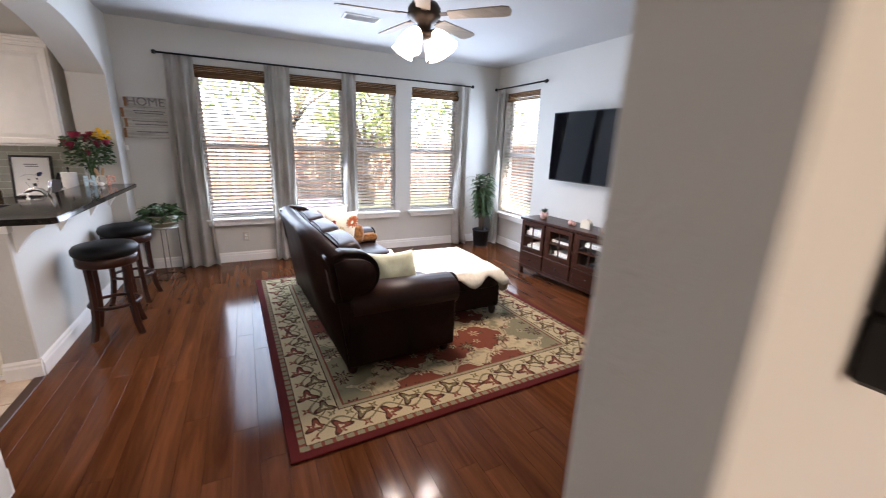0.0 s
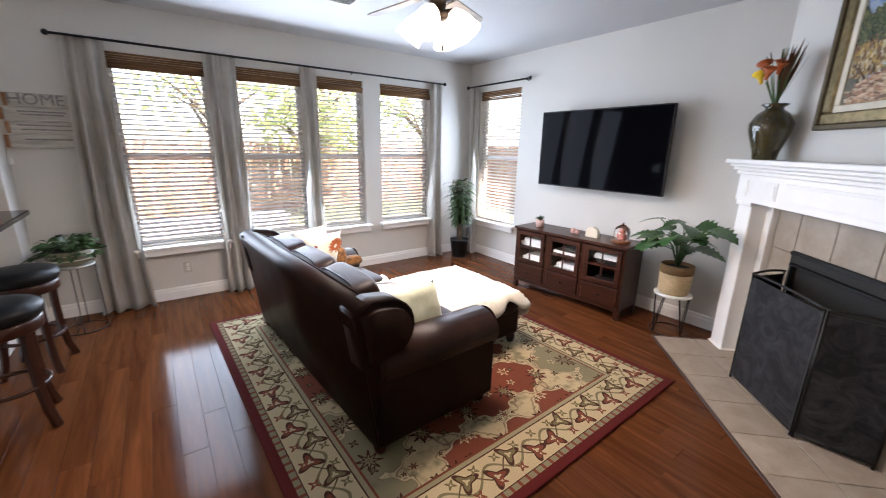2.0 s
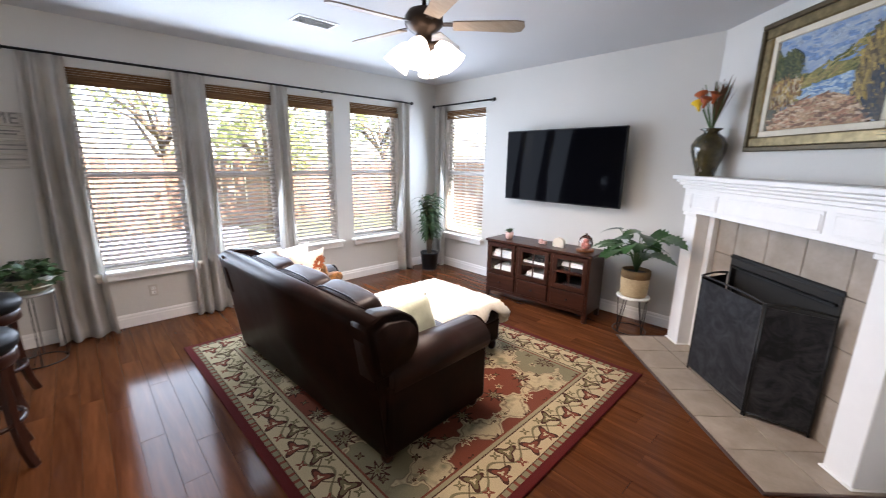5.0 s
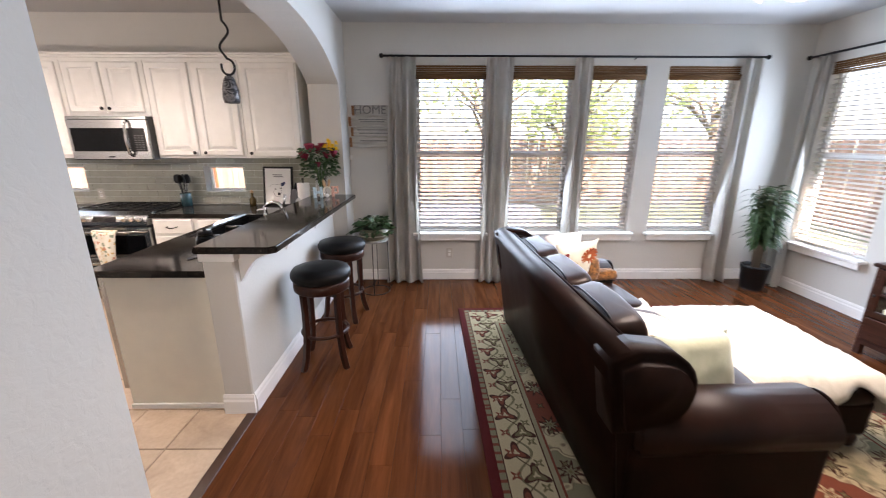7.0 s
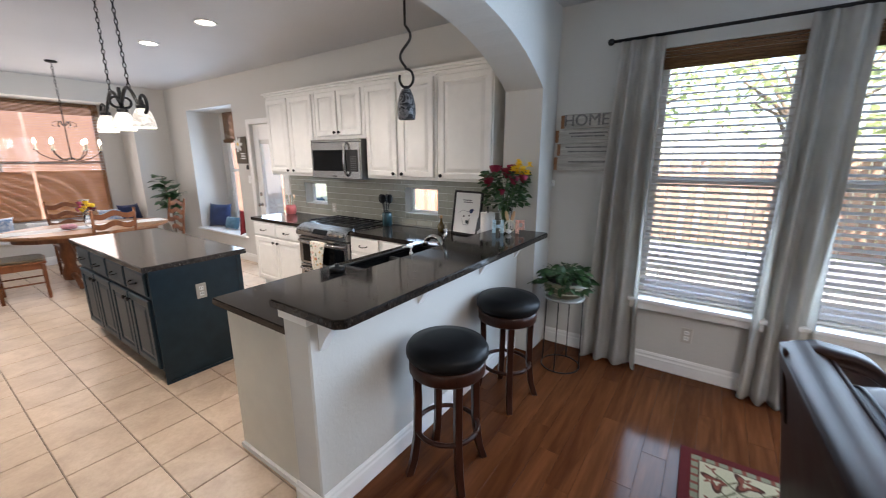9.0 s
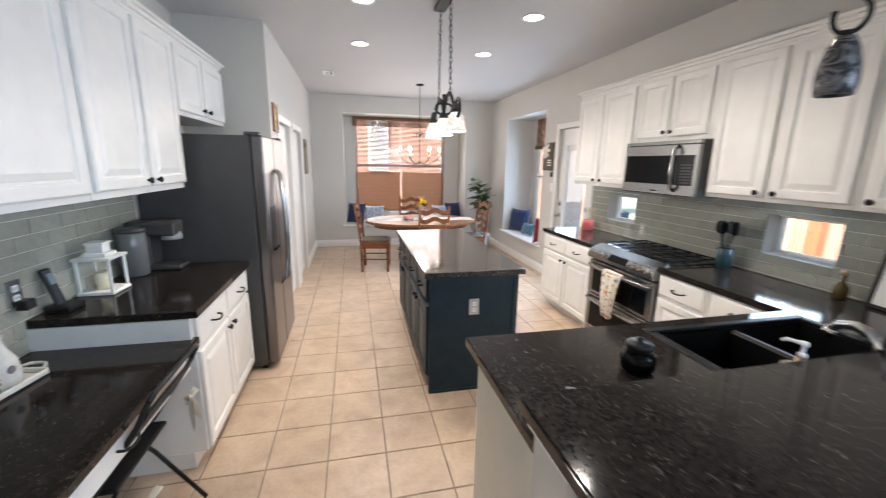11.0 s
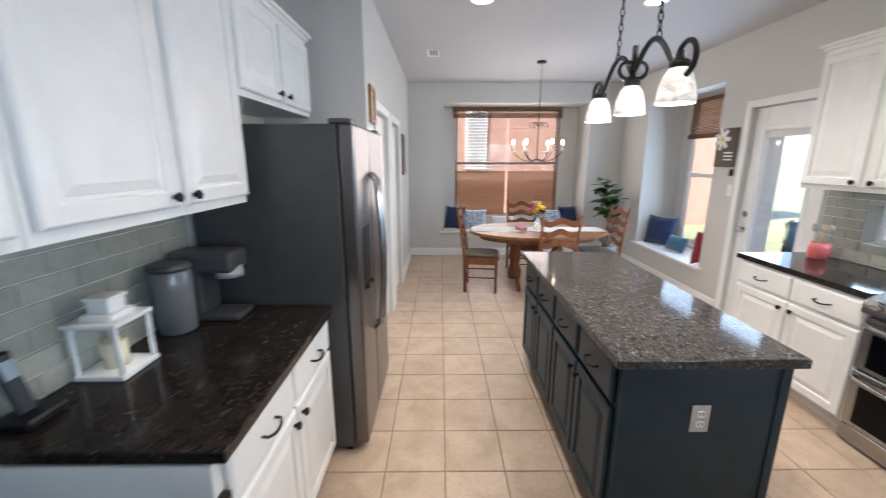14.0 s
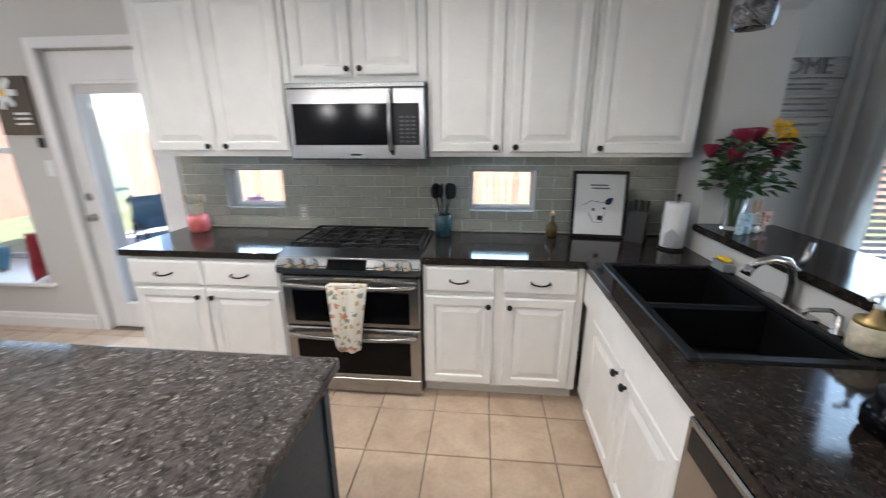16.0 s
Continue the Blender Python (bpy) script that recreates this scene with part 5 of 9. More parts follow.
# palm in the corner
pa = thing("potted_palm", (3.46, 5.33, 0), "tall leafy palm in a black pot in the corner", "plant")
bm = bmesh.new()
lathe(bm, [(0.105, 0), (0.115, 0.03), (0.135, 0.25), (0.142, 0.255), (0.142, 0.28), (0.128, 0.28), (0.125, 0.24)], (3.46, 5.33, 0), 24, False)
bm.faces.new([v for v in bm.verts if abs(v.co.z) < 1e-5])
part("pot", bm, BLKPLAS, pa)
bm = bmesh.new()
lathe(bm, [(0.126, 0.235), (0.126, 0.245)], (3.46, 5.33, 0), 20)
part("soil", bm, SOIL, pa)
stems, blades = bmesh.new(), bmesh.new()
for i in range(13):
    a = i * 2.4
    r = 0.03 + 0.09 * rl.random()
    top = Vector((3.44 + r * 1.3 * math.cos(a), 5.31 + r * math.sin(a), 0.90 + 0.30 * rl.random()))
    tube(stems, [(3.46 + 0.03 * math.cos(a), 5.33 + 0.03 * math.sin(a), 0.24), (top + Vector((3.46, 5.33, 0.24))) / 2 + Vector((0.02, 0, 0)), top], 0.009, 6, 0.005)
    for k in range(30):
        q = Vector((3.46, 5.33, 0.24)).lerp(top, 0.38 + 0.62 * k / 30)
        b = k * 2.1 + a
        d = Vector((math.cos(b), math.sin(b), 0.35 + 0.3 * rl.random()))
        if q.x + d.x * 0.26 > E - 0.12:
            d.x = -abs(d.x)
        if q.y + d.y * 0.26 > 5.50:
            d.y = -abs(d.y)
        leaf(blades, q, d, 0.17 + 0.09 * rl.random(), 0.038, 0.6, 0, rl.uniform(-0.7, 0.7), 5)
part("stem_bunch", stems, BARK, pa)
part("leaves", blades, PALM, pa)

# plant on the stand beside the bar
PSX, PSY = -0.83, 5.28
wire_stand((PSX, PSY, 0), 0.15, 0.60, "dark metal plant stand beside the curtain", plain("grey metal tray", (0.35, 0.35, 0.33), 0.5, 0.5), False)
pp = thing("potted_plant", (PSX, PSY, 0.601), "bushy green plant in a striped bowl on a stand", "plant")
bm = bmesh.new()
lathe(bm, [(0.10, 0), (0.15, 0.03), (0.165, 0.09), (0.16, 0.13), (0.15, 0.13), (0.148, 0.09)], (PSX, PSY, 0.601), 28, False)
bm.faces.new([v for v in bm.verts if abs(v.co.z - 0.601) < 1e-5])
part("bowl", bm, plain("olive glazed bowl", (0.16, 0.15, 0.10), 0.35), pp)
for z in (0.65, 0.69):
    bm = bmesh.new()
    lathe(bm, [(0.160, 0), (0.167, 0.006), (0.160, 0.012)], (PSX, PSY, z), 28, False)
    part("bowl_band", bm, plain("cream glaze band", (0.5, 0.46, 0.36), 0.4), pp)
bm = bmesh.new()
lathe(bm, [(0.148, 0.105), (0.148, 0.115)], (PSX, PSY, 0.601), 20)
part("soil", bm, SOIL, pp)
blades = bmesh.new()
for i in range(190):
    a, r = rl.random() * 6.28, 0.20 * rl.random() ** 0.6
    z = 0.73 + 0.16 * rl.random() * (1 - r / 0.26) - (0.05 if r > 0.16 else 0)
    q = Vector((PSX + r * math.cos(a), PSY + r * math.sin(a), z))
    leaf(blades, q, (math.cos(a) + rl.uniform(-1, 1) * 0.6, math.sin(a) + rl.uniform(-1, 1) * 0.6, 0.5 * rl.random()), 0.055 + 0.03 * rl.random(), 0.042, 0.4, 0, rl.uniform(-1, 1), 4)
part("leaves", blades, IVY, pp)
bm = bmesh.new()
tube(bm, [(PSX - 0.1, PSY - 0.05, 0.74), (PSX - 0.2, PSY - 0.08, 0.72), (PSX - 0.29, PSY - 0.06, 0.66)], 0.004, 5)
part("trailing_stem", bm, STEM, pp)

# ---- fireplace, set across the corner; local x along the wall, y into the room ----
FP = pose(3.0 * math.sqrt(0.5) + 1.95 / 2, 3.0 * math.sqrt(0.5) - 1.95 / 2, 0, 0, 0, 45)


def fpart(name, bm, mat, root, label=""):
    bmesh.ops.transform(bm, matrix=FP, verts=bm.verts)
    return part(name, bm, mat, root, label)


fp = thing("fireplace", FP.translation, "white wooden mantel with a tiled surround and dark firebox", "fireplace")
fpart("mantel_shelf", B((-1.04, 1.10, 0.002, 0.28, 1.535, 1.57), bevel=0.006), TRIM, fp)
fpart("crown_moulding", B((-1.06, 1.07, 0.002, 0.255, 1.51, 1.535), (-1.03, 1.04, 0.002, 0.24, 1.485, 1.51), (-1.0, 1.01, 0.002, 0.225, 1.455, 1.485), bevel=0.006), TRIM, fp)
fpart("frieze", B((-0.925, 0.975, 0.002, 0.215, 1.25, 1.456), bevel=0.004), TRIM, fp)
for a, b in ((-0.42, 0.42), (0.50, 0.80), (-0.77, -0.48), (0.84, 0.945), (-0.90, -0.80)):
    bm = B((a, b, 0.214, 0.221, 1.29, 1.42), bevel=0.002)
    fpart("frieze_panel", bm, TRIM, fp)
    bm = B((a + 0.015, b - 0.015, 0.2205, 0.2245, 1.305, 1.405), bevel=0.003)
    fpart("frieze_panel", bm, TRIM, fp)
for s in (-1, 1):
    a, b = sorted((s * (0.77 if s > 0 else 0.73), s * (0.94 if s > 0 else 0.90)))
    fpart("pilaster", B((a, b, 0.002, 0.20, 0.0, 1.25), bevel=0.005), TRIM, fp)
    fpart("pilaster_base", B((a - 0.012, b + 0.012, 0.002, 0.215, 0.0, 0.02), bevel=0.004), TRIM, fp)
    fpart("pilaster_cap", B((a - 0.012, b + 0.012, 0.002, 0.216, 1.22, 1.25), bevel=0.004), TRIM, fp)
    a, b = sorted((s * 0.70, s * 0.769))
    fpart("inner_trim", B((a, b, 0.002, 0.09, 0.0, 1.25), bevel=0.004), TRIM, fp)
# tiled surround
fpart("surround_backing", B((-0.70, -0.47, 0.002, 0.035, 0, 1.25), (0.47, 0.70, 0.002, 0.035, 0, 1.25), (-0.47, 0.47, 0.002, 0.035, 0.96, 1.25)), GROUT, fp)
for x in (-0.70, 0.47):
    for k in range(4):
        z = k * 0.3125
        fpart("tile", B((x + 0.003, x + 0.227, 0.035, 0.044, z + 0.003, z + 0.3095), bevel=0.002), HTILE, fp)
for k in range(3):
    fpart("tile", B((-0.47 + k * 0.3133 + 0.003, -0.47 + (k + 1) * 0.3133 - 0.003, 0.035, 0.044, 0.963, 1.247), bevel=0.002), HTILE, fp)
# near-black all over; the box is only about 5 cm deep
FIREDARK = plain("near-black firebox", (0.012, 0.011, 0.010), 0.9)
fpart("firebox", B((-0.47, 0.47, 0.004, 0.012, 0.0, 0.96), (-0.47, -0.45, 0.012, 0.05, 0, 0.96), (0.45, 0.47, 0.012, 0.05, 0, 0.96), (-0.45, 0.45, 0.012, 0.052, 0.88, 0.96)), FIREDARK, fp)
fpart("firebox_trim", B((-0.48, 0.48, 0.044, 0.056, 0.93, 0.955), (-0.45, 0.45, 0.044, 0.07, 0.86, 0.875), bevel=0.003), BLACK, fp)
# hearth
hearth = thing("hearth", FP @ Vector((0, 0.35, 0)), "taupe tiled hearth flush with the wood floor", "hearth", kind="structure")
fpart("hearth_bed", B((-0.935, 0.935, 0.002, 0.672, -0.006, 0.003)), GROUT, hearth)
for i in range(6):
    for j in range(2):
        x0, x1 = -0.935 + i * 0.3117, -0.935 + (i + 1) * 0.3117
        y0, y1 = (0.34, 0.67) if j else (0.03, 0.34)
        fpart("tile", B((x0 + 0.003, x1 - 0.003, y0 + 0.003, y1 - 0.003, 0.001, 0.011), bevel=0.002), HTILE, hearth)
fpart("hearth_edge", B((-0.95, -0.935, 0.0, 0.69, 0.0, 0.012), (0.935, 0.95, 0.0, 0.69, 0.0, 0.012), (-0.935, 0.935, 0.672, 0.69, 0.0, 0.012), bevel=0.002), plain("dark edge strip", (0.05, 0.02, 0.012), 0.4), hearth)


def mesh_mat():
    m = Mat("black fire screen mesh", (0.03, 0.03, 0.032), 0.5, 0.6)
    v = m.place((1, 1, 1))
    m.color(m.ramp(m.noise(v, 7, 5, 0.7, 1.5), [(0.4, (0.012, 0.012, 0.013)), (0.7, (0.05, 0.05, 0.055))]))
    m.bump(m.noise(v, 500, 2), 0.5, 0.001)
    return m.m


SCREEN = mesh_mat()
fs = thing("fire_screen", FP @ Vector((0.05, 0.33, 0.012)), "black folding mesh fire screen standing on the hearth", "fire screen")
scr = [(0.46, 0.07), (0.34, 0.345), (-0.29, 0.335), (-0.50, 0.07)]
for (ax_, ay_), (bx_, by_) in zip(scr, scr[1:]):
    ln = math.hypot(bx_ - ax_, by_ - ay_)
    m = pose(ax_, ay_, 0.012, 0, 0, math.degrees(math.atan2(by_ - ay_, bx_ - ax_)))
    tall = 0.80
    bm = B((0.012, ln - 0.012, -0.003, 0.003, 0.03, tall - 0.02))
    bmesh.ops.transform(bm, matrix=m, verts=bm.verts)
    pn = fpart("panel", bm, SCREEN, fs)
    bm = bmesh.new()
    for x in (0.008, ln - 0.008):
        tube(bm, [(x, 0, 0.0), (x, 0, tall)], 0.008, 6)
    tube(bm, [(0, 0, 0.03), (ln, 0, 0.03)], 0.007, 6)
    tube(bm, [(ln * i / 12, 0, tall + 0.012 * math.sin(math.pi * i / 12)) for i in range(13)], 0.008, 6)
    if ln > 0.4:
        tube(bm, [(ln * 0.5, 0.004, 0.03), (ln * 0.5, 0.004, tall)], 0.006, 6)
    bmesh.ops.transform(bm, matrix=m @ Matrix.Identity(4), verts=bm.verts)
    bmesh.ops.transform(bm, matrix=FP, verts=bm.verts)
    part("frame", bm, BLACK, pn)

# painting over the mantel
GOLD = plain("aged gold frame", (0.22, 0.165, 0.085), 0.38, 0.75, var=0.35, scale=22, bump=0.5, fine=70)
DGOLD = plain("dark bronze frame edge", (0.09, 0.065, 0.035), 0.45, 0.5, var=0.3, scale=30)
LINEN = plain("cream linen liner", (0.62, 0.56, 0.45), 0.9)
pw = thing("framed_painting", FP @ Vector((0.0, 0.03, 1.77)), "landscape painting of a village lane in an aged gold frame", "painting")
PX0, PX1, PZ0, PZ1 = -0.55, 0.56, 1.77, 2.67


def ring(x0, x1, z0, z1, w, y0, y1, bevel=0.0):
    return B((x0, x1, y0, y1, z0, z0 + w), (x0, x1, y0, y1, z1 - w, z1), (x0, x0 + w, y0, y1, z0 + w, z1 - w), (x1 - w, x1, y0, y1, z0 + w, z1 - w), bevel=bevel)


fpart("frame_edge", ring(PX0, PX1, PZ0, PZ1, 0.035, 0.004, 0.065, 0.006), DGOLD, pw)
fpart("frame_moulding", ring(PX0 + 0.03, PX1 - 0.03, PZ0 + 0.03, PZ1 - 0.03, 0.075, 0.004, 0.05, 0.010), GOLD, pw)
fpart("liner", ring(PX0 + 0.10, PX1 - 0.10, PZ0 + 0.10, PZ1 - 0.10, 0.045, 0.004, 0.036, 0.004), LINEN, pw)
bm = bmesh.new()
for i in range(60):
    z = PZ0 + 0.02 + (PZ1 - PZ0 - 0.04) * i / 59
    box(bm, PX1 - 0.002, PX1 + 0.004, 0.02, 0.045, z - 0.005, z + 0.005)
fpart("frame_beading", bm, DGOLD, pw)


def paint_mat(name, a, b, scale):
    m = Mat(name, a, 0.5)
    v = m.place((1, 1, 2.2))
    m.color(m.ramp(m.noise(v, scale, 5, 0.7, 1.0), [(0.35, a), (0.65, b)]))
    m.bump(m.noise(v, 120, 3), 0.5, 0.001)
    return m.m


X0, X1, Z0, Z1 = PX0 + 0.14, PX1 - 0.14, PZ0 + 0.14, PZ1 - 0.14
SW, SH = X1 - X0, Z1 - Z0


def patch(name, pts, mat, layer):
    """A painted area; the picture is mirrored since local x runs to the viewer's left."""
    bm = bmesh.new()
    prism(bm, [(X1 - u * SW, Z0 + v * SH) for u, v in pts], "y", 0.006, 0.016 + 0.0012 * layer)
    fpart(name, bm, mat, pw)


patch("painted_sky", [(0, 0), (1, 0), (1, 1), (0, 1)], paint_mat("painted sky", (0.14, 0.24, 0.42), (0.36, 0.41, 0.45), 6), 0)
patch("painted_hill", [(0.25, 0.3), (1, 0.3), (1, 0.92), (0.85, 0.85), (0.62, 0.68), (0.42, 0.58), (0.25, 0.55)], paint_mat("painted hill", (0.10, 0.12, 0.03), (0.26, 0.22, 0.06), 18), 1)
patch("painted_lake", [(0.30, 0.3), (0.75, 0.3), (0.72, 0.50), (0.5, 0.46), (0.33, 0.42)], paint_mat("painted water", (0.12, 0.24, 0.42), (0.25, 0.38, 0.50), 14), 2)
patch("painted_shore", [(0.30, 0.44), (0.56, 0.50), (0.62, 0.58), (0.40, 0.56), (0.30, 0.52)], paint_mat("painted shore", (0.36, 0.25, 0.08), (0.16, 0.14, 0.05), 30), 3)
patch("painted_village", [(0.0, 0.22), (0.24, 0.30), (0.29, 0.36), (0.29, 0.52), (0.12, 0.60), (0, 0.58)], paint_mat("painted houses", (0.42, 0.27, 0.07), (0.16, 0.09, 0.04), 24), 4)
patch("painted_tree", [(0.0, 0.58), (0.14, 0.60), (0.27, 0.56), (0.26, 0.76), (0.16, 0.86), (0.06, 0.80), (0.0, 0.86)], paint_mat("painted tree", (0.03, 0.05, 0.02), (0.10, 0.11, 0.04), 26), 5)
patch("painted_tower", [(0.74, 0.2), (1, 0.1), (1, 1), (0.88, 0.93), (0.84, 0.80), (0.78, 0.72)], paint_mat("painted tower", (0.36, 0.25, 0.06), (0.13, 0.09, 0.04), 20), 6)
patch("painted_shade", [(0.86, 0.06), (1, 0.0), (1, 0.55), (0.88, 0.5)], paint_mat("painted shade", (0.03, 0.04, 0.05), (0.10, 0.08, 0.05), 16), 7)
patch("painted_lane", [(0, 0), (0.92, 0), (0.80, 0.22), (0.62, 0.32), (0.36, 0.30), (0.16, 0.22), (0, 0.14)], paint_mat("painted lane", (0.24, 0.13, 0.06), (0.42, 0.27, 0.15), 30), 8)
patch("painted_bush", [(0, 0.0), (0.08, 0.04), (0.10, 0.24), (0.0, 0.26)], paint_mat("painted bush", (0.05, 0.06, 0.05), (0.14, 0.12, 0.07), 22), 9)

def inside(p, pts):
    hit = False
    for (x0, y0), (x1, y1) in zip(pts, pts[1:] + pts[:1]):
        if (y0 > p[1]) != (y1 > p[1]) and p[0] < (x1 - x0) * (p[1] - y0) / (y1 - y0) + x0:
            hit = not hit
    return hit


dab = random.Random(11)


def strokes(pts, tones, n, length, slope, layer):
    """Short dabs of oil paint in a few tones over one painted area."""
    us, vs_ = [p[0] for p in pts], [p[1] for p in pts]
    for tone in tones:
        mt = plain("oil paint dab", tone, 0.55, var=0.4, scale=60)
        bm = bmesh.new()
        k = 0
        while k < n:
            p = (dab.uniform(min(us), max(us)), dab.uniform(min(vs_), max(vs_)))
            k += 1
            if not inside(p, pts):
                continue
            ln, w = length * dab.uniform(0.5, 1.3), length * dab.uniform(0.16, 0.36)
            vs = box(bm, -ln / 2, ln / 2, 0, 0.0012 + 0.0006 * dab.random(), -w / 2, w / 2)
            cx = min(max(X1 - p[0] * SW, X0 + ln / 2), X1 - ln / 2)
            cz = min(max(Z0 + p[1] * SH, Z0 + ln / 2), Z1 - ln / 2)
            turn(bm, vs, pose(cx, 0.0158 + 0.0012 * layer, cz, 0, -slope + dab.uniform(-25, 25), 0))
        fpart("paint_layer", bm, mt, pw)["kind"] = "stuff"


strokes([(0.0, 0.6), (1, 0.6), (1, 1), (0, 1)], ((0.27, 0.34, 0.42), (0.13, 0.23, 0.40)), 60, 0.07, 10, 1)
strokes([(0.28, 0.45), (0.78, 0.5), (0.98, 0.92), (0.85, 0.86), (0.62, 0.70), (0.42, 0.60), (0.28, 0.57)], ((0.07, 0.085, 0.025), (0.20, 0.18, 0.05), (0.33, 0.27, 0.08)), 90, 0.045, -25, 4)
strokes([(0.30, 0.3), (0.75, 0.3), (0.72, 0.50), (0.5, 0.46), (0.33, 0.42)], ((0.10, 0.21, 0.40), (0.36, 0.46, 0.52)), 55, 0.05, 0, 4)
strokes([(0.0, 0.18), (0.24, 0.28), (0.31, 0.34), (0.31, 0.54), (0.12, 0.62), (0, 0.60)], ((0.44, 0.28, 0.08), (0.11, 0.06, 0.03), (0.50, 0.42, 0.28), (0.22, 0.10, 0.04)), 80, 0.035, 85, 6)
strokes([(0.0, 0.56), (0.14, 0.58), (0.29, 0.54), (0.28, 0.76), (0.16, 0.88), (0.06, 0.82), (0.0, 0.88)], ((0.025, 0.04, 0.018), (0.12, 0.12, 0.04), (0.06, 0.08, 0.03)), 110, 0.03, 50, 7)
strokes([(0.74, 0.2), (0.99, 0.1), (0.99, 0.99), (0.88, 0.95), (0.83, 0.82), (0.76, 0.72)], ((0.40, 0.27, 0.07), (0.10, 0.07, 0.035), (0.24, 0.17, 0.06)), 90, 0.05, 80, 9)
strokes([(0.84, 0.04), (0.99, 0.02), (0.99, 0.50), (0.86, 0.46)], ((0.02, 0.03, 0.045), (0.07, 0.06, 0.05)), 50, 0.05, 70, 10)
strokes([(0.02, 0.02), (0.92, 0.02), (0.80, 0.22), (0.62, 0.34), (0.36, 0.32), (0.16, 0.22), (0.02, 0.14)], ((0.42, 0.26, 0.15), (0.16, 0.08, 0.045), (0.34, 0.16, 0.09), (0.50, 0.36, 0.24)), 110, 0.05, 0, 10)

# vases on the mantel
v1 = thing("vase", FP @ Vector((0.82, 0.16, 1.571)), "dark olive glazed vase with lilies on the mantel", "vase")
OLIVEG = plain("olive brown glaze", (0.045, 0.035, 0.012), 0.10, 0, 0.5, var=0.5, scale=12)
bm = bmesh.new()
lathe(bm, [(0.07, 0), (0.075, 0.01), (0.085, 0.06), (0.13, 0.20), (0.135, 0.26), (0.10, 0.325), (0.058, 0.355), (0.055, 0.37), (0.085, 0.39), (0.08, 0.395), (0.05, 0.375)], (0.82, 0.16, 1.571), 28, False)
fpart("vase_body", bm, OLIVEG, v1)
YEL = plain("yellow petal", (0.85, 0.55, 0.02), 0.5)
ORA = plain("burnt orange petal", (0.42, 0.09, 0.02), 0.5)
REDP = plain("red rose petal", (0.20, 0.004, 0.028), 0.5, var=0.4)
PINKP = plain("pink petal", (0.55, 0.10, 0.16), 0.5, var=0.3)
DRY = plain("dry brown grass", (0.12, 0.055, 0.025), 0.9)
WHITEP = plain("cream petal", (0.66, 0.60, 0.48), 0.6)


def lily(bm, at, size, tilt):
    vs = lathe(bm, [(size * 0.12, 0), (size * 0.2, size * 0.5), (size * 0.5, size * 0.95), (size * 0.62, size * 1.0), (size * 0.4, size * 0.85), (size * 0.16, size * 0.4)], (0, 0, 0), 12, False)
    turn(bm, vs, Matrix.Translation(at) @ tilt)


st, gr = bmesh.new(), bmesh.new()
for k in range(5):
    d = Vector((rl.uniform(-0.1, 0.14), rl.uniform(0.0, 0.1), 0.20))
    tube(st, [(0.82, 0.16, 1.93), Vector((0.82, 0.16, 1.95)) + d * 0.9], 0.005, 5)
for k in range(26):
    d = Vector((rl.uniform(-0.20, 0.02), rl.uniform(-0.06, 0.06), 0.34 + 0.1 * rl.random()))
    leaf(gr, Vector((0.82, 0.16, 1.95)) + d * 0.2, d, d.length * 0.8, 0.018, 0.05, 0, rl.random(), 5)
for k in range(6):
    d = Vector((0.24 * rl.uniform(-1, 1), 0.05, 0.30 + 0.1 * rl.random()))
    tube(st, [(0.82, 0.16, 1.94), Vector((0.82, 0.16, 1.94)) + d * 0.6 + Vector((0, 0, 0.03)), Vector((0.82, 0.16, 1.94)) + d], 0.0035, 4)
fpart("stem_bunch", st, STEM, v1)
fpart("dried_grass", gr, DRY, v1)
for (dx, dy, dz), mt in (((0.12, 0.06, 0.16), YEL), ((0.0, 0.10, 0.17), ORA), ((-0.05, 0.06, 0.20), ORA), ((0.05, 0.08, 0.22), ORA)):
    bm = bmesh.new()
    lily(bm, (0.82 + dx, 0.16 + dy, 1.96 + dz), 0.085, Matrix.Rotation(radians(25 * (1 if dx > 0 else -1)), 4, "Y"))
    fpart("lily", bm, mt, v1)
v2 = thing("vase", FP @ Vector((-0.73, 0.15, 1.571)), "small cream ribbed vase with orange flowers on the mantel", "vase")
bm = bmesh.new()
prof = [(0.045, 0), (0.05, 0.01)]
for i in range(12):
    t = i / 11
    prof.append((0.055 + 0.028 * math.sin(math.pi * (0.15 + t * 0.75)) + 0.003 * (i % 2), 0.02 + 0.16 * t))
lathe(bm, prof + [(0.045, 0.19), (0.05, 0.2), (0.04, 0.195)], (-0.73, 0.15, 1.571), 24, False)
fpart("vase_body", bm, plain("cream crackle glaze", (0.50, 0.40, 0.20), 0.3, var=0.2, scale=30), v2)
bl = bmesh.new()
for k in range(16):
    a = k * 2.4
    d = Vector((math.cos(a), 0.6 * math.sin(a), 0.75))
    leaf(bl, (-0.73, 0.15, 1.76), d, 0.17 + 0.06 * rl.random(), 0.06, 0.3, 0, 0, 6)
fpart("leaves", bl, MONST, v2)
for k in range(6):
    bm = bmesh.new()
    a = k * 1.05
    lily(bm, (-0.73 + 0.045 * math.cos(a), 0.15 + 0.045 * math.sin(a), 1.84 + 0.02 * (k % 3)), 0.055, Matrix.Rotation(0.4, 4, (math.sin(a), -math.cos(a), 0)) @ Matrix.Identity(4))
    fpart("flower", bm, ORA if k % 2 else YEL, v2)

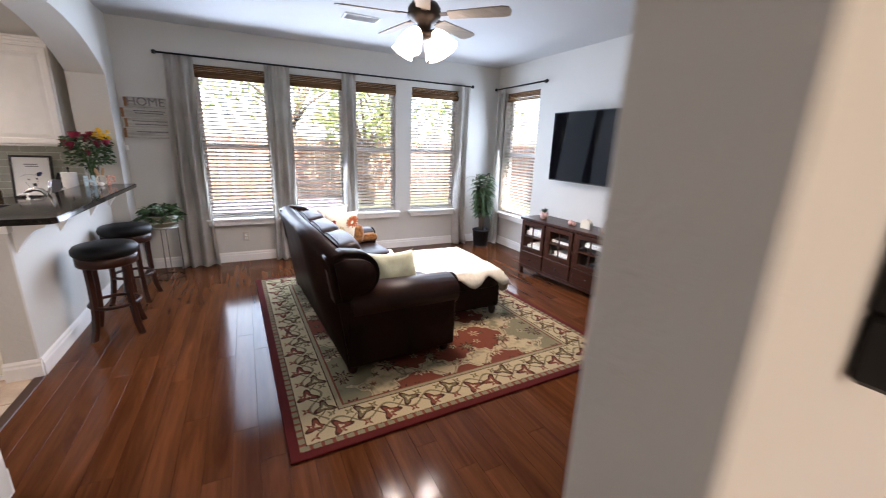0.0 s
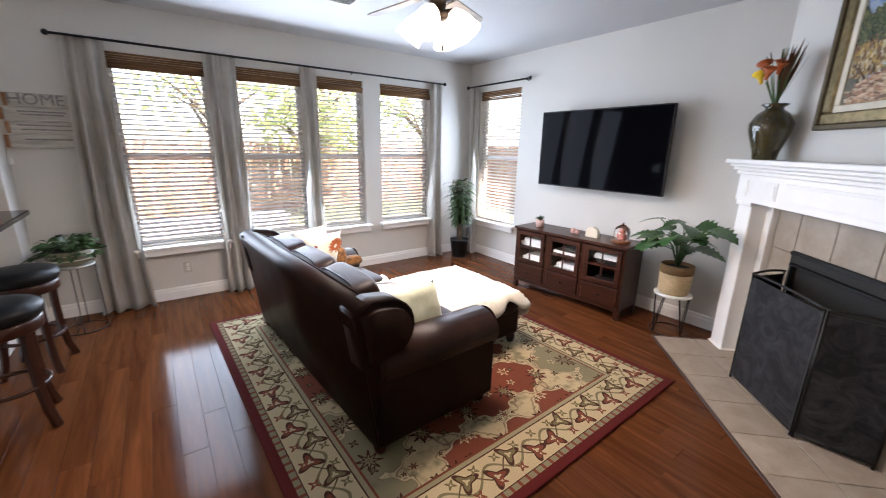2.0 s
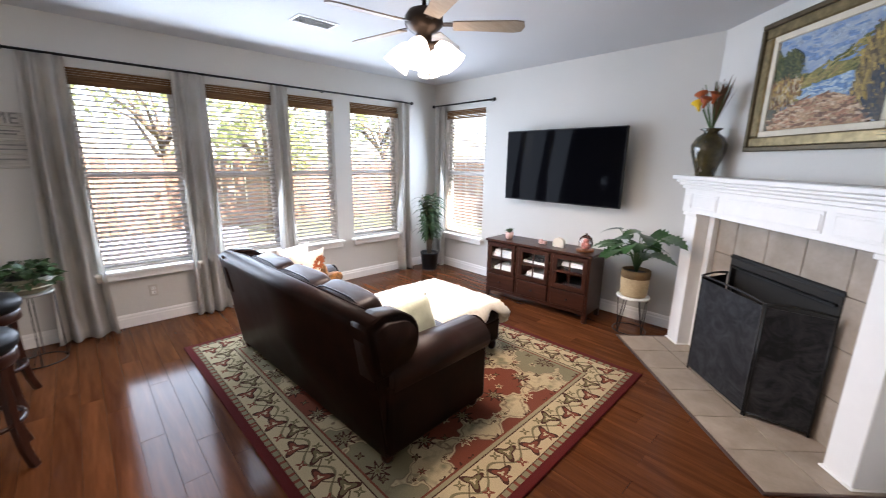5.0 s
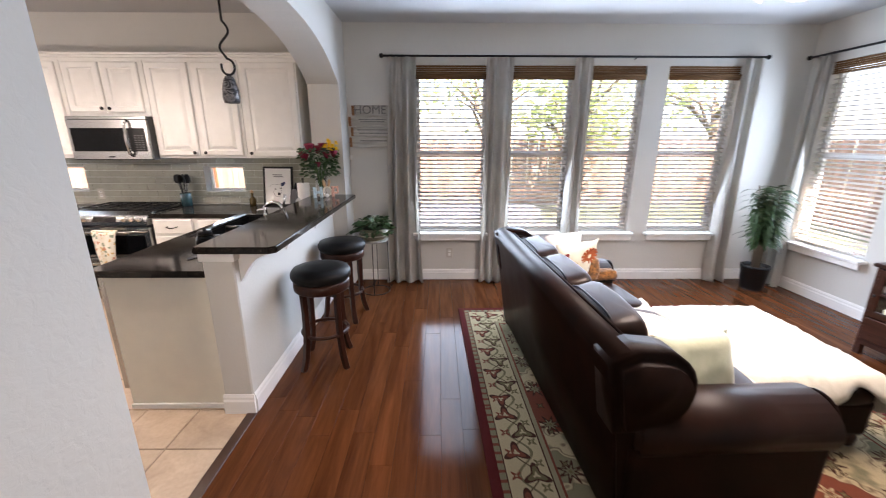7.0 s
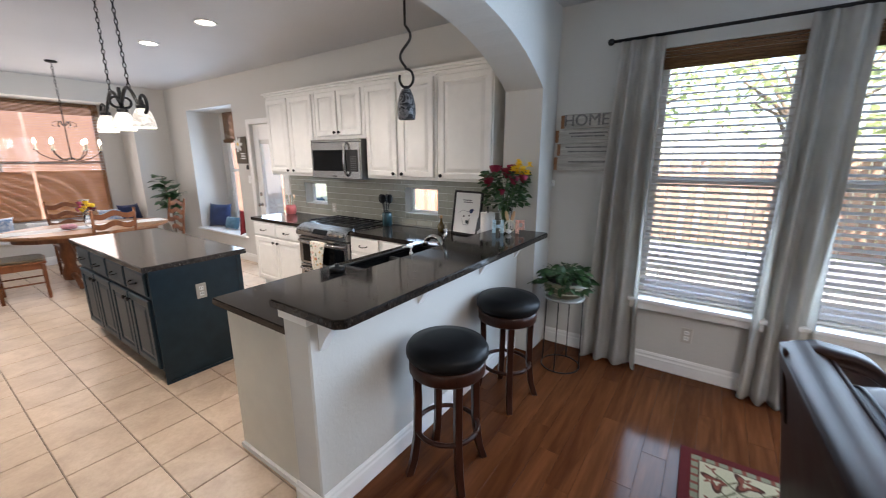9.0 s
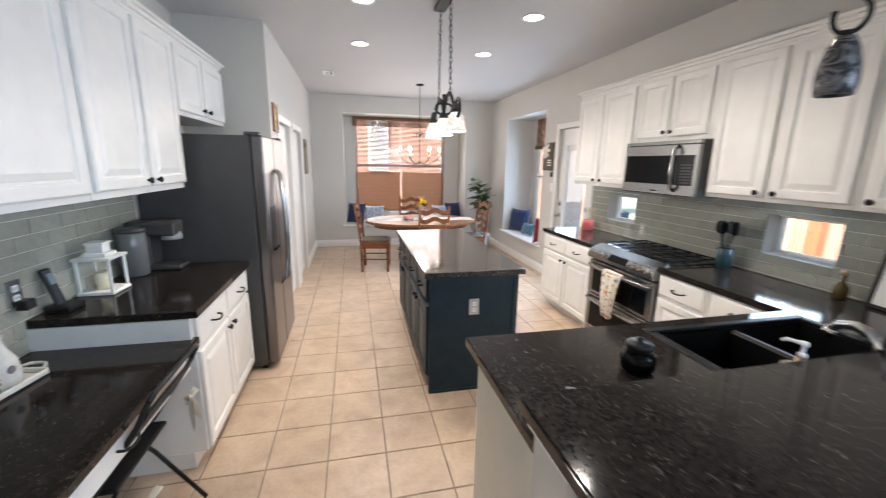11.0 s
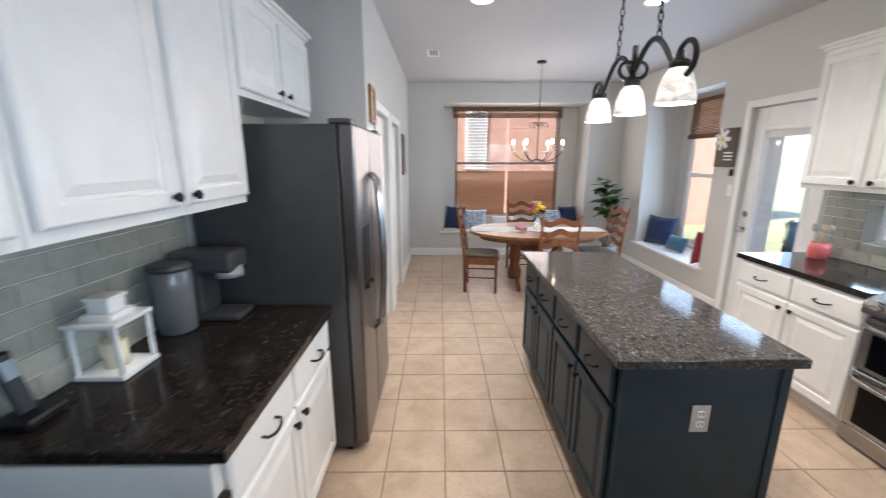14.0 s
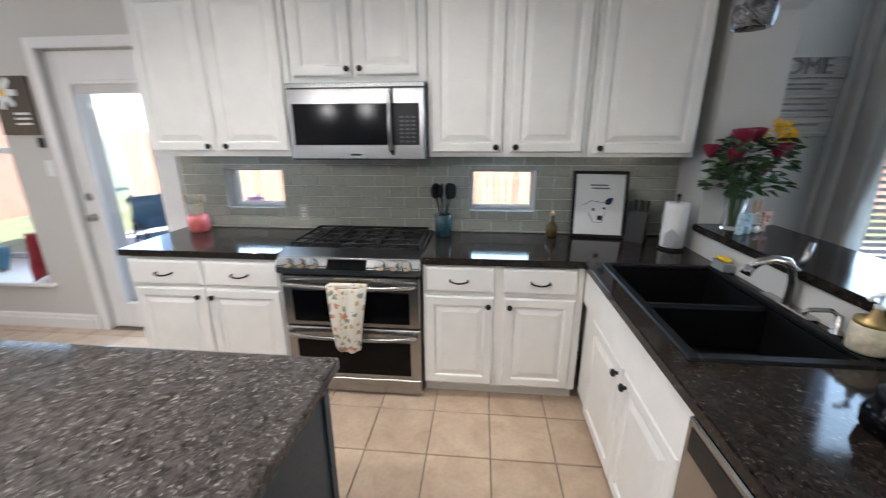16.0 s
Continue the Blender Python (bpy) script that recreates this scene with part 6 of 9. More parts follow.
# gold panels on the south wall
GLEAF = plain("brushed gold leaf", (0.50, 0.33, 0.11), 0.34, 0.75, var=0.35, scale=5, bump=0.3, fine=60)
for a, b in ((0.90, 1.35), (1.365, 1.83)):
    solid("wall_panel", B((a, b, S + 0.002, S + 0.045, 1.14, 2.56), bevel=0.004), GLEAF, "tall brushed gold leaf panel hanging on the wall", "wall art", "gold panels")
hp = thing("framed_picture", (1.1, 0.08, 1.27), "dark framed picture on the hall side of the wall", "picture")
part("frame", B((0.43, 1.30, 0.06, 0.088, 1.45, 1.50), (0.43, 1.30, 0.06, 0.088, 2.15, 2.20), (0.43, 0.48, 0.06, 0.088, 1.50, 2.15), (1.25, 1.30, 0.06, 0.088, 1.50, 2.15), bevel=0.004), BLACK, hp)
part("print", B((0.48, 1.25, 0.075, 0.088, 1.50, 2.15)), plain("dark print", (0.06, 0.045, 0.035), 0.5, var=0.6, scale=7), hp)

# ceiling fan
FX, FY = 1.38, 3.03
fan = thing("ceiling_fan", (FX, FY, CL), "bronze five-blade ceiling fan with a lit four-shade lamp kit", "ceiling fan")
BRONZE = plain("oil rubbed bronze", (0.035, 0.022, 0.015), 0.4, 0.7)
bm = bmesh.new()
lathe(bm, [(0.075, CL - 0.001), (0.075, CL - 0.03), (0.03, CL - 0.07), (0.014, CL - 0.075), (0.014, 2.62)], (FX, FY, 0), 24)
part("downrod", bm, BRONZE, fan)
bm = bmesh.new()
lathe(bm, [(0.03, 2.64), (0.10, 2.615), (0.125, 2.58), (0.125, 2.53), (0.09, 2.495), (0.055, 2.48), (0.05, 2.43), (0.075, 2.415), (0.06, 2.385), (0.02, 2.37)], (FX, FY, 0), 28)
part("motor", bm, BRONZE, fan)
BLADE = wood("pale washed fan blade", (0.30, 0.24, 0.18), (0.46, 0.38, 0.30), "x", 2.0, 0.4)
for k in range(5):
    m = Matrix.Translation((FX, FY, 2.53)) @ Matrix.Rotation(radians(72 * k + 28), 4, "Z") @ Matrix.Rotation(radians(-12), 4, "X")
    bm = bmesh.new()
    out = [(0.19, -0.05), (0.60, -0.068), (0.645, -0.055), (0.66, 0.0), (0.645, 0.055), (0.60, 0.068), (0.19, 0.05)]
    prism(bm, out, "z", -0.004, 0.004)
    bmesh.ops.transform(bm, matrix=m, verts=bm.verts)
    bl = part("blade", bm, BLADE, fan)
    bm = B((0.10, 0.23, -0.022, 0.022, 0.004, 0.011), bevel=0.003)
    bmesh.ops.transform(bm, matrix=m, verts=bm.verts)
    part("blade_iron", bm, BRONZE, bl)
for k in range(4):
    a = radians(90 * k + 35)
    m = Matrix.Translation((FX + 0.10 * math.cos(a), FY + 0.10 * math.sin(a), 2.415)) @ Matrix.Rotation(a, 4, "Z") @ Matrix.Rotation(radians(-38), 4, "Y")
    bm = bmesh.new()
    tube(bm, [(FX + 0.04 * math.cos(a), FY + 0.04 * math.sin(a), 2.42), (FX + 0.10 * math.cos(a), FY + 0.10 * math.sin(a), 2.425)], 0.012, 8)
    ar = part("lamp_arm", bm, BRONZE, fan)
    bm = bmesh.new()
    lathe(bm, [(0.032, 0.0), (0.055, -0.035), (0.072, -0.08), (0.080, -0.125), (0.092, -0.165)], (0, 0, 0), 20, True)
    bmesh.ops.transform(bm, matrix=m, verts=bm.verts)
    part("shade", bm, LIT, ar, "lit frosted glass shade")
    d = bpy.data.lights.new("fan_bulb", "SPOT")
    d.energy, d.spot_size, d.spot_blend, d.shadow_soft_size, d.color = 12, radians(165), 0.9, 0.07, WARM
    new("fan_bulb", d).location = m @ Vector((0.02, 0, -0.27))
bm = bmesh.new()
tube(bm, [(FX + 0.03, FY - 0.02, 2.39), (FX + 0.03, FY - 0.02, 2.24)], 0.0016, 5)
tube(bm, [(FX + 0.03, FY - 0.02, 2.24), (FX + 0.03, FY - 0.02, 2.205)], 0.006, 8)
part("pull_chain", bm, BRONZE, fan)


def vent(at, lx, ly, z, label):
    root = thing("ceiling_vent", (at[0], at[1], z), label, "vent", "ceiling vents")
    x, y = at
    part("frame", B((x - lx, x + lx, y - ly, y - ly + 0.02, z - 0.008, z - 0.001), (x - lx, x + lx, y + ly - 0.02, y + ly, z - 0.008, z - 0.001), (x - lx, x - lx + 0.02, y - ly + 0.02, y + ly - 0.02, z - 0.008, z - 0.001), (x + lx - 0.02, x + lx, y - ly + 0.02, y + ly - 0.02, z - 0.008, z - 0.001)), WPLAS, root)
    # near-black sheet paints the duct's shade behind the slats
    part("backing", B((x - lx + 0.02, x + lx - 0.02, y - ly + 0.02, y + ly - 0.02, z - 0.003, z - 0.001)), RUBBER_SHADE, root)
    n = int(ly * 2 / 0.022) - 2
    for k in range(n):
        yy = y - ly + 0.03 + k * 0.022
        bm = bmesh.new()
        turn(bm, box(bm, x - lx + 0.02, x + lx - 0.02, -0.006, 0.006, -0.001, 0.001), pose(0, yy, z - 0.007, 40, 0, 0))
        part("slat", bm, WPLAS, root)


vent((1.24, 4.30), 0.18, 0.10, CL, "white metal air vent in the living room ceiling")


def outlet(at, face, label, mat=PLATE):
    """A duplex outlet plate; face is the way that it looks."""
    root = thing("wall_outlet", at, label, "outlet", "wall outlets")
    q = {"s": pose(*at, 0, 0, 0), "n": pose(*at, 0, 0, 180), "e": pose(*at, 0, 0, 90), "w": pose(*at, 0, 0, -90)}[face]
    bm = B((-0.037, 0.037, -0.007, -0.001, -0.06, 0.06), bevel=0.003)
    bmesh.ops.transform(bm, matrix=q, verts=bm.verts)
    part("plate", bm, mat, root)
    for z in (-0.022, 0.022):
        bm = B((-0.016, 0.016, -0.010, -0.006, z - 0.015, z + 0.015), bevel=0.004)
        bmesh.ops.transform(bm, matrix=q, verts=bm.verts)
        so = part("socket", bm, WPLAS, root)
        # dark raised blocks stand in for the shaded slot holes
        bm = B((-0.008, -0.005, -0.0112, -0.0095, z - 0.004, z + 0.008), (0.005, 0.008, -0.0112, -0.0095, z - 0.004, z + 0.008))
        bmesh.ops.transform(bm, matrix=q, verts=bm.verts)
        part("slot", bm, RUBBER_SHADE, so)


outlet((0.0, N, 0.335), "s", "almond wall outlet under the window")
outlet((1.55, S, 0.30), "n", "white wall outlet near the floor", WPLAS)

# small things on the console
CZ = 0.7455


def on_console(bm):
    bmesh.ops.transform(bm, matrix=CM, verts=bm.verts)
    return bm


su = thing("potted_succulent", CM @ Vector((0.17, 1.10, CZ)), "small succulent in a pink pot on the console", "plant")
bm = bmesh.new()
lathe(bm, [(0.04, 0), (0.048, 0.03), (0.05, 0.075), (0.043, 0.075), (0.042, 0.06)], (0.17, 1.10, CZ), 18, True)
part("pot", on_console(bm), plain("pale pink pot", (0.62, 0.42, 0.38), 0.5), su)
bm = bmesh.new()
for k in range(34):
    a = k * 2.4
    leaf(bm, (0.17, 1.10, CZ + 0.07), (math.cos(a), math.sin(a), 0.5 + 1.2 * rl.random()), 0.06 + 0.03 * rl.random(), 0.022, 0.1, 0, 0, 4)
part("leaves", on_console(bm), IVY, su)
bm = bmesh.new()
blob(bm, (0.16, 0.66, CZ + 0.028), (0.05, 0.055, 0.056), 8, 0.7)
blob(bm, (0.16, 0.61, CZ + 0.022), (0.04, 0.05, 0.044), 8, 0.7)
solid("figurine", on_console(bm), plain("pink and white ceramic", (0.62, 0.35, 0.30), 0.4, var=0.4, scale=40), "small pink ceramic figurine on the console", "ornament")
bm = bmesh.new()
out = [(0.44 + 0.065 * math.cos(math.pi * i / 14), CZ + 0.045 + 0.06 * math.sin(math.pi * i / 14)) for i in range(15)] + [(0.375, CZ), (0.505, CZ)]
prism(bm, out, "x", 0.14, 0.19)
solid("mantel_clock", on_console(bm), plain("cream ceramic", (0.70, 0.63, 0.52), 0.35), "cream arched ceramic ornament on the console", "ornament")
cl = thing("glass_cloche", CM @ Vector((0.17, 0.14, CZ)), "glass dome with a pink figure on a wooden base", "cloche")
bm = bmesh.new()
lathe(bm, [(0.085, 0), (0.09, 0.006), (0.09, 0.016), (0.08, 0.022)], (0.17, 0.14, CZ), 24)
part("base", on_console(bm), OAK, cl)
bm = bmesh.new()
lathe(bm, [(0.072, 0.022), (0.074, 0.10), (0.062, 0.145), (0.03, 0.172), (0.008, 0.178), (0.012, 0.19), (0.002, 0.198)], (0.17, 0.14, CZ), 24, False)
d = part("dome", on_console(bm), CLEAR, cl)
d.visible_shadow = False
bm = bmesh.new()
blob(bm, (0.17, 0.14, CZ + 0.06), (0.06, 0.06, 0.07), 8, 0.8, 0.3)
blob(bm, (0.17, 0.14, CZ + 0.105), (0.04, 0.04, 0.045), 8, 0.9, 0.2)
part("figure", on_console(bm), plain("rose figure", (0.50, 0.18, 0.14), 0.6, var=0.4, scale=40), cl)

# ---- kitchen ----
FACE = {"s": 0, "n": 180, "w": -90, "e": 90}


def knob(bm, x, z, r=0.016):
    vs = lathe(bm, [(r * 0.5, 0), (r * 0.45, 0.010), (r, 0.016), (r * 1.05, 0.024), (r * 0.6, 0.030)], (0, 0, 0), 12)
    turn(bm, vs, pose(x, -0.020, z, 90, 0, 0))


def pull(bm, x, z, w=0.10):
    pts = [(x - w / 2, -0.020, z), (x - w / 2, -0.042, z - 0.002), (x - w / 4, -0.052, z - 0.008), (x, -0.054, z - 0.010), (x + w / 4, -0.052, z - 0.008), (x + w / 2, -0.042, z - 0.002), (x + w / 2, -0.020, z)]
    tube(bm, pts, 0.0055, 6)


def rings(bm, a, b, z0, z1, prof):
    """One welded front: rectangles stepping in from the edge, each (inset, depth), closed by a flat middle."""
    loops = []
    for inset, y in prof:
        loops.append([bm.verts.new(p) for p in ((a + inset, y, z0 + inset), (b - inset, y, z0 + inset), (b - inset, y, z1 - inset), (a + inset, y, z1 - inset))])
    for p, q in zip(loops, loops[1:]):
        for i in range(4):
            bm.faces.new((p[i], p[(i + 1) % 4], q[(i + 1) % 4], q[i]))
    bm.faces.new(loops[-1])
    bm.faces.new(loops[0][::-1])
    bmesh.ops.recalc_face_normals(bm, faces=bm.faces[:])


def door_panel(bm, a, b, z0, z1):
    """A raised-panel front, its back at y = 0."""
    s = min(0.058, (b - a) * 0.19)
    rings(bm, a, b, z0, z1, [(0, 0), (0, -0.013), (0.003, -0.017), (0.009, -0.021), (s - 0.008, -0.021), (s - 0.003, -0.019), (s + 0.002, -0.011), (s + 0.011, -0.011), (s + 0.016, -0.013), (s + 0.040, -0.020)])


def cabinet(at, face, w, d, z0, z1, doors=(), drawers=(), mat=CAB, label="", group="", toe=0.0, name="kitchen_cabinet", hw=BLACK):
    """A cabinet unit: local x from its left (seen from the front), front at y = 0, depth behind it.
    doors: (a, b, z0, z1, knob x, knob z); drawers: (a, b, z0, z1)."""
    root = thing(name, (0, 0, 0), label, "cabinet", group)
    body = [(0.002, w - 0.002, 0.002, d, z0 + toe, z1)]
    if toe:
        body.append((0.002, w - 0.002, 0.07, d, z0, z0 + toe))
    part("body", B(*body, bevel=0.002), mat, root)
    for a, b, c, e, kx, kz in doors:
        bm = bmesh.new()
        door_panel(bm, a, b, c, e)
        dd = part("door", bm, mat, root)
        if kx is not None:
            bm = bmesh.new()
            knob(bm, kx, kz)
            part("knob", bm, hw, dd)
    for a, b, c, e in drawers:
        bm = bmesh.new()
        rings(bm, a, b, c, e, [(0, 0), (0, -0.012), (0.004, -0.016), (0.014, -0.0205)])
        dd = part("drawer", bm, mat, root)
        bm = bmesh.new()
        pull(bm, (a + b) / 2, (c + e) / 2)
        part("handle", bm, hw, dd)
    root.matrix_basis = pose(at[0], at[1], 0, 0, 0, FACE[face])
    return root


G1, G2 = "upper cabinets", "base cabinets"
UF, BF = 5.33, 5.05
UZ0, UZ1 = 1.45, 2.38


def pair(w, z0, z1, g=0.012, up=True, split=None):
    """Two doors with their knobs beside the middle."""
    s = w / 2 if split is None else split
    kz = z0 + 0.05 if up else z1 - 0.05
    return [(g, s - 0.006, z0, z1, s - 0.045, kz), (s + 0.006, w - g, z0, z1, s + 0.045, kz)]


cabinet((-4.765, UF), "s", 0.95, N - UF - 0.002, UZ0, UZ1, [(0.016, 0.438, 1.482, 2.36, 0.402, 1.512), (0.472, 0.912, 1.482, 2.36, 0.518, 1.512)], label="white raised-panel wall cabinet beside the microwave", group=G1)
cabinet((-3.81, UF), "s", 0.80, N - UF - 0.002, 1.862, UZ1, [(0.028, 0.374, 1.896, 2.36, 0.350, 1.932), (0.402, 0.752, 1.896, 2.36, 0.424, 1.932)], label="short white wall cabinet above the microwave", group=G1)
cabinet((-3.008, UF), "s", 0.905, N - UF - 0.002, UZ0, UZ1, [(0.018, 0.428, 1.475, 2.36, 0.391, 1.506), (0.473, 0.877, 1.475, 2.36, 0.502, 1.506)], label="white raised-panel wall cabinet over the range counter", group=G1)
cabinet((-2.10, UF), "s", 0.575, N - UF - 0.002, UZ0, UZ1, [(0.032, 0.562, 1.468, 2.36, 0.060, 1.50)], label="white single-door wall cabinet beside the arch", group=G1)


def crown(name, x0, x1, yf, yb, z):
    bx = [(x0 - 0.0, x1 + 0.0, min(yf, yb), max(yf, yb), z, z + 0.02)]
    s = 1 if yf < yb else -1
    a, b = sorted((yf - s * 0.018, yb))
    bx.append((x0 - 0.012, x1 + 0.012, a, b, z + 0.02, z + 0.042))
    a, b = sorted((yf - s * 0.038, yb))
    bx.append((x0 - 0.03, x1 + 0.03, a, b, z + 0.042, z + 0.062))
    return tagged(part(name, B(*bx, bevel=0.003), CAB), "white crown moulding on top of the wall cabinets", "trim", kind="structure")


crown("trim_crown", -4.76, -1.525, UF, N - 0.003, UZ1)

base_dr = lambda w: [(0.012, w / 2 - 0.01, 0.70, 0.86), (w / 2 + 0.01, w - 0.012, 0.70, 0.86)]
cabinet((-4.84, BF), "s", 0.975, N - BF - 0.002, 0, 0.88, pair(0.975, 0.115, 0.68, up=False), base_dr(0.975), label="white base cabinet with two drawers beside the back door", group=G2, toe=0.10)
cabinet((-3.015, BF), "s", 0.905, N - BF - 0.002, 0, 0.88, [(0.015, 0.410, 0.115, 0.69, 0.378, 0.640), (0.470, 0.862, 0.115, 0.69, 0.498, 0.640)], [(0.015, 0.406, 0.715, 0.868), (0.460, 0.862, 0.715, 0.868)], label="white base cabinet with two drawers beside the range", group=G2, toe=0.10)
# peninsula
sb = cabinet((-2.09, 5.045), "w", 1.12, 0.64, 0, 0.68, [(0.20, 0.645, 0.115, 0.68, 0.60, 0.63), (0.655, 1.10, 0.115, 0.68, 0.70, 0.63)], [], label="white sink base cabinet in the peninsula", group=G2, toe=0.10)
part("apron_front", B((-2.11, -2.075, 3.92, 5.045, 0.68, 0.879), bevel=0.003), CAB, sb)
dw = thing("dishwasher", (-2.09, 3.63, 0), "stainless dishwasher built into the peninsula", "dishwasher")
part("body", B((-2.085, -1.47, 3.335, 3.915, 0.09, 0.875)), DSTEEL, dw)
part("door", B((-2.125, -2.085, 3.337, 3.913, 0.11, 0.865), bevel=0.006), STEEL, dw)
part("control_strip", B((-2.128, -2.12, 3.36, 3.89, 0.77, 0.845), bevel=0.002), BLKPLAS, dw)
structure("panel_peninsula", CREAM, (-2.06, -1.445, 3.305, 3.33, 0.0, 0.88), label="cream painted end panel of the peninsula")
structure("trim_peninsula", TRIM, (-2.06, -1.455, 3.288, 3.304, 0.0, 0.03), label="white shoe moulding along the peninsula end")
structure("wall_bar", WALL, (-1.445, -1.27, 3.25, AY1 - 0.001, 0, 1.035), label="pale greige half wall under the breakfast bar", bevel=0.008)
structure("trim_bar", TRIM, (-1.455, -1.258, 3.238, 3.45, 0.985, 1.034), label="white trim under the bar top")
COUNTER_Z = (0.88, 0.92)


def counter(name, boxes, label, mat=GRANITE, z=COUNTER_Z):
    bm = bmesh.new()
    for x0, x1, y0, y1 in boxes:
        box(bm, x0, x1, y0, y1, z[0], z[1], bevel=0.004)
    return solid(name, bm, mat, label, "countertop")


counter("countertop", [(-4.875, -3.86, 5.025, N - 0.008)], "dark brown granite counter between back door and range")
SX0, SX1, SY0, SY1 = -2.04, -1.50, 4.10, 5.00
bm = bmesh.new()
# one L-shaped slab with the sink cut out
xs = [-3.018, -2.13, SX0, SX1, -1.447]
ys = [3.265, SY0, SY1, 5.025, N - 0.008]
grid = {}


def gv(i, j, z):
    if (i, j, z) not in grid:
        grid[(i, j, z)] = bm.verts.new((xs[i], ys[j], z))
    return grid[(i, j, z)]


filled = {(i, j) for i in range(4) for j in range(4) if not ((i == 0 and j < 3) or (i == 2 and j == 1))}
for i, j in filled:
    for z, rev in ((COUNTER_Z[1], False), (COUNTER_Z[0], True)):
        q = [gv(i, j, z), gv(i + 1, j, z), gv(i + 1, j + 1, z), gv(i, j + 1, z)]
        bm.faces.new(q[::-1] if rev else q)
    for (di, dj), (a, b) in (((-1, 0), ((i, j + 1), (i, j))), ((1, 0), ((i + 1, j), (i + 1, j + 1))), ((0, -1), ((i, j), (i + 1, j))), ((0, 1), ((i + 1, j + 1), (i, j + 1)))):
        if (i + di, j + dj) not in filled:
            bm.faces.new((gv(*a, COUNTER_Z[0]), gv(*b, COUNTER_Z[0]), gv(*b, COUNTER_Z[1]), gv(*a, COUNTER_Z[1])))
bmesh.ops.recalc_face_normals(bm, faces=bm.faces[:])
es = [e for e in bm.edges if len(e.link_faces) == 2 and abs(e.link_faces[0].normal.dot(e.link_faces[1].normal)) < 0.1]
bmesh.ops.bevel(bm, geom=es, offset=0.005, segments=2, affect="EDGES")
solid("countertop", bm, GRANITE, "dark brown granite counter turning into the peninsula", "countertop")
bm = bmesh.new()
prism(bm, [(-1.462, 3.205), (-1.05, 3.205), (-1.015, 3.24), (-1.015, AY1 - 0.003), (-1.462, AY1 - 0.003)], "z", 1.036, 1.076)
bmesh.ops.bevel(bm, geom=bm.edges[:], offset=0.006, segments=2, affect="EDGES")
solid("breakfast_bar", bm, GRANITE, "dark brown granite breakfast bar top, polished", "countertop")
for y in (3.32, 4.0, 4.7, 5.28):
    bm = bmesh.new()
    pr = [(-1.268, 1.035), (-1.10, 1.035), (-1.105, 1.012)] + [(-1.268 + 0.15 * (1 - (q / 9) ** 0.55) + 0.008, 1.005 - 0.15 * q / 9) for q in range(10)] + [(-1.268, 0.845)]
    prism(bm, pr, "y", y - 0.022, y + 0.022)
    solid("corbel", bm, TRIM, "white curved bracket under the bar top", "bracket", "bar brackets")

# sink, faucet
SINKM = plain("black composite sink", (0.0045, 0.0045, 0.005), 0.45, var=0.2, scale=60, spec=0.22)
sk = thing("kitchen_sink", ((SX0 + SX1) / 2, (SY0 + SY1) / 2, 0.70), "black double-bowl composite sink set in the counter", "sink")
RM = 0.03
part("rim", B((SX0 - 0.012, SX0 + RM, SY0 - 0.012, SY1 + 0.012, 0.905, 0.928), (SX1 - RM, SX1 + 0.012, SY0 - 0.012, SY1 + 0.012, 0.905, 0.928), (SX0 + RM, SX1 - RM, SY0 - 0.012, SY0 + RM, 0.905, 0.928), (SX0 + RM, SX1 - RM, SY1 - RM, SY1 + 0.012, 0.905, 0.928), bevel=0.006), SINKM, sk)
part("divider", B((SX0 + RM, SX1 - RM, 4.53, 4.57, 0.71, 0.905), bevel=0.012), SINKM, sk)
part("bowl", B((SX0 + 0.004, SX0 + RM, SY0 + 0.004, SY1 - 0.004, 0.70, 0.905), (SX1 - RM, SX1 - 0.004, SY0 + 0.004, SY1 - 0.004, 0.70, 0.905), (SX0 + RM, SX1 - RM, SY0 + 0.004, SY0 + RM, 0.70, 0.905), (SX0 + RM, SX1 - RM, SY1 - RM, SY1 - 0.004, 0.70, 0.905), (SX0 + 0.004, SX1 - 0.004, SY0 + 0.004, SY1 - 0.004, 0.69, 0.70)), SINKM, sk)
for y in (4.32, 4.78):
    bm = bmesh.new()
    lathe(bm, [(0.042, 0), (0.04, 0.004), (0.02, 0.002)], (-1.77, y, 0.70), 18)
    part("drain", bm, CHROME, sk)
fc = thing("kitchen_faucet", (-1.475, 4.52, 0.92), "brushed nickel arched faucet behind the sink", "faucet")
part("deck_plate", B((-1.50, -1.452, 4.39, 4.65, 0.921, 0.933), bevel=0.005), CHROME, fc)
bm = bmesh.new()
tube(bm, [(-1.476, 4.52, 0.93), (-1.476, 4.52, 1.03), (-1.487, 4.522, 1.08), (-1.515, 4.525, 1.108), (-1.56, 4.53, 1.116), (-1.605, 4.535, 1.10), (-1.635, 4.54, 1.07)], 0.020, 12, 0.016)
part("spout", bm, CHROME, fc)
bm = bmesh.new()
tube(bm, [(-1.630, 4.54, 1.078), (-1.645, 4.542, 1.045)], 0.019, 12)
part("spray_head", bm, CHROME, fc)
bm = bmesh.new()
tube(bm, [(-1.476, 4.52, 1.07), (-1.458, 4.52, 1.12), (-1.446, 4.525, 1.185)], 0.009, 8, 0.012)
part("lever", bm, CHROME, fc)
sd = thing("soap_dispenser", (-1.475, 4.30, 0.92), "brushed nickel soap pump beside the faucet", "soap dispenser")
bm = bmesh.new()
lathe(bm, [(0.024, 0), (0.022, 0.01), (0.012, 0.02), (0.011, 0.07)], (-1.475, 4.30, 0.921), 16)
part("base", bm, CHROME, sd)
bm = bmesh.new()
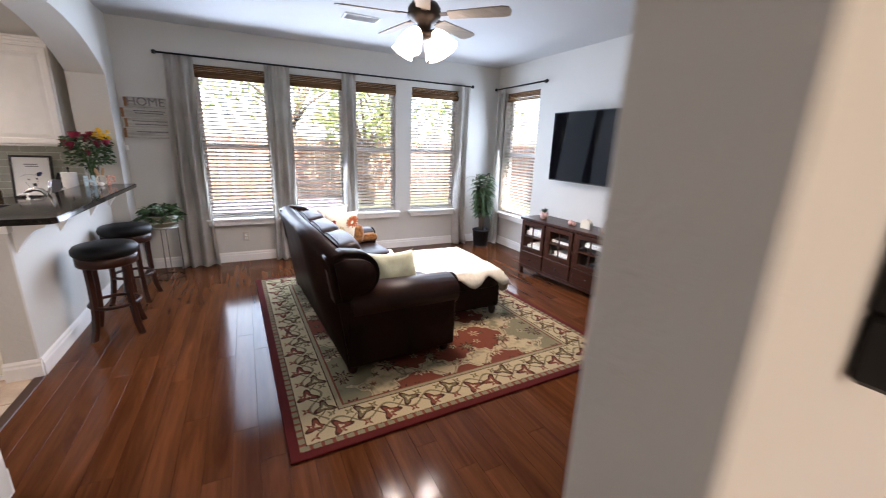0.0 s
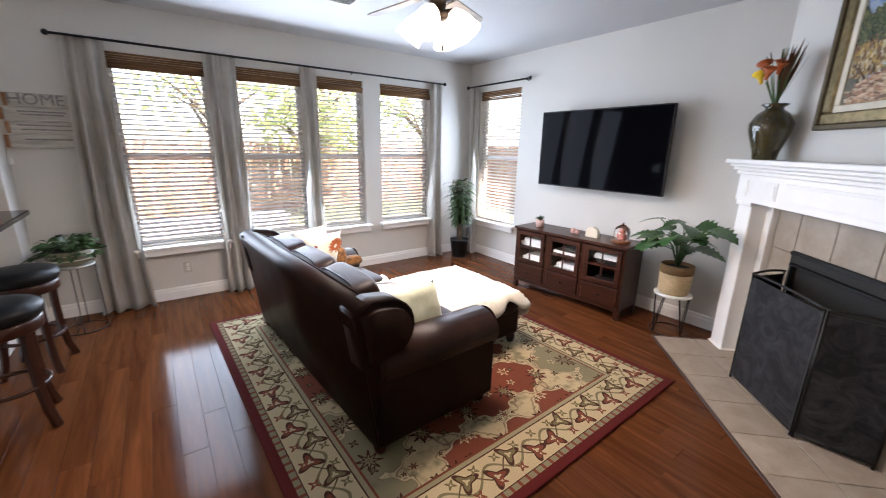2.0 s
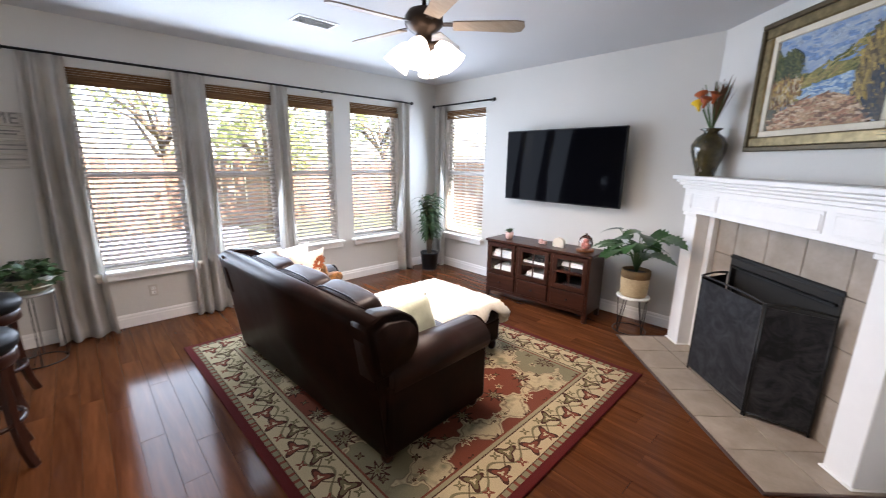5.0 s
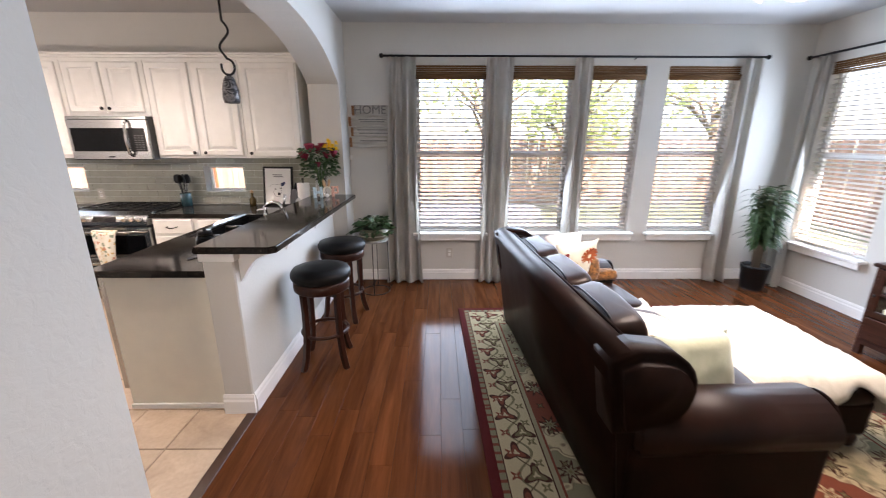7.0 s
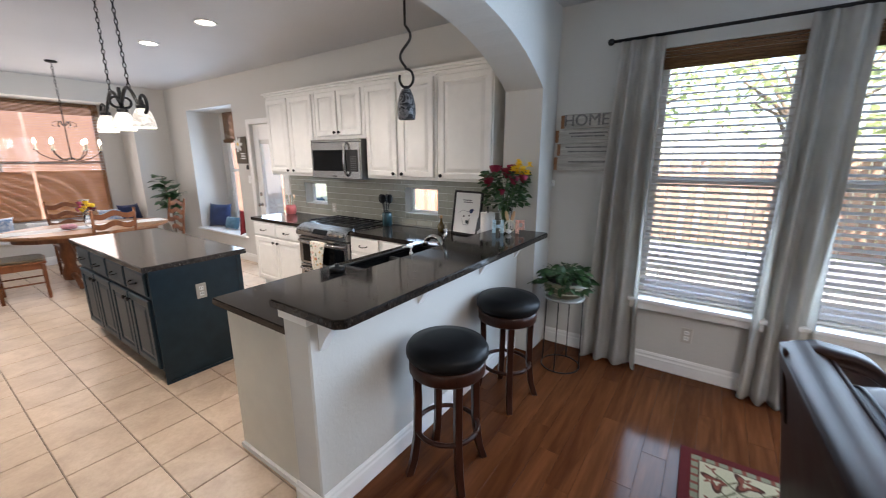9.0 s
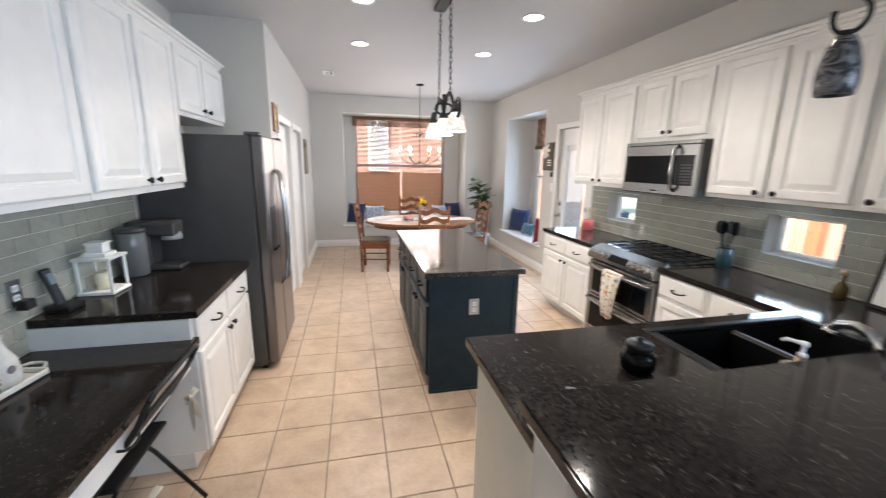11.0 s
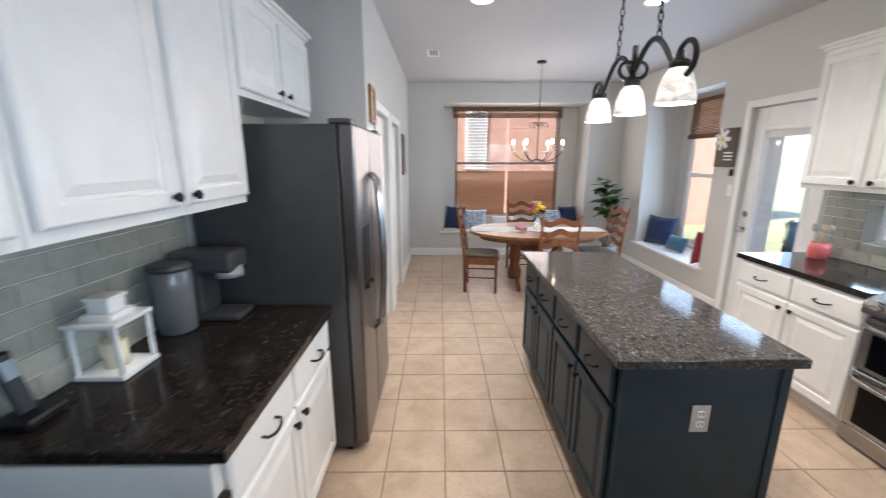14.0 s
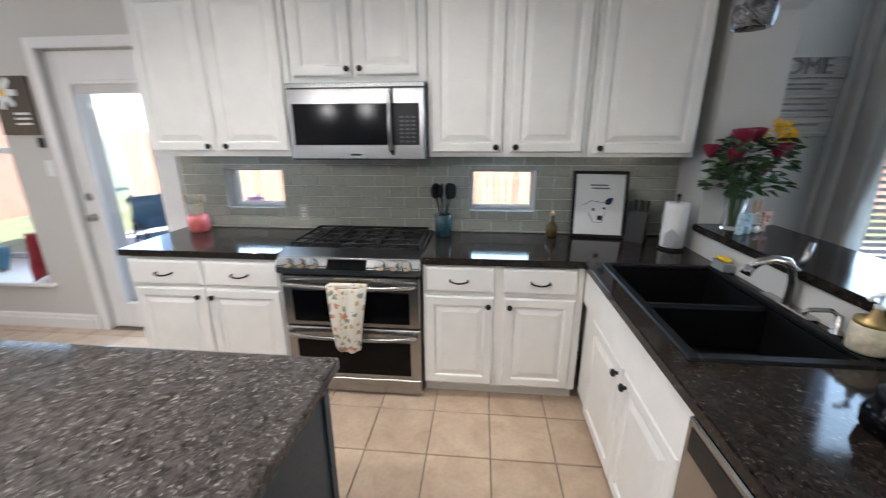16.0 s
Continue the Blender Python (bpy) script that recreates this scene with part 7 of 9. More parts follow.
tube(bm, [(-1.475, 4.30, 0.985), (-1.50, 4.31, 1.005), (-1.56, 4.32, 1.0), (-1.58, 4.32, 0.985)], 0.008, 8)
part("spout", bm, CHROME, sd)

# range
rg = thing("gas_range", (-3.44, 5.35, 0), "stainless slide-in gas range with two ovens", "range")
RX0, RX1 = -3.855, -3.025
part("body", B((RX0, RX1, 5.05, N - 0.02, 0.03, 0.90)), DSTEEL, rg)
part("cooktop", B((RX0 - 0.004, RX1 + 0.004, 5.10, N - 0.012, 0.90, 0.928), bevel=0.004), plain("black enamel", (0.012, 0.012, 0.013), 0.2), rg)
bm = bmesh.new()
prism(bm, [(5.125, 0.938), (5.02, 0.905), (4.985, 0.86), (4.985, 0.815), (5.05, 0.805), (5.125, 0.88)], "x", RX0 - 0.006, RX1 + 0.006)
bmesh.ops.bevel(bm, geom=bm.edges[:], offset=0.006, segments=2, affect="EDGES")
part("control_panel", bm, STEEL, rg)
KM = lambda x: pose(x, 4.985 + 0.012, 0.872, 52, 0, 0)
for x in (RX0 + 0.07, RX0 + 0.145, RX0 + 0.22, RX1 - 0.22, RX1 - 0.145, RX1 - 0.07):
    bm = bmesh.new()
    lathe(bm, [(0.030, 0), (0.030, 0.008), (0.025, 0.012), (0.023, 0.034), (0.018, 0.038)], (0, 0, 0), 20)
    bmesh.ops.transform(bm, matrix=KM(x), verts=bm.verts)
    part("control_knob", bm, CHROME, rg)
bm = B((-0.115, 0.115, -0.03, 0.032, 0.0, 0.006), bevel=0.002)
bmesh.ops.transform(bm, matrix=KM((RX0 + RX1) / 2), verts=bm.verts)
part("display", bm, DGLASS, rg)
for z0, z1 in ((0.475, 0.79), (0.125, 0.465)):
    dd = part("oven_door", B((RX0 + 0.004, RX1 - 0.004, 5.015, 5.05, z0, z1), bevel=0.005), STEEL, rg)
    part("oven_window", B((RX0 + 0.065, RX1 - 0.065, 5.010, 5.016, z0 + 0.03, z1 - 0.085), bevel=0.002), DGLASS, dd)
    bm = bmesh.new()
    hz = z1 - 0.04
    tube(bm, [(RX0 + 0.03, 5.015, hz), (RX0 + 0.04, 4.985, hz), (RX0 + 0.2, 4.968, hz - 0.004), ((RX0 + RX1) / 2, 4.962, hz - 0.006), (RX1 - 0.2, 4.968, hz - 0.004), (RX1 - 0.04, 4.985, hz), (RX1 - 0.03, 5.015, hz)], 0.013, 10)
    part("oven_handle", bm, STEEL, dd)
part("kick_panel", B((RX0 + 0.004, RX1 - 0.004, 5.02, 5.05, 0.02, 0.118), bevel=0.004), STEEL, rg)
for k in range(3):
    x0 = RX0 + 0.03 + k * 0.26
    bm = bmesh.new()
    for x in (x0, x0 + 0.125, x0 + 0.25):
        box(bm, x - 0.005, x + 0.005, 5.15, 5.60, 0.944, 0.958, bevel=0.002)
    for y in (5.155, 5.26, 5.375, 5.49, 5.595):
        box(bm, x0 - 0.004, x0 + 0.254, y - 0.005, y + 0.005, 0.945, 0.957, bevel=0.002)
    for x in (x0, x0 + 0.25):
        for y in (5.16, 5.59):
            box(bm, x - 0.007, x + 0.007, y - 0.007, y + 0.007, 0.928, 0.946)
    part("grate", bm, BLACK, rg)
    for y in (5.26, 5.49):
        bm = bmesh.new()
        lathe(bm, [(0.05, 0), (0.05, 0.006), (0.035, 0.010), (0.035, 0.014)], (x0 + 0.125, y, 0.928), 18)
        part("burner", bm, BLACK, rg)


def towel(u, v):
    x = -3.55 + 0.235 * u * (1 - 0.38 * v) + 0.035 * v
    fold = 0.010 * math.sin(u * 14 + v * 2)
    y = 4.944 + fold - 0.02 * math.sin(v * 3.0)
    return Vector((x, y, 0.770 - 0.40 * v - 0.02 * math.sin(u * 3)))


tw = throw_sheet("tea_towel", towel, 16, 20, TOWEL, "floral tea towel hanging from the oven handle", 0.006)
tw["category"] = "towel"
bm = bmesh.new()
turn(bm, box(bm, -3.545, -3.32, 4.942, 4.985, 0.752, 0.772, bevel=0.008, seg=2), Matrix.Identity(4))
part("towel_fold", bm, TOWEL, tw)

mw = thing("microwave", (-3.41, 5.45, 1.43), "stainless over-the-range microwave under a cabinet", "microwave")
MX0, MX1, MY = -3.805, -3.015, 5.235
part("body", B((MX0, MX1, MY + 0.03, N - 0.004, 1.435, 1.855), bevel=0.004), DSTEEL, mw)
part("top_vent", B((MX0, MX1, MY + 0.005, MY + 0.03, 1.828, 1.855), bevel=0.003), STEEL, mw)
dd = part("door", B((MX0, MX1, MY, MY + 0.03, 1.44, 1.825), bevel=0.005), STEEL, mw)
part("window", B((MX0 + 0.03, MX1 - 0.205, MY - 0.004, MY + 0.001, 1.52, 1.745), bevel=0.002), DGLASS, dd)
part("control_panel", B((MX1 - 0.20, MX1 - 0.03, MY - 0.004, MY + 0.001, 1.52, 1.745), bevel=0.002), BLKPLAS, mw)
bm = bmesh.new()
for i in range(3):
    for j in range(7):
        box(bm, MX1 - 0.14 + i * 0.033, MX1 - 0.118 + i * 0.033, MY - 0.0055, MY - 0.0035, 1.535 + j * 0.022, 1.545 + j * 0.022)
part("buttons", bm, plain("grey key print", (0.08, 0.08, 0.085), 0.6), mw)
bm = bmesh.new()
tube(bm, [(MX1 - 0.185, MY, 1.475), (MX1 - 0.19, MY - 0.035, 1.50), (MX1 - 0.19, MY - 0.05, 1.64), (MX1 - 0.19, MY - 0.035, 1.79), (MX1 - 0.185, MY, 1.815)], 0.014, 10)
part("door_handle", bm, STEEL, dd)
part("badge", B((MX0 + 0.36, MX0 + 0.42, MY - 0.003, MY + 0.001, 1.462, 1.472)), BLKPLAS, dd)

# island
IX0, IX1, IY0, IY1 = -4.88, -3.115, 3.265, 4.00
il = cabinet((IX0 + 0.04, IY0 + 0.045), "s", IX1 - IX0 - 0.085, IY1 - IY0 - 0.085, 0, 0.885,
             [d for k in range(2) for d in ((0.03 + k * 0.82, 0.42 + k * 0.82, 0.12, 0.66, 0.385 + k * 0.82, 0.61), (0.435 + k * 0.82, 0.825 + k * 0.82, 0.12, 0.66, 0.47 + k * 0.82, 0.61))],
             [(0.03 + k * 0.41, 0.41 + k * 0.41, 0.69, 0.86) for k in range(4)],
             BLUE, "dark teal kitchen island cabinet with four drawers", "", 0.10, "kitchen_island")
part("end_panel", B((IX1 - 0.044, IX1 - 0.034, IY0 + 0.044, IY1 - 0.04, 0.0, 0.885)), BLUE, il)
part("corner_trim", B((IX1 - 0.034, IX1 - 0.027, IY0 + 0.04, IY0 + 0.075, 0, 0.885), (IX1 - 0.034, IX1 - 0.027, IY1 - 0.075, IY1 - 0.04, 0, 0.885), (IX1 - 0.034, IX1 - 0.024, IY0 + 0.075, IY1 - 0.075, 0, 0.02)), BLUE, il)
bm = B((IX0, IX1, IY0, IY1, 0.886, 0.926), bevel=0.006, seg=2)
solid("countertop", bm, GRANITE2, "grey speckled granite island top", "countertop")
outlet((IX1 - 0.034, 3.63, 0.655), "e", "grey duplex outlet on the island end")

# left run
cabinet((-2.70, 2.0), "n", 0.985, 0.665, 0, 0.88, pair(0.985, 0.115, 0.68, up=False), base_dr(0.985), label="white base cabinet between the desk and fridge", group=G2, toe=0.10)
counter("countertop", [(-3.70, -2.665, 1.338, 2.04)], "dark brown granite counter with the coffee maker")
bm = B((-2.70, AX0 - 0.002, 1.338, 2.025, 0.735, 0.772), bevel=0.005, seg=2)
solid("desk_counter", bm, GRANITE, "dark brown granite kitchen desk top", "countertop")
dk = cabinet((AX0 - 0.004, 1.975), "n", 1.255, 0.62, 0.60, 0.733, [], [(0.25, 0.98, 0.615, 0.725)], label="white desk apron with a pencil drawer", group="", name="desk_apron")
structure("panel_desk", CAB, (-2.70, -2.66, 1.335, 2.0, 0.772, 0.879), label="white riser between the desk and counter")
cabinet((AX0 - 0.004, 1.70), "n", 0.561, 0.365, UZ0 + 0.015, 2.40, [(0.008, 0.538, 1.495, 2.38, 0.512, 1.524)], label="white wall cabinet above the desk", group=G1)
cabinet((-1.996, 1.70), "n", 0.635, 0.365, UZ0 + 0.015, 2.40, [(0.026, 0.611, 1.495, 2.38, 0.075, 1.524)], label="white wall cabinet above the desk", group=G1)
cabinet((-2.632, 1.70), "n", 0.995, 0.365, UZ0 + 0.015, 2.40, [(0.022, 0.495, 1.500, 2.38, 0.463, 1.536), (0.540, 0.982, 1.500, 2.38, 0.570, 1.536)], label="white double wall cabinet above the coffee maker", group=G1)
cabinet((-3.63, 1.70), "n", 1.00, 0.365, 1.94, 2.40, [(0.024, 0.480, 1.970, 2.38, 0.438, 2.010), (0.520, 0.976, 1.970, 2.38, 0.562, 2.010)], label="short white wall cabinet above the fridge", group=G1)
crown("trim_crown_desk", -4.63, AX0 - 0.005, 1.70, 1.333, 2.40)

fr = thing("refrigerator", (-4.2, 1.8, 0), "stainless side-by-side refrigerator with dark grey sides", "refrigerator")
RF0, RF1 = -4.655, -3.745
part("body", B((RF0, RF1, 1.36, 2.10, 0.03, 1.825), bevel=0.006), DSTEEL, fr)
for a, b, lab in ((RF0 + 0.003, -4.145, ""), (-4.135, RF1 - 0.003, "")):
    dd = part("door", B((a, b, 2.108, 2.185, 0.05, 1.83), bevel=0.014, seg=3), DKSTEEL, fr)
    part("gasket", B((a + 0.01, b - 0.01, 2.099, 2.109, 0.06, 1.82)), RUBBER_SHADE, dd)
    hx = b - 0.045 if a < -4.4 else a + 0.045
    bm = bmesh.new()
    tube(bm, [(hx, 2.185, 0.62), (hx, 2.225, 0.66), (hx, 2.245, 0.90), (hx, 2.25, 1.10), (hx, 2.245, 1.30), (hx, 2.225, 1.54), (hx, 2.185, 1.58)], 0.014, 10)
    part("handle", bm, CHROME, dd)
    if a > -4.4:
        part("dispenser", B((a + 0.10, b - 0.10, 2.183, 2.189, 0.95, 1.30), bevel=0.004), BLKPLAS, dd)
        part("dispenser_tray", B((a + 0.12, b - 0.12, 2.186, 2.205, 0.955, 0.975), bevel=0.003), DGLASS, dd)
part("hinge_cover", B((RF1 - 0.10, RF1 - 0.01, 2.06, 2.17, 1.826, 1.852), bevel=0.006), DSTEEL, fr)
part("hinge_cover", B((RF0 + 0.01, RF0 + 0.10, 2.06, 2.17, 1.826, 1.852), bevel=0.006), DSTEEL, fr)
part("foot_grille", B((RF0 + 0.02, RF1 - 0.02, 2.05, 2.09, 0.0, 0.045)), BLKPLAS, fr)

# stools
def bar_stool():
    root = thing("bar_stool", (0, 0, 0), "dark wood bar stool with a round black leather seat", "stool", "bar stools")
    bm = bmesh.new()
    lathe(bm, [(0.16, 0.66), (0.195, 0.665), (0.212, 0.69), (0.212, 0.72), (0.195, 0.745), (0.12, 0.758), (0.02, 0.76)], (0, 0, 0), 32)
    part("seat", bm, BLKLEATHER, root)
    bm = bmesh.new()
    lathe(bm, [(0.19, 0.59), (0.198, 0.60), (0.198, 0.655), (0.19, 0.664)], (0, 0, 0), 32)
    part("apron", bm, DKWOOD, root)
    for k in range(4):
        a = radians(45 + 90 * k)
        c, s = math.cos(a), math.sin(a)
        bm = bmesh.new()
        pts = [(0.165, 0.63), (0.16, 0.45), (0.165, 0.25), (0.185, 0.10), (0.215, 0.0)]
        rings = []
        for r, z in pts:
            w = 0.019
            rings.append([bm.verts.new((r * c + dx * c - dy * s, r * s + dx * s + dy * c, z)) for dx, dy in ((-w, -w), (w, -w), (w, w), (-w, w))])
        for p, q in zip(rings, rings[1:]):
            for i in range(4):
                bm.faces.new((p[i], p[(i + 1) % 4], q[(i + 1) % 4], q[i]))
        bm.faces.new(rings[0])
        bm.faces.new(rings[-1][::-1])
        bmesh.ops.recalc_face_normals(bm, faces=bm.faces[:])
        bmesh.ops.bevel(bm, geom=bm.edges[:], offset=0.003, segments=1, affect="EDGES")
        part("leg", bm, DKWOOD, root)
    bm = bmesh.new()
    tube(bm, [(0.165 * math.cos(2 * math.pi * i / 28), 0.165 * math.sin(2 * math.pi * i / 28), 0.26) for i in range(29)], 0.013, 8)
    part("foot_ring", bm, DKWOOD, root)
    return root


s1 = bar_stool()
s1.matrix_basis = pose(-0.985, 3.86, 0, 0, 0, 8)
copy_thing(s1, pose(-1.02, 4.64, 0, 0, 0, -10))

# folding desk chair
fc2 = thing("folding_chair", (-2.27, 1.95, 0), "black metal folding chair with a ribbon, at the desk", "chair")
for x in (-2.50, -2.05):
    bm = bmesh.new()
    tube(bm, [(x, 1.62, 0.01), (x, 1.86, 0.45), (x, 2.04, 0.72), (x, 2.085, 0.81)], 0.011, 8)
    part("front_leg", bm, BLACK, fc2)
    bm = bmesh.new()
    tube(bm, [(x + (0.02 if x < -2.3 else -0.02), 2.05, 0.01), (x + (0.02 if x < -2.3 else -0.02), 1.86, 0.30), (x + (0.02 if x < -2.3 else -0.02), 1.72, 0.44)], 0.010, 8)
    part("rear_leg", bm, BLACK, fc2)
bm = bmesh.new()
tube(bm, [(-2.50, 2.085, 0.81), (-2.46, 2.09, 0.825), (-2.09, 2.09, 0.825), (-2.05, 2.085, 0.81)], 0.011, 8)
part("top_rail", bm, BLACK, fc2)
for k in range(4):
    z = 0.60 + k * 0.05
    bm = B((-2.49, -2.06, -0.006, 0.006, -0.016, 0.016), bevel=0.003)
    bmesh.ops.transform(bm, matrix=pose(0, 1.965 + k * 0.033, z, -33, 0, 0), verts=bm.verts)
    part("back_slat", bm, BLACK, fc2)
part("seat", B((-2.48, -2.07, 1.55, 1.93, 0.44, 0.46), bevel=0.008, seg=2), BLKPLAS, fc2)
RIB = cloth("cream ribbon", (0.55, 0.50, 0.40), (0.66, 0.61, 0.50))
for zc, xc in ((0.56, -2.48), (0.40, -2.06)):
    bm = bmesh.new()
    for s in (-1, 1):
        tube(bm, [(xc, 2.02, zc), (xc + s * 0.03, 2.05, zc + 0.03), (xc + s * 0.06, 2.05, zc + 0.01), (xc, 2.03, zc - 0.005)], 0.010, 6)
        leaf(bm, (xc, 2.04, zc), (s * 0.3, 0.1, -1.0), 0.16, 0.035, 0.0, 0, s * 0.8, 5)
    part("ribbon_bow", bm, RIB, fc2)

# lamps
can_at = [(-5.20, 2.93), (-5.22, 4.31), (-4.02, 4.35), (-4.02, 2.93), (-2.82, 4.40), (-2.82, 2.93)]
for x, y in can_at:
    c = thing("recessed_light", (x, y, CK), "lit recessed can light in the kitchen ceiling", "ceiling light", "can lights")
    bm = bmesh.new()
    lathe(bm, [(0.075, -0.001), (0.098, -0.001), (0.096, -0.008), (0.075, -0.006)], (x, y, CK), 28, False)
    part("trim_ring", bm, WPLAS, c)
    bm = bmesh.new()
    lathe(bm, [(0.076, -0.001), (0.076, -0.004)], (x, y, CK), 28)
    part("lens", bm, LITCAN, c)
    d = bpy.data.lights.new("can_lamp", "SPOT")
    d.energy, d.spot_size, d.spot_blend, d.shadow_soft_size, d.color = 19, radians(125), 0.8, 0.07, (1.0, 0.94, 0.86)
    o = new("can_lamp", d)
    o.location = (x, y, CK - 0.02)

ALAB = Mat("lit alabaster glass", (0.8, 0.75, 0.68), 0.3)
_v = ALAB.place()
_n = ALAB.noise(_v, 14, 4, 0.6, 2.0)
ALAB.color(ALAB.ramp(_n, [(0.4, (0.85, 0.82, 0.76)), (0.6, (0.5, 0.46, 0.40))]))
ALAB.link(ALAB.ramp(_n, [(0.40, (1.0, 0.93, 0.84)), (0.62, (0.62, 0.55, 0.47))]), ALAB.b.inputs["Emission Color"])
ALAB.b.inputs["Emission Strength"].default_value = 0.12
pl = thing("island_pendant", (-3.83, 3.55, CK), "black iron three-lamp pendant with alabaster shades, chain hung", "pendant light")
PY, PZ = 3.54, 2.02
bm = bmesh.new()
box(bm, -4.05, -3.61, PY - 0.05, PY + 0.05, CK - 0.03, CK - 0.001, bevel=0.008)
part("canopy", bm, BLACK, pl)


def chain(a, b, name, root, link=0.045, r=0.0032):
    a, b = Vector(a), Vector(b)
    n = int((b - a).length / (link * 0.78))
    d = (b - a).normalized()
    q = d.to_track_quat("Z", "Y").to_matrix()
    bm = bmesh.new()
    for i in range(n):
        c = a.lerp(b, (i + 0.5) / n)
        pts = []
        for k in range(13):
            t = 2 * math.pi * k / 12
            p = Vector((0.010 * math.cos(t), 0, link / 2 * math.sin(t)))
            if i % 2:
                p = Vector((0, p.x, p.z))
            pts.append(c + q @ p)
        tube(bm, pts, r, 5)
    part(name, bm, BLACK, root)


chain((-3.66, PY, CK - 0.03), (-3.62, PY, PZ + 0.14), "chain", pl)
chain((-4.00, PY, CK - 0.03), (-4.02, PY, PZ + 0.14), "chain", pl)
for s in (-1, 1):
    pts = []
    for i in range(25):
        t = i / 24
        pts.append((-3.83 + s * (0.02 + 0.40 * t), PY, PZ + 0.06 + 0.10 * math.sin(math.pi * t * 1.35) - 0.02 * t))
    for i in range(1, 22):
        a = i / 21 * 1.55 * math.pi
        rr_ = 0.075 * (1 - 0.55 * i / 21)
        pts.append((-3.83 + s * (0.42 + 0.075 * math.sin(a) * (1 - 0.3 * i / 21)), PY, pts[24][2] + 0.075 * (1 - math.cos(a)) * (1 - 0.25 * i / 21)))
    bm = bmesh.new()
    tube(bm, pts, 0.013, 8, 0.010)
    part("scroll_arm", bm, BLACK, pl)
    pts = []
    for i in range(22):
        a = i / 21 * 1.7 * math.pi
        k = 1 - 0.5 * i / 21
        pts.append((-3.83, PY + s * (0.02 + 0.055 * math.sin(a) * k), PZ + 0.02 + 0.055 * (1 - math.cos(a)) * k))
    bm = bmesh.new()
    tube(bm, pts, 0.010, 8, 0.007)
    part("side_scroll", bm, BLACK, pl)
bm = bmesh.new()
tube(bm, [(-3.83, PY, PZ - 0.02), (-3.83, PY, PZ + 0.17)], 0.013, 8)
part("centre_post", bm, BLACK, pl)
for x in (-3.44, -3.83, -4.22):
    bm = bmesh.new()
    lathe(bm, [(0.014, 0.05), (0.018, 0.02), (0.036, 0.015), (0.038, -0.005), (0.032, -0.012)], (x, PY, PZ), 16)
    sh = part("socket", bm, BLACK, pl)
    bm = bmesh.new()
    lathe(bm, [(0.034, -0.012), (0.050, -0.035), (0.064, -0.075), (0.072, -0.12), (0.072, -0.145)], (x, PY, PZ), 24)
    part("shade", bm, ALAB.m, sh, "lit alabaster glass shade")
    bulb_lamp("pendant_bulb", (x, PY, PZ - 0.21), 2.5, 0.05, WARM)
# pendant over the sink
pb = thing("mini_pendant", (-1.80, 4.55, CK), "black scroll pendant with a grey marbled glass shade", "pendant light")
QX, QY, QZ = -1.80, 4.55, 2.02
bm = bmesh.new()
lathe(bm, [(0.06, CK - 0.001), (0.06, CK - 0.02), (0.01, CK - 0.03)], (QX, QY, 0), 20)
part("canopy", bm, BLACK, pb)
pts = [(QX, QY, CK - 0.03), (QX, QY, QZ + 0.52)]
for i in range(20):
    a = i / 19
    pts.append((QX + 0.03 * math.sin(a * 2 * math.pi), QY + 0.02 * math.sin(a * 2 * math.pi), QZ + 0.50 - 0.26 * a))
for i in range(18):
    a = i / 17 * 1.6 * math.pi
    pts.append((QX + 0.045 * math.sin(a) * (1 - 0.3 * i / 17), QY + 0.03 * math.sin(a), QZ + 0.17 + 0.06 * math.cos(a)))
bm = bmesh.new()
tube(bm, pts, 0.009, 8)
part("scroll", bm, BLACK, pb)
bm = bmesh.new()
tube(bm, [(QX, QY, QZ + 0.12), (QX, QY, QZ + 0.09)], 0.018, 10)
part("socket", bm, BLACK, pb)
MARB = Mat("grey marbled glass", (0.2, 0.2, 0.2), 0.12)
_n = MARB.noise(MARB.place(), 11, 3, 0.5, 3.0)
MARB.color(MARB.ramp(_n, [(0.40, (0.03, 0.03, 0.032)), (0.52, (0.22, 0.22, 0.23)), (0.60, (0.05, 0.05, 0.055))]))
bm = bmesh.new()
lathe(bm, [(0.030, 0.10), (0.048, 0.06), (0.062, 0.0), (0.064, -0.06), (0.058, -0.10), (0.052, -0.10), (0.058, -0.06)], (QX, QY, QZ), 24, False)
part("shade", bm, MARB.m, pb, "grey marbled glass shade")

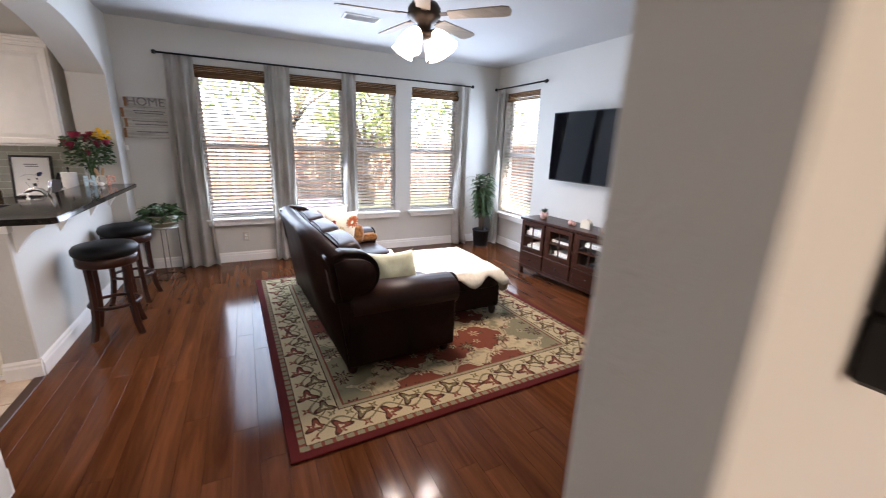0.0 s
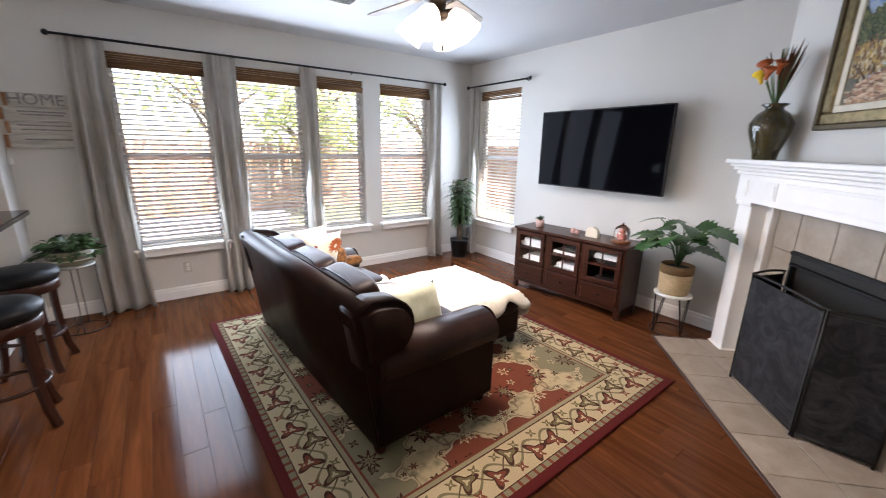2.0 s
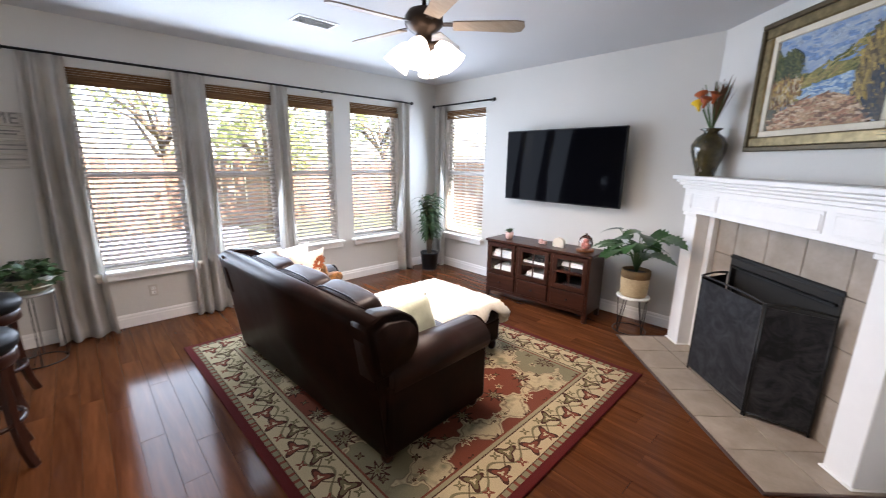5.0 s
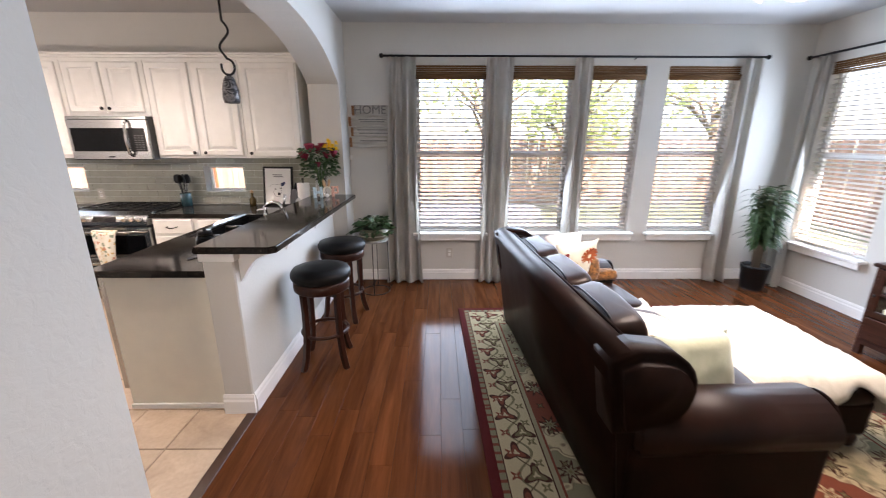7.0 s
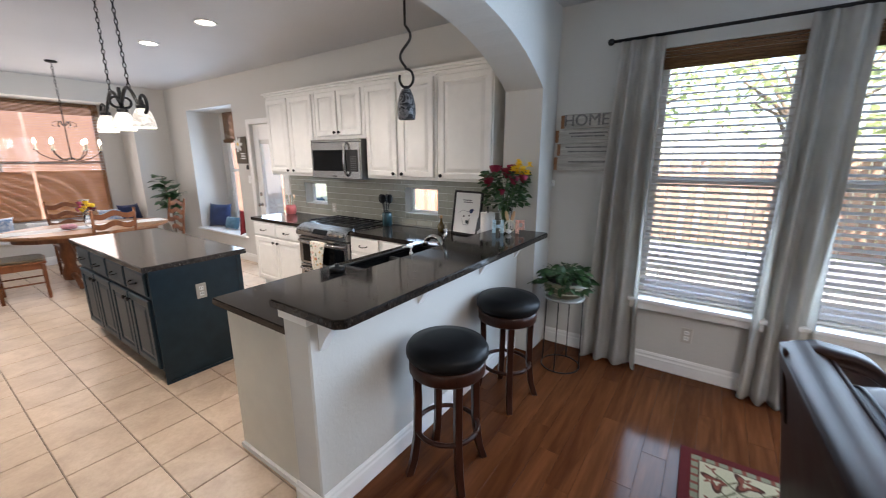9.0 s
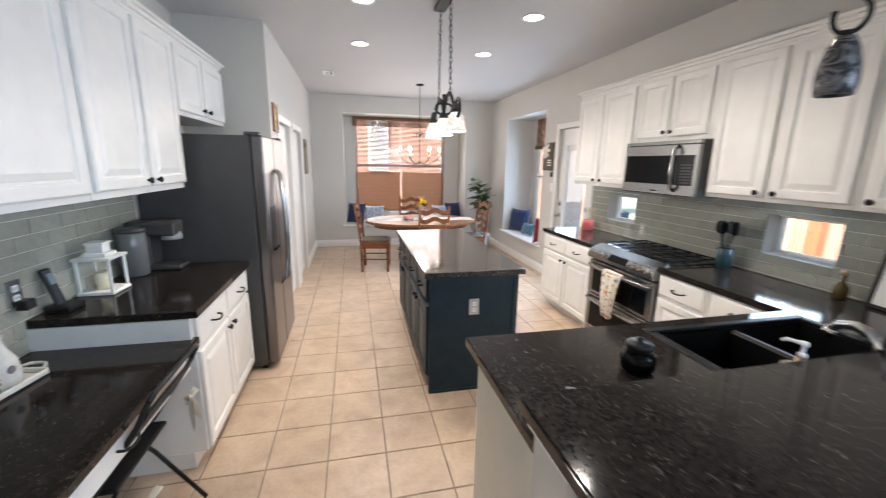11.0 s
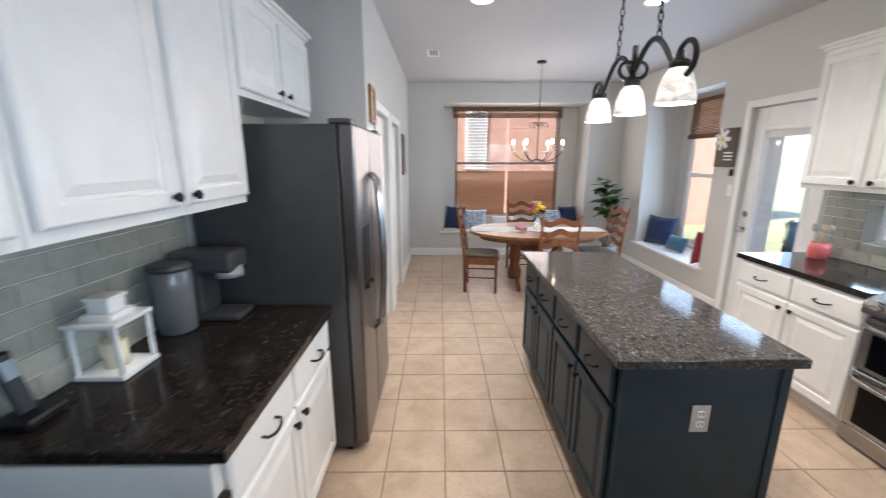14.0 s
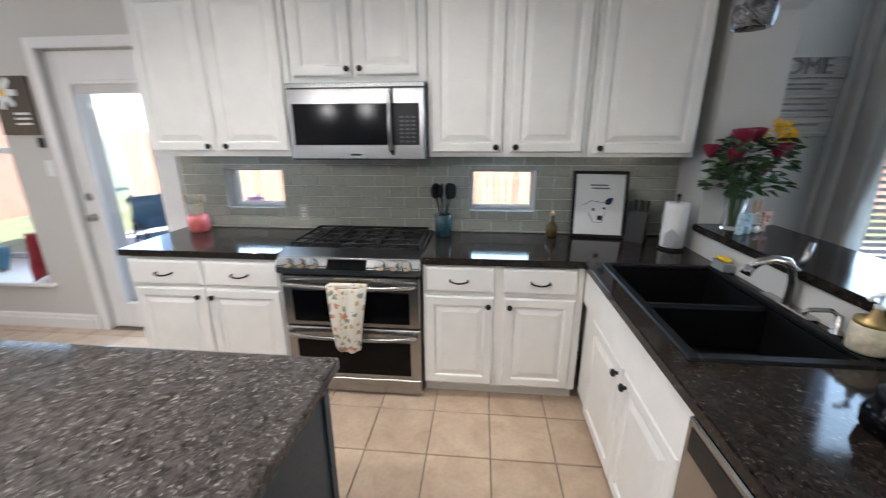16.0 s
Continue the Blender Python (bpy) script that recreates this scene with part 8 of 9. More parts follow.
# chandelier
CX, CY, CZ2 = -7.15, 3.90, 1.72
ch = thing("chandelier", (CX, CY, CK), "thin bronze chandelier with lit candle bulbs over the table", "chandelier")
bm = bmesh.new()
lathe(bm, [(0.06, CK - 0.001), (0.06, CK - 0.02), (0.012, CK - 0.03)], (CX, CY, 0), 20)
part("canopy", bm, BLACK, ch)
chain((CX, CY, CK - 0.03), (CX, CY, CZ2 + 0.52), "chain", ch, 0.05)
bm = bmesh.new()
tube(bm, [(CX, CY, CZ2 + 0.52), (CX, CY, CZ2 - 0.08)], 0.007, 8)
part("stem", bm, BRONZE, ch)
for k in range(6):
    a = radians(60 * k + 20)
    c, s = math.cos(a), math.sin(a)
    pts = [(CX + c * r, CY + s * r, CZ2 + z) for r, z in ((0.01, -0.05), (0.10, -0.09), (0.20, -0.06), (0.29, 0.0), (0.32, 0.05))]
    bm = bmesh.new()
    tube(bm, pts, 0.006, 6)
    arm = part("arm", bm, BRONZE, ch)
    bm = bmesh.new()
    tube(bm, [(CX + c * r, CY + s * r, CZ2 + z) for r, z in ((0.01, 0.36), (0.06, 0.42), (0.11, 0.40), (0.12, 0.36), (0.09, 0.35))], 0.005, 6)
    part("scroll", bm, BRONZE, ch)
    bm = bmesh.new()
    lathe(bm, [(0.02, 0.045), (0.028, 0.055), (0.012, 0.06), (0.011, 0.13)], (CX + c * 0.32, CY + s * 0.32, CZ2), 12)
    cd = part("candle", bm, WHITEP, arm)
    bm = bmesh.new()
    lathe(bm, [(0.008, 0.13), (0.016, 0.15), (0.012, 0.18), (0.002, 0.20)], (CX + c * 0.32, CY + s * 0.32, CZ2), 10)
    part("bulb", bm, FLAME, cd)
bulb_lamp("chandelier_glow", (CX, CY, CZ2 + 0.24), 4, 0.12, WARM)
vent((-6.75, 2.52), 0.15, 0.07, CK, "white metal air vent in the kitchen ceiling")

# ---- writing ----


def words(text, size, depth, m, mat, parent, name="lettering", spacing=1.0):
    cu = bpy.data.curves.new(name, "FONT")
    cu.body, cu.size, cu.extrude, cu.align_x, cu.align_y, cu.space_character = text, size, depth, "CENTER", "CENTER", spacing
    tmp = bpy.data.objects.new(name, cu)
    scene.collection.objects.link(tmp)
    me = bpy.data.meshes.new_from_object(tmp.evaluated_get(bpy.context.evaluated_depsgraph_get()))
    bpy.data.objects.remove(tmp)
    me.transform(m)
    me.materials.clear()
    me.materials.append(mat)
    ob = new(name, me)
    if parent:
        ob.parent = parent
        ob.matrix_parent_inverse = parent.matrix_basis.inverted() if parent.parent is None else Matrix.Identity(4)
    return ob


# ---- signs on the wall ----
GREYPAINT = plain("grey letter paint", (0.20, 0.19, 0.185), 0.7, var=0.4, scale=45)
hs = thing("wall_sign", (-0.85, N - 0.02, 1.56), "whitewashed board sign reading HOME, hung by the curtain", "sign")
xr = random.Random(2)
zz = 1.555
for k, (h, dx0, dx1) in enumerate(((0.115, -0.02, 0.02), (0.105, 0.0, -0.01), (0.11, -0.02, 0.0), (0.115, 0.02, 0.015))):
    part("board", B((-1.08 + dx0, -0.62 + dx1, N - 0.024, N - 0.002, zz, zz + h - 0.004), bevel=0.003), PALEW, hs)
    part("raw_end", B((-1.09 + dx0, -1.06 + dx0, N - 0.0255, N - 0.0035, zz + 0.004, zz + h - 0.008), bevel=0.003), OAKTOP, hs)
    zz += h
words("HOME", 0.125, 0.006, pose(-0.87, N - 0.030, 1.945, 90, 0, 0), GREYPAINT, hs, "lettering", 1.0)
for z, a, b in ((1.845, -1.0, -0.70), (1.82, -0.98, -0.72), (1.735, -1.02, -0.68), (1.70, -1.0, -0.66), (1.62, -0.99, -0.70)):
    part("text_line", B((a, b, N - 0.0262, N - 0.0238, z, z + 0.012)), GREYPAINT, hs)
bm = B((-1.145, -1.095, N - 0.022, N - 0.002, 1.42, 1.475), bevel=0.006)
solid("wall_sensor", bm, WPLAS, "small white plastic sensor on the wall", "sensor")
ds = thing("wall_sign", (-6.04, N - 0.02, 1.57), "brown wooden sign with a white daisy by the door", "sign")
BRN = wood("brown sign board", (0.10, 0.08, 0.06), (0.19, 0.16, 0.12), "z", 3.0, 0.8)
part("board", B((-6.20, -5.90, N - 0.022, N - 0.002, 1.58, 1.98), bevel=0.003), BRN, ds)
bm = bmesh.new()
for k in range(7):
    a = radians(k * 51)
    vs = [v for v in box(bm, 0.025, 0.115, -0.003, 0.003, -0.022, 0.022, bevel=0.008)]
    turn(bm, vs, pose(-6.11, N - 0.0235, 1.87, 0, math.degrees(a), 0))
part("daisy_petals", bm, WPLAS, ds)
bm = bmesh.new()
lathe(bm, [(0.026, 0), (0.022, 0.006)], (0, 0, 0), 14)
bmesh.ops.transform(bm, matrix=pose(-6.11, N - 0.024, 1.87, 90, 0, 0), verts=bm.verts)
part("daisy_centre", bm, YEL, ds)
for z in (1.72, 1.685, 1.65):
    part("text_line", B((-6.06, -5.94, N - 0.0235, N - 0.0215, z, z + 0.016)), WPLAS, ds)
bm = B((-5.94, -5.90, N - 0.03, N - 0.002, 1.49, 1.56), bevel=0.008)
solid("key_holder", bm, BLKPLAS, "small black holder on the wall by the door", "holder")
bm = B((-5.95, -5.88, N - 0.008, N - 0.002, 1.28, 1.40), bevel=0.002)
solid("light_switch", bm, WPLAS, "white wall switch beside the back door", "switch")
outlet((-3.965, N - 0.010, 1.04), "s", "almond outlet in the tiled backsplash")
outlet((-2.64, 1.341, 1.06), "n", "black and steel outlet in the tiled backsplash", STEEL)
for nm, x0, x1, z0, z1, mt, lab in (("framed_picture", -5.06, -4.84, 1.93, 2.20, OAKTOP, "small gold framed picture by the pantry"), ("wall_decor", -7.62, -7.30, 1.45, 2.0, DKWOOD, "dark carved wooden wall ornament in the dining room")):
    t = thing(nm, ((x0 + x1) / 2, 2.08, z0), lab, "wall art")
    part("frame", B((x0, x1, 2.072, 2.092, z0, z0 + 0.03), (x0, x1, 2.072, 2.092, z1 - 0.03, z1), (x0, x0 + 0.03, 2.072, 2.092, z0 + 0.03, z1 - 0.03), (x1 - 0.03, x1, 2.072, 2.092, z0 + 0.03, z1 - 0.03), bevel=0.003), mt, t)
    part("print", B((x0 + 0.03, x1 - 0.03, 2.072, 2.080, z0 + 0.03, z1 - 0.03)), plain("faded print", (0.42, 0.36, 0.22), 0.6, var=0.5, scale=20), t)

# ---- on the bar ----
BZ = 1.077
rv = thing("flower_vase", (-1.33, 5.20, BZ), "glass vase of red roses and yellow daisies on the bar", "flowers")
bm = bmesh.new()
lathe(bm, [(0.045, 0), (0.05, 0.01), (0.042, 0.08), (0.06, 0.20), (0.062, 0.20), (0.056, 0.195), (0.038, 0.08), (0.044, 0.014)], (-1.33, 5.20, BZ), 20, False)
vv_ = part("glass", bm, CLEAR, rv)
vv_.visible_shadow = False
bm = bmesh.new()
for k in range(14):
    a = k * 2.4
    tube(bm, [(-1.33 + 0.015 * math.cos(a), 5.20 + 0.015 * math.sin(a), BZ + 0.02), (-1.33 + 0.03 * math.cos(a), 5.20 + 0.03 * math.sin(a), BZ + 0.22), (-1.33 + 0.10 * math.cos(a), 5.20 + 0.10 * math.sin(a), BZ + 0.38)], 0.0045, 5)
part("stem_bunch", bm, STEM, rv)
bl = bmesh.new()
for k in range(330):
    a, r = rl.random() * 6.28, 0.18 * rl.random() ** 0.6
    q = Vector((-1.33 + r * math.cos(a), 5.17 + r * math.sin(a) * 0.85, BZ + 0.21 + 0.27 * rl.random()))
    leaf(bl, q, (math.cos(a) + rl.uniform(-0.5, 0.5), math.sin(a) + rl.uniform(-0.5, 0.5), rl.uniform(-0.3, 0.6)), 0.055, 0.030, 0.3, 0, rl.uniform(-1, 1), 4)
part("leaves", bl, IVY, rv)


def rose(at, r, mat, root, name="rose"):
    bm = bmesh.new()
    for ring_ in range(4):
        n = 3 + ring_ * 2
        for k in range(n):
            a = 2 * math.pi * k / n + ring_
            rr2 = r * (0.16 + 0.24 * ring_)
            m = Matrix.Translation(at) @ Matrix.Rotation(a, 4, "Z") @ Matrix.Translation((rr2 * 0.6, 0, 0)) @ Matrix.Rotation(radians(-8 + 12 * ring_), 4, "Y")
            vs = bmesh.ops.create_uvsphere(bm, u_segments=8, v_segments=6, radius=1.0)["verts"]
            for v in vs:
                v.co = m @ Vector((v.co.x * r * 0.16, v.co.y * r * 0.46, v.co.z * r * 0.80))
    for f in bm.faces:
        f.smooth = True
    part(name, bm, mat, root)


for dx, dy, dz, rad in ((-0.17, 0.03, 0.36, 0.042), (-0.07, -0.04, 0.43, 0.052), (-0.11, -0.08, 0.34, 0.045), (0.02, -0.10, 0.27, 0.03), (-0.02, 0.06, 0.41, 0.05), (0.10, -0.06, 0.36, 0.042), (0.16, -0.02, 0.37, 0.04), (0.04, 0.03, 0.44, 0.045)):
    rose((-1.33 + dx, 5.18 + dy, BZ + dz + 0.055), rad * 1.05, REDP, rv)
for k in range(13):
    bm = bmesh.new()
    c = Vector((-1.33 + 0.02 + 0.19 * rl.random(), 5.10 + 0.16 * rl.random(), BZ + 0.46 + 0.09 * rl.random()))
    for i in range(36):
        a = i * 0.524
        leaf(bm, c, (math.cos(a), math.sin(a), (-0.3, 0.5, 1.5)[i // 12]), 0.034, 0.017, 0.15, 0, 0, 3)
    lathe(bm, [(0.012, 0.0), (0.006, 0.01)], c, 8)
    part("daisy", bm, YEL, rv)

GINGP = plain("pink gingham", (0.66, 0.36, 0.28), 0.6, var=0.35, scale=70)
GINGB = plain("blue gingham", (0.42, 0.56, 0.62), 0.6, var=0.4, scale=70)
TANW = plain("tan wood", (0.50, 0.30, 0.16), 0.7, var=0.2)
hop = thing("letter_decor", (-1.26, 5.12, BZ), "freestanding HOP letters with bunny ears on the bar", "ornament")
HM = pose(-1.265, 5.125, BZ, 0, 0, 28)


def hp_(bm, name, mat):
    bmesh.ops.transform(bm, matrix=HM, verts=bm.verts)
    return part(name, bm, mat, hop)


hp_(B((-0.125, -0.098, -0.012, 0.012, 0, 0.105), (-0.062, -0.035, -0.012, 0.012, 0, 0.105), (-0.098, -0.062, -0.012, 0.012, 0.04, 0.065), bevel=0.002), "letter", GINGB)
hp_(B((0.055, 0.082, -0.012, 0.012, 0, 0.105), (0.082, 0.125, -0.012, 0.012, 0.083, 0.105), (0.108, 0.125, -0.012, 0.012, 0.04, 0.083), (0.082, 0.125, -0.012, 0.012, 0.03, 0.048), bevel=0.002), "letter", GINGP)
bm = bmesh.new()
for i in range(18):
    a = 2 * math.pi * i / 18
    bmesh.ops.create_uvsphere(bm, u_segments=8, v_segments=6, radius=0.0085, matrix=Matrix.Translation((0.01 + 0.04 * math.cos(a), 0, 0.055 + 0.045 * math.sin(a))))
hp_(bm, "bead_ring", WHITEP)
bm = bmesh.new()
blob(bm, (0.005, -0.014, 0.018), (0.042, 0.03, 0.036), 8, 0.9, 0.1)
hp_(bm, "pompom", WHITEFAB)
for s in (-1, 1):
    bm = bmesh.new()
    blob(bm, (0.01 + s * 0.024, 0.004, 0.135), (0.028, 0.008, 0.085), 8, 0.8, 0, 6, Matrix.Rotation(radians(12 * s), 3, "Y"))
    hp_(bm, "ear", TANW)

# ---- on the counters ----
CT = 0.921
jar = thing("candle_jar", (-1.745, 3.81, CT), "round black glass jar with a lid on the peninsula", "jar")
bm = bmesh.new()
lathe(bm, [(0.045, 0), (0.058, 0.012), (0.062, 0.045), (0.05, 0.075), (0.04, 0.08)], (-1.745, 3.81, CT), 24)
part("jar_body", bm, DGLASS, jar)
bm = bmesh.new()
lathe(bm, [(0.046, 0.081), (0.046, 0.105), (0.04, 0.11), (0.012, 0.112), (0.014, 0.125), (0.004, 0.13)], (-1.745, 3.81, CT), 24)
part("lid", bm, BLKPLAS, jar)
bm = B((-0.085, 0.085, -0.006, 0.006, 0, 0.008), bevel=0.002)
bmesh.ops.transform(bm, matrix=pose(-1.64, 3.56, CT, 0, 0, 62), verts=bm.verts)
solid("pen", bm, plain("clear grey plastic", (0.35, 0.35, 0.36), 0.25), "slim grey stylus lying on the granite", "pen")
pt_ = thing("paper_towel_holder", (-1.56, 5.33, CT), "paper towel roll on a black stand by the sink", "paper towel")
bm = bmesh.new()
lathe(bm, [(0.075, 0), (0.075, 0.01), (0.07, 0.014)], (-1.56, 5.33, CT), 24)
tube(bm, [(-1.56, 5.33, CT), (-1.56, 5.33, CT + 0.31)], 0.006, 8)
bmesh.ops.create_uvsphere(bm, u_segments=10, v_segments=8, radius=0.012, matrix=Matrix.Translation((-1.56, 5.33, CT + 0.315)))
part("stand", bm, BLACK, pt_)
bm = bmesh.new()
lathe(bm, [(0.02, 0.015), (0.062, 0.015), (0.063, 0.02), (0.063, 0.27), (0.062, 0.275), (0.02, 0.275)], (-1.56, 5.33, CT), 28)
part("roll", bm, WHITEFAB, pt_)
bm = bmesh.new()
prism(bm, [(-0.035, 0.03), (0.035, 0.03), (0.035, 0.10), (0.0, 0.135), (-0.035, 0.10)], "y", -0.004, 0.004)
bmesh.ops.transform(bm, matrix=pose(-1.60, 5.262, CT, 0, 0, -25), verts=bm.verts)
part("house_tag", bm, plain("grey painted tag", (0.42, 0.43, 0.44), 0.6), pt_)
kb = thing("knife_block", (-1.70, 5.50, CT), "black knife block in the counter corner", "knife block")
bm = bmesh.new()
prism(bm, [(-0.07, 0.0), (0.07, 0.0), (0.03, 0.19), (-0.06, 0.15)], "x", -0.055, 0.055)
bmesh.ops.transform(bm, matrix=pose(-1.70, 5.51, CT, 0, 0, 150), verts=bm.verts)
part("block", bm, BLKPLAS, kb)
for k in range(6):
    bm = B((-0.008, 0.008, -0.012, 0.012, 0, 0.10), bevel=0.003)
    bmesh.ops.transform(bm, matrix=pose(-1.70, 5.51, CT, 0, 0, 150) @ pose(-0.04 + 0.035 * (k % 3), -0.035 + 0.045 * (k // 3), 0.15 + 0.01 * (k // 3), 24, 0, 0), verts=bm.verts)
    part("knife_handle", bm, BLKPLAS, kb)
pf = thing("framed_print", (-1.94, 5.50, CT), "black framed line drawing leaning on the backsplash", "picture")
PM = pose(-1.93, 5.55, CT, -9, 0, -6)


def pf_(bm, name, mat):
    bmesh.ops.transform(bm, matrix=PM, verts=bm.verts)
    return part(name, bm, mat, pf)


pf_(ring(-0.17, 0.17, 0.0, 0.43, 0.02, -0.012, 0.012, 0.003), "frame", BLACK)
pf_(B((-0.15, 0.15, -0.004, 0.008, 0.02, 0.41)), "paper", plain("white paper", (0.74, 0.74, 0.73), 0.8, var=0.02))
INK = plain("grey ink", (0.20, 0.20, 0.21), 0.8)
bm = bmesh.new()
box(bm, -0.06, 0.05, -0.006, -0.004, 0.335, 0.345)
box(bm, -0.05, 0.06, -0.006, -0.004, 0.315, 0.325)
tube(bm, [(-0.10, -0.005, 0.21), (-0.05, -0.005, 0.24), (0.02, -0.005, 0.23), (0.09, -0.005, 0.25)], 0.002, 4)
tube(bm, [(-0.06, -0.005, 0.16), (-0.03, -0.005, 0.10), (0.02, -0.005, 0.10), (0.04, -0.005, 0.17)], 0.002, 4)
pf_(bm, "drawn_lines", INK)
pf_(B((-0.005, 0.025, -0.006, -0.004, 0.115, 0.145), (-0.04, -0.025, -0.006, -0.004, 0.175, 0.19), (0.025, 0.04, -0.006, -0.004, 0.185, 0.20)), "drawn_marks", BLKPLAS)
bm = bmesh.new()
leaf(bm, (0.04, -0.008, 0.22), (0.6, 0, 0.6), 0.06, 0.04, 0, 0, 1.57, 4)
pf_(bm, "blue_bow", NAVY)
bt = thing("oil_bottle", (-2.22, 5.56, CT), "small amber bottle with a stopper by the window", "bottle")
bm = bmesh.new()
lathe(bm, [(0.03, 0), (0.036, 0.01), (0.036, 0.07), (0.014, 0.10), (0.012, 0.14)], (-2.22, 5.56, CT), 16)
part("bottle", bm, plain("amber glass", (0.07, 0.045, 0.012), 0.12), bt)
bm = bmesh.new()
lathe(bm, [(0.014, 0.14), (0.016, 0.16), (0.006, 0.17)], (-2.22, 5.56, CT), 12)
part("stopper", bm, TANW, bt)
bx = thing("sponge_caddy", (-1.475, 4.95, CT), "clear caddy holding yellow sponges at the sink", "caddy")
part("tray", B((-1.51, -1.452, 4.90, 5.0, CT, CT + 0.05), bevel=0.004), plain("grey clear plastic", (0.30, 0.31, 0.31), 0.2), bx)
part("sponge", B((-1.50, -1.462, 4.91, 4.99, CT + 0.051, CT + 0.068), bevel=0.006), YEL, bx)
cn = thing("soap_jar", (-1.49, 4.185, CT), "white and gold patterned soap jar with a pump by the sink", "soap jar")
bm = bmesh.new()
lathe(bm, [(0.045, 0), (0.05, 0.006), (0.05, 0.085), (0.045, 0.09)], (-1.483, 4.185, CT + 0.008), 24)
part("tin_body", bm, plain("white and gold print", (0.62, 0.55, 0.40), 0.35, var=0.3, scale=40), cn)
bm = bmesh.new()
lathe(bm, [(0.047, 0.09), (0.047, 0.105), (0.02, 0.112), (0.012, 0.135), (0.004, 0.14)], (-1.483, 4.185, CT + 0.008), 24)
part("lid", bm, plain("gold lid", (0.45, 0.33, 0.14), 0.3, 0.7), cn)
bm = bmesh.new()
lathe(bm, [(0.012, 0.14), (0.012, 0.152), (0.005, 0.154), (0.005, 0.178), (0.011, 0.180), (0.011, 0.192), (0.004, 0.194)], (-1.483, 4.185, CT + 0.008), 14)
tube(bm, [(-1.483, 4.185, CT + 0.194), (-1.525, 4.17, CT + 0.193), (-1.535, 4.167, CT + 0.184)], 0.006, 8)
part("pump", bm, WPLAS, cn, "white plastic soap pump")
cr = thing("utensil_crock", (-2.94, 5.53, CT), "teal crock of black cooking utensils beside the range", "utensil holder")
bm = bmesh.new()
lathe(bm, [(0.05, 0), (0.055, 0.005), (0.055, 0.14), (0.05, 0.145), (0.046, 0.14), (0.046, 0.02)], (-2.94, 5.53, CT), 22, False)
part("crock", bm, plain("teal glaze", (0.022, 0.060, 0.070), 0.25, var=0.3, scale=14), cr)
for k in range(7):
    a = k * 0.9
    d = Vector((0.20 * math.cos(a), 0.12 * math.sin(a), 1.0))
    p0 = Vector((-2.94, 5.52, CT + 0.03))
    bm = bmesh.new()
    tube(bm, [p0, p0 + d * 0.22], 0.006, 6)
    blob(bm, p0 + d * 0.27, (0.066, 0.018, 0.10), 7, 0.8, 0, 6, Matrix.Rotation(a, 3, "Z"))
    part("utensil", bm, BLKPLAS, cr)
pk = thing("utensil_crock", (-4.68, 5.50, CT), "pink pot of wooden utensils beside the small window", "utensil holder")
bm = bmesh.new()
lathe(bm, [(0.055, 0), (0.068, 0.02), (0.07, 0.08), (0.06, 0.12), (0.054, 0.12), (0.06, 0.08)], (-4.68, 5.50, CT), 22, False)
part("pot", bm, plain("salmon pink glaze", (0.62, 0.14, 0.13), 0.35, var=0.15), pk)
for k in range(6):
    a = k * 1.1
    d = Vector((0.30 * math.cos(a), 0.2 * math.sin(a), 1.0))
    p0 = Vector((-4.68, 5.50, CT + 0.02))
    bm = bmesh.new()
    tube(bm, [p0, p0 + d * 0.18], 0.005, 6)
    blob(bm, p0 + d * 0.21, (0.035, 0.012, 0.06), 6, 0.8, 0, 6, Matrix.Rotation(a, 3, "Z"))
    part("utensil", bm, TANW if k % 2 else plain("sage silicone", (0.32, 0.34, 0.28), 0.6), pk)

# ---- desk and coffee counter ----
DZ = 0.7725
DT = pose(-2.21, 1.455, DZ, 0, 0, -9)


def desk_(bm):
    bmesh.ops.transform(bm, matrix=DT, verts=bm.verts)
    return bm


WCER = plain("white distressed ceramic", (0.70, 0.68, 0.63), 0.4, var=0.12, scale=30, bump=0.2)
ty = thing("serving_tray", DT.translation, "long white carved tray on the desk", "tray")
part("tray_base", desk_(B((-0.22, 0.22, -0.065, 0.065, 0.0, 0.010), bevel=0.003)), WCER, ty)
part("tray_rim", desk_(B((-0.225, 0.225, -0.075, -0.065, 0.004, 0.028), (-0.225, 0.225, 0.065, 0.075, 0.004, 0.028), (-0.235, -0.225, -0.065, 0.065, 0.004, 0.028), (0.225, 0.235, -0.065, 0.065, 0.004, 0.028), bevel=0.004)), WCER, ty)
for s in (-1, 1):
    bm = bmesh.new()
    tube(bm, [(s * 0.232, -0.05, 0.026), (s * 0.26, -0.03, 0.03), (s * 0.265, 0.0, 0.03), (s * 0.26, 0.03, 0.03), (s * 0.232, 0.05, 0.026)], 0.007, 6)
    part("tray_handle", desk_(bm), WCER, ty)
for x in (0.13, -0.12):
    v = thing("bottle_vase", DT @ Vector((x, 0, 0.011)), "white ceramic bottle vase with a dandelion motif", "vase", "desk vases")
    bm = bmesh.new()
    lathe(bm, [(0.045, 0), (0.052, 0.008), (0.056, 0.05), (0.050, 0.10), (0.026, 0.15), (0.018, 0.185), (0.024, 0.20), (0.019, 0.20), (0.014, 0.18)], (x, 0, 0.011), 24, False)
    part("vase_body", desk_(bm), WCER, v)
    bm = bmesh.new()
    lathe(bm, [(0.016, 0), (0.014, 0.003)], (0, 0, 0), 14)
    bmesh.ops.transform(bm, matrix=pose(x + 0.012, 0.0525, 0.085, -92, 0, 0), verts=bm.verts)
    part("motif", desk_(bm), plain("grey dandelion print", (0.20, 0.18, 0.19), 0.7), v)
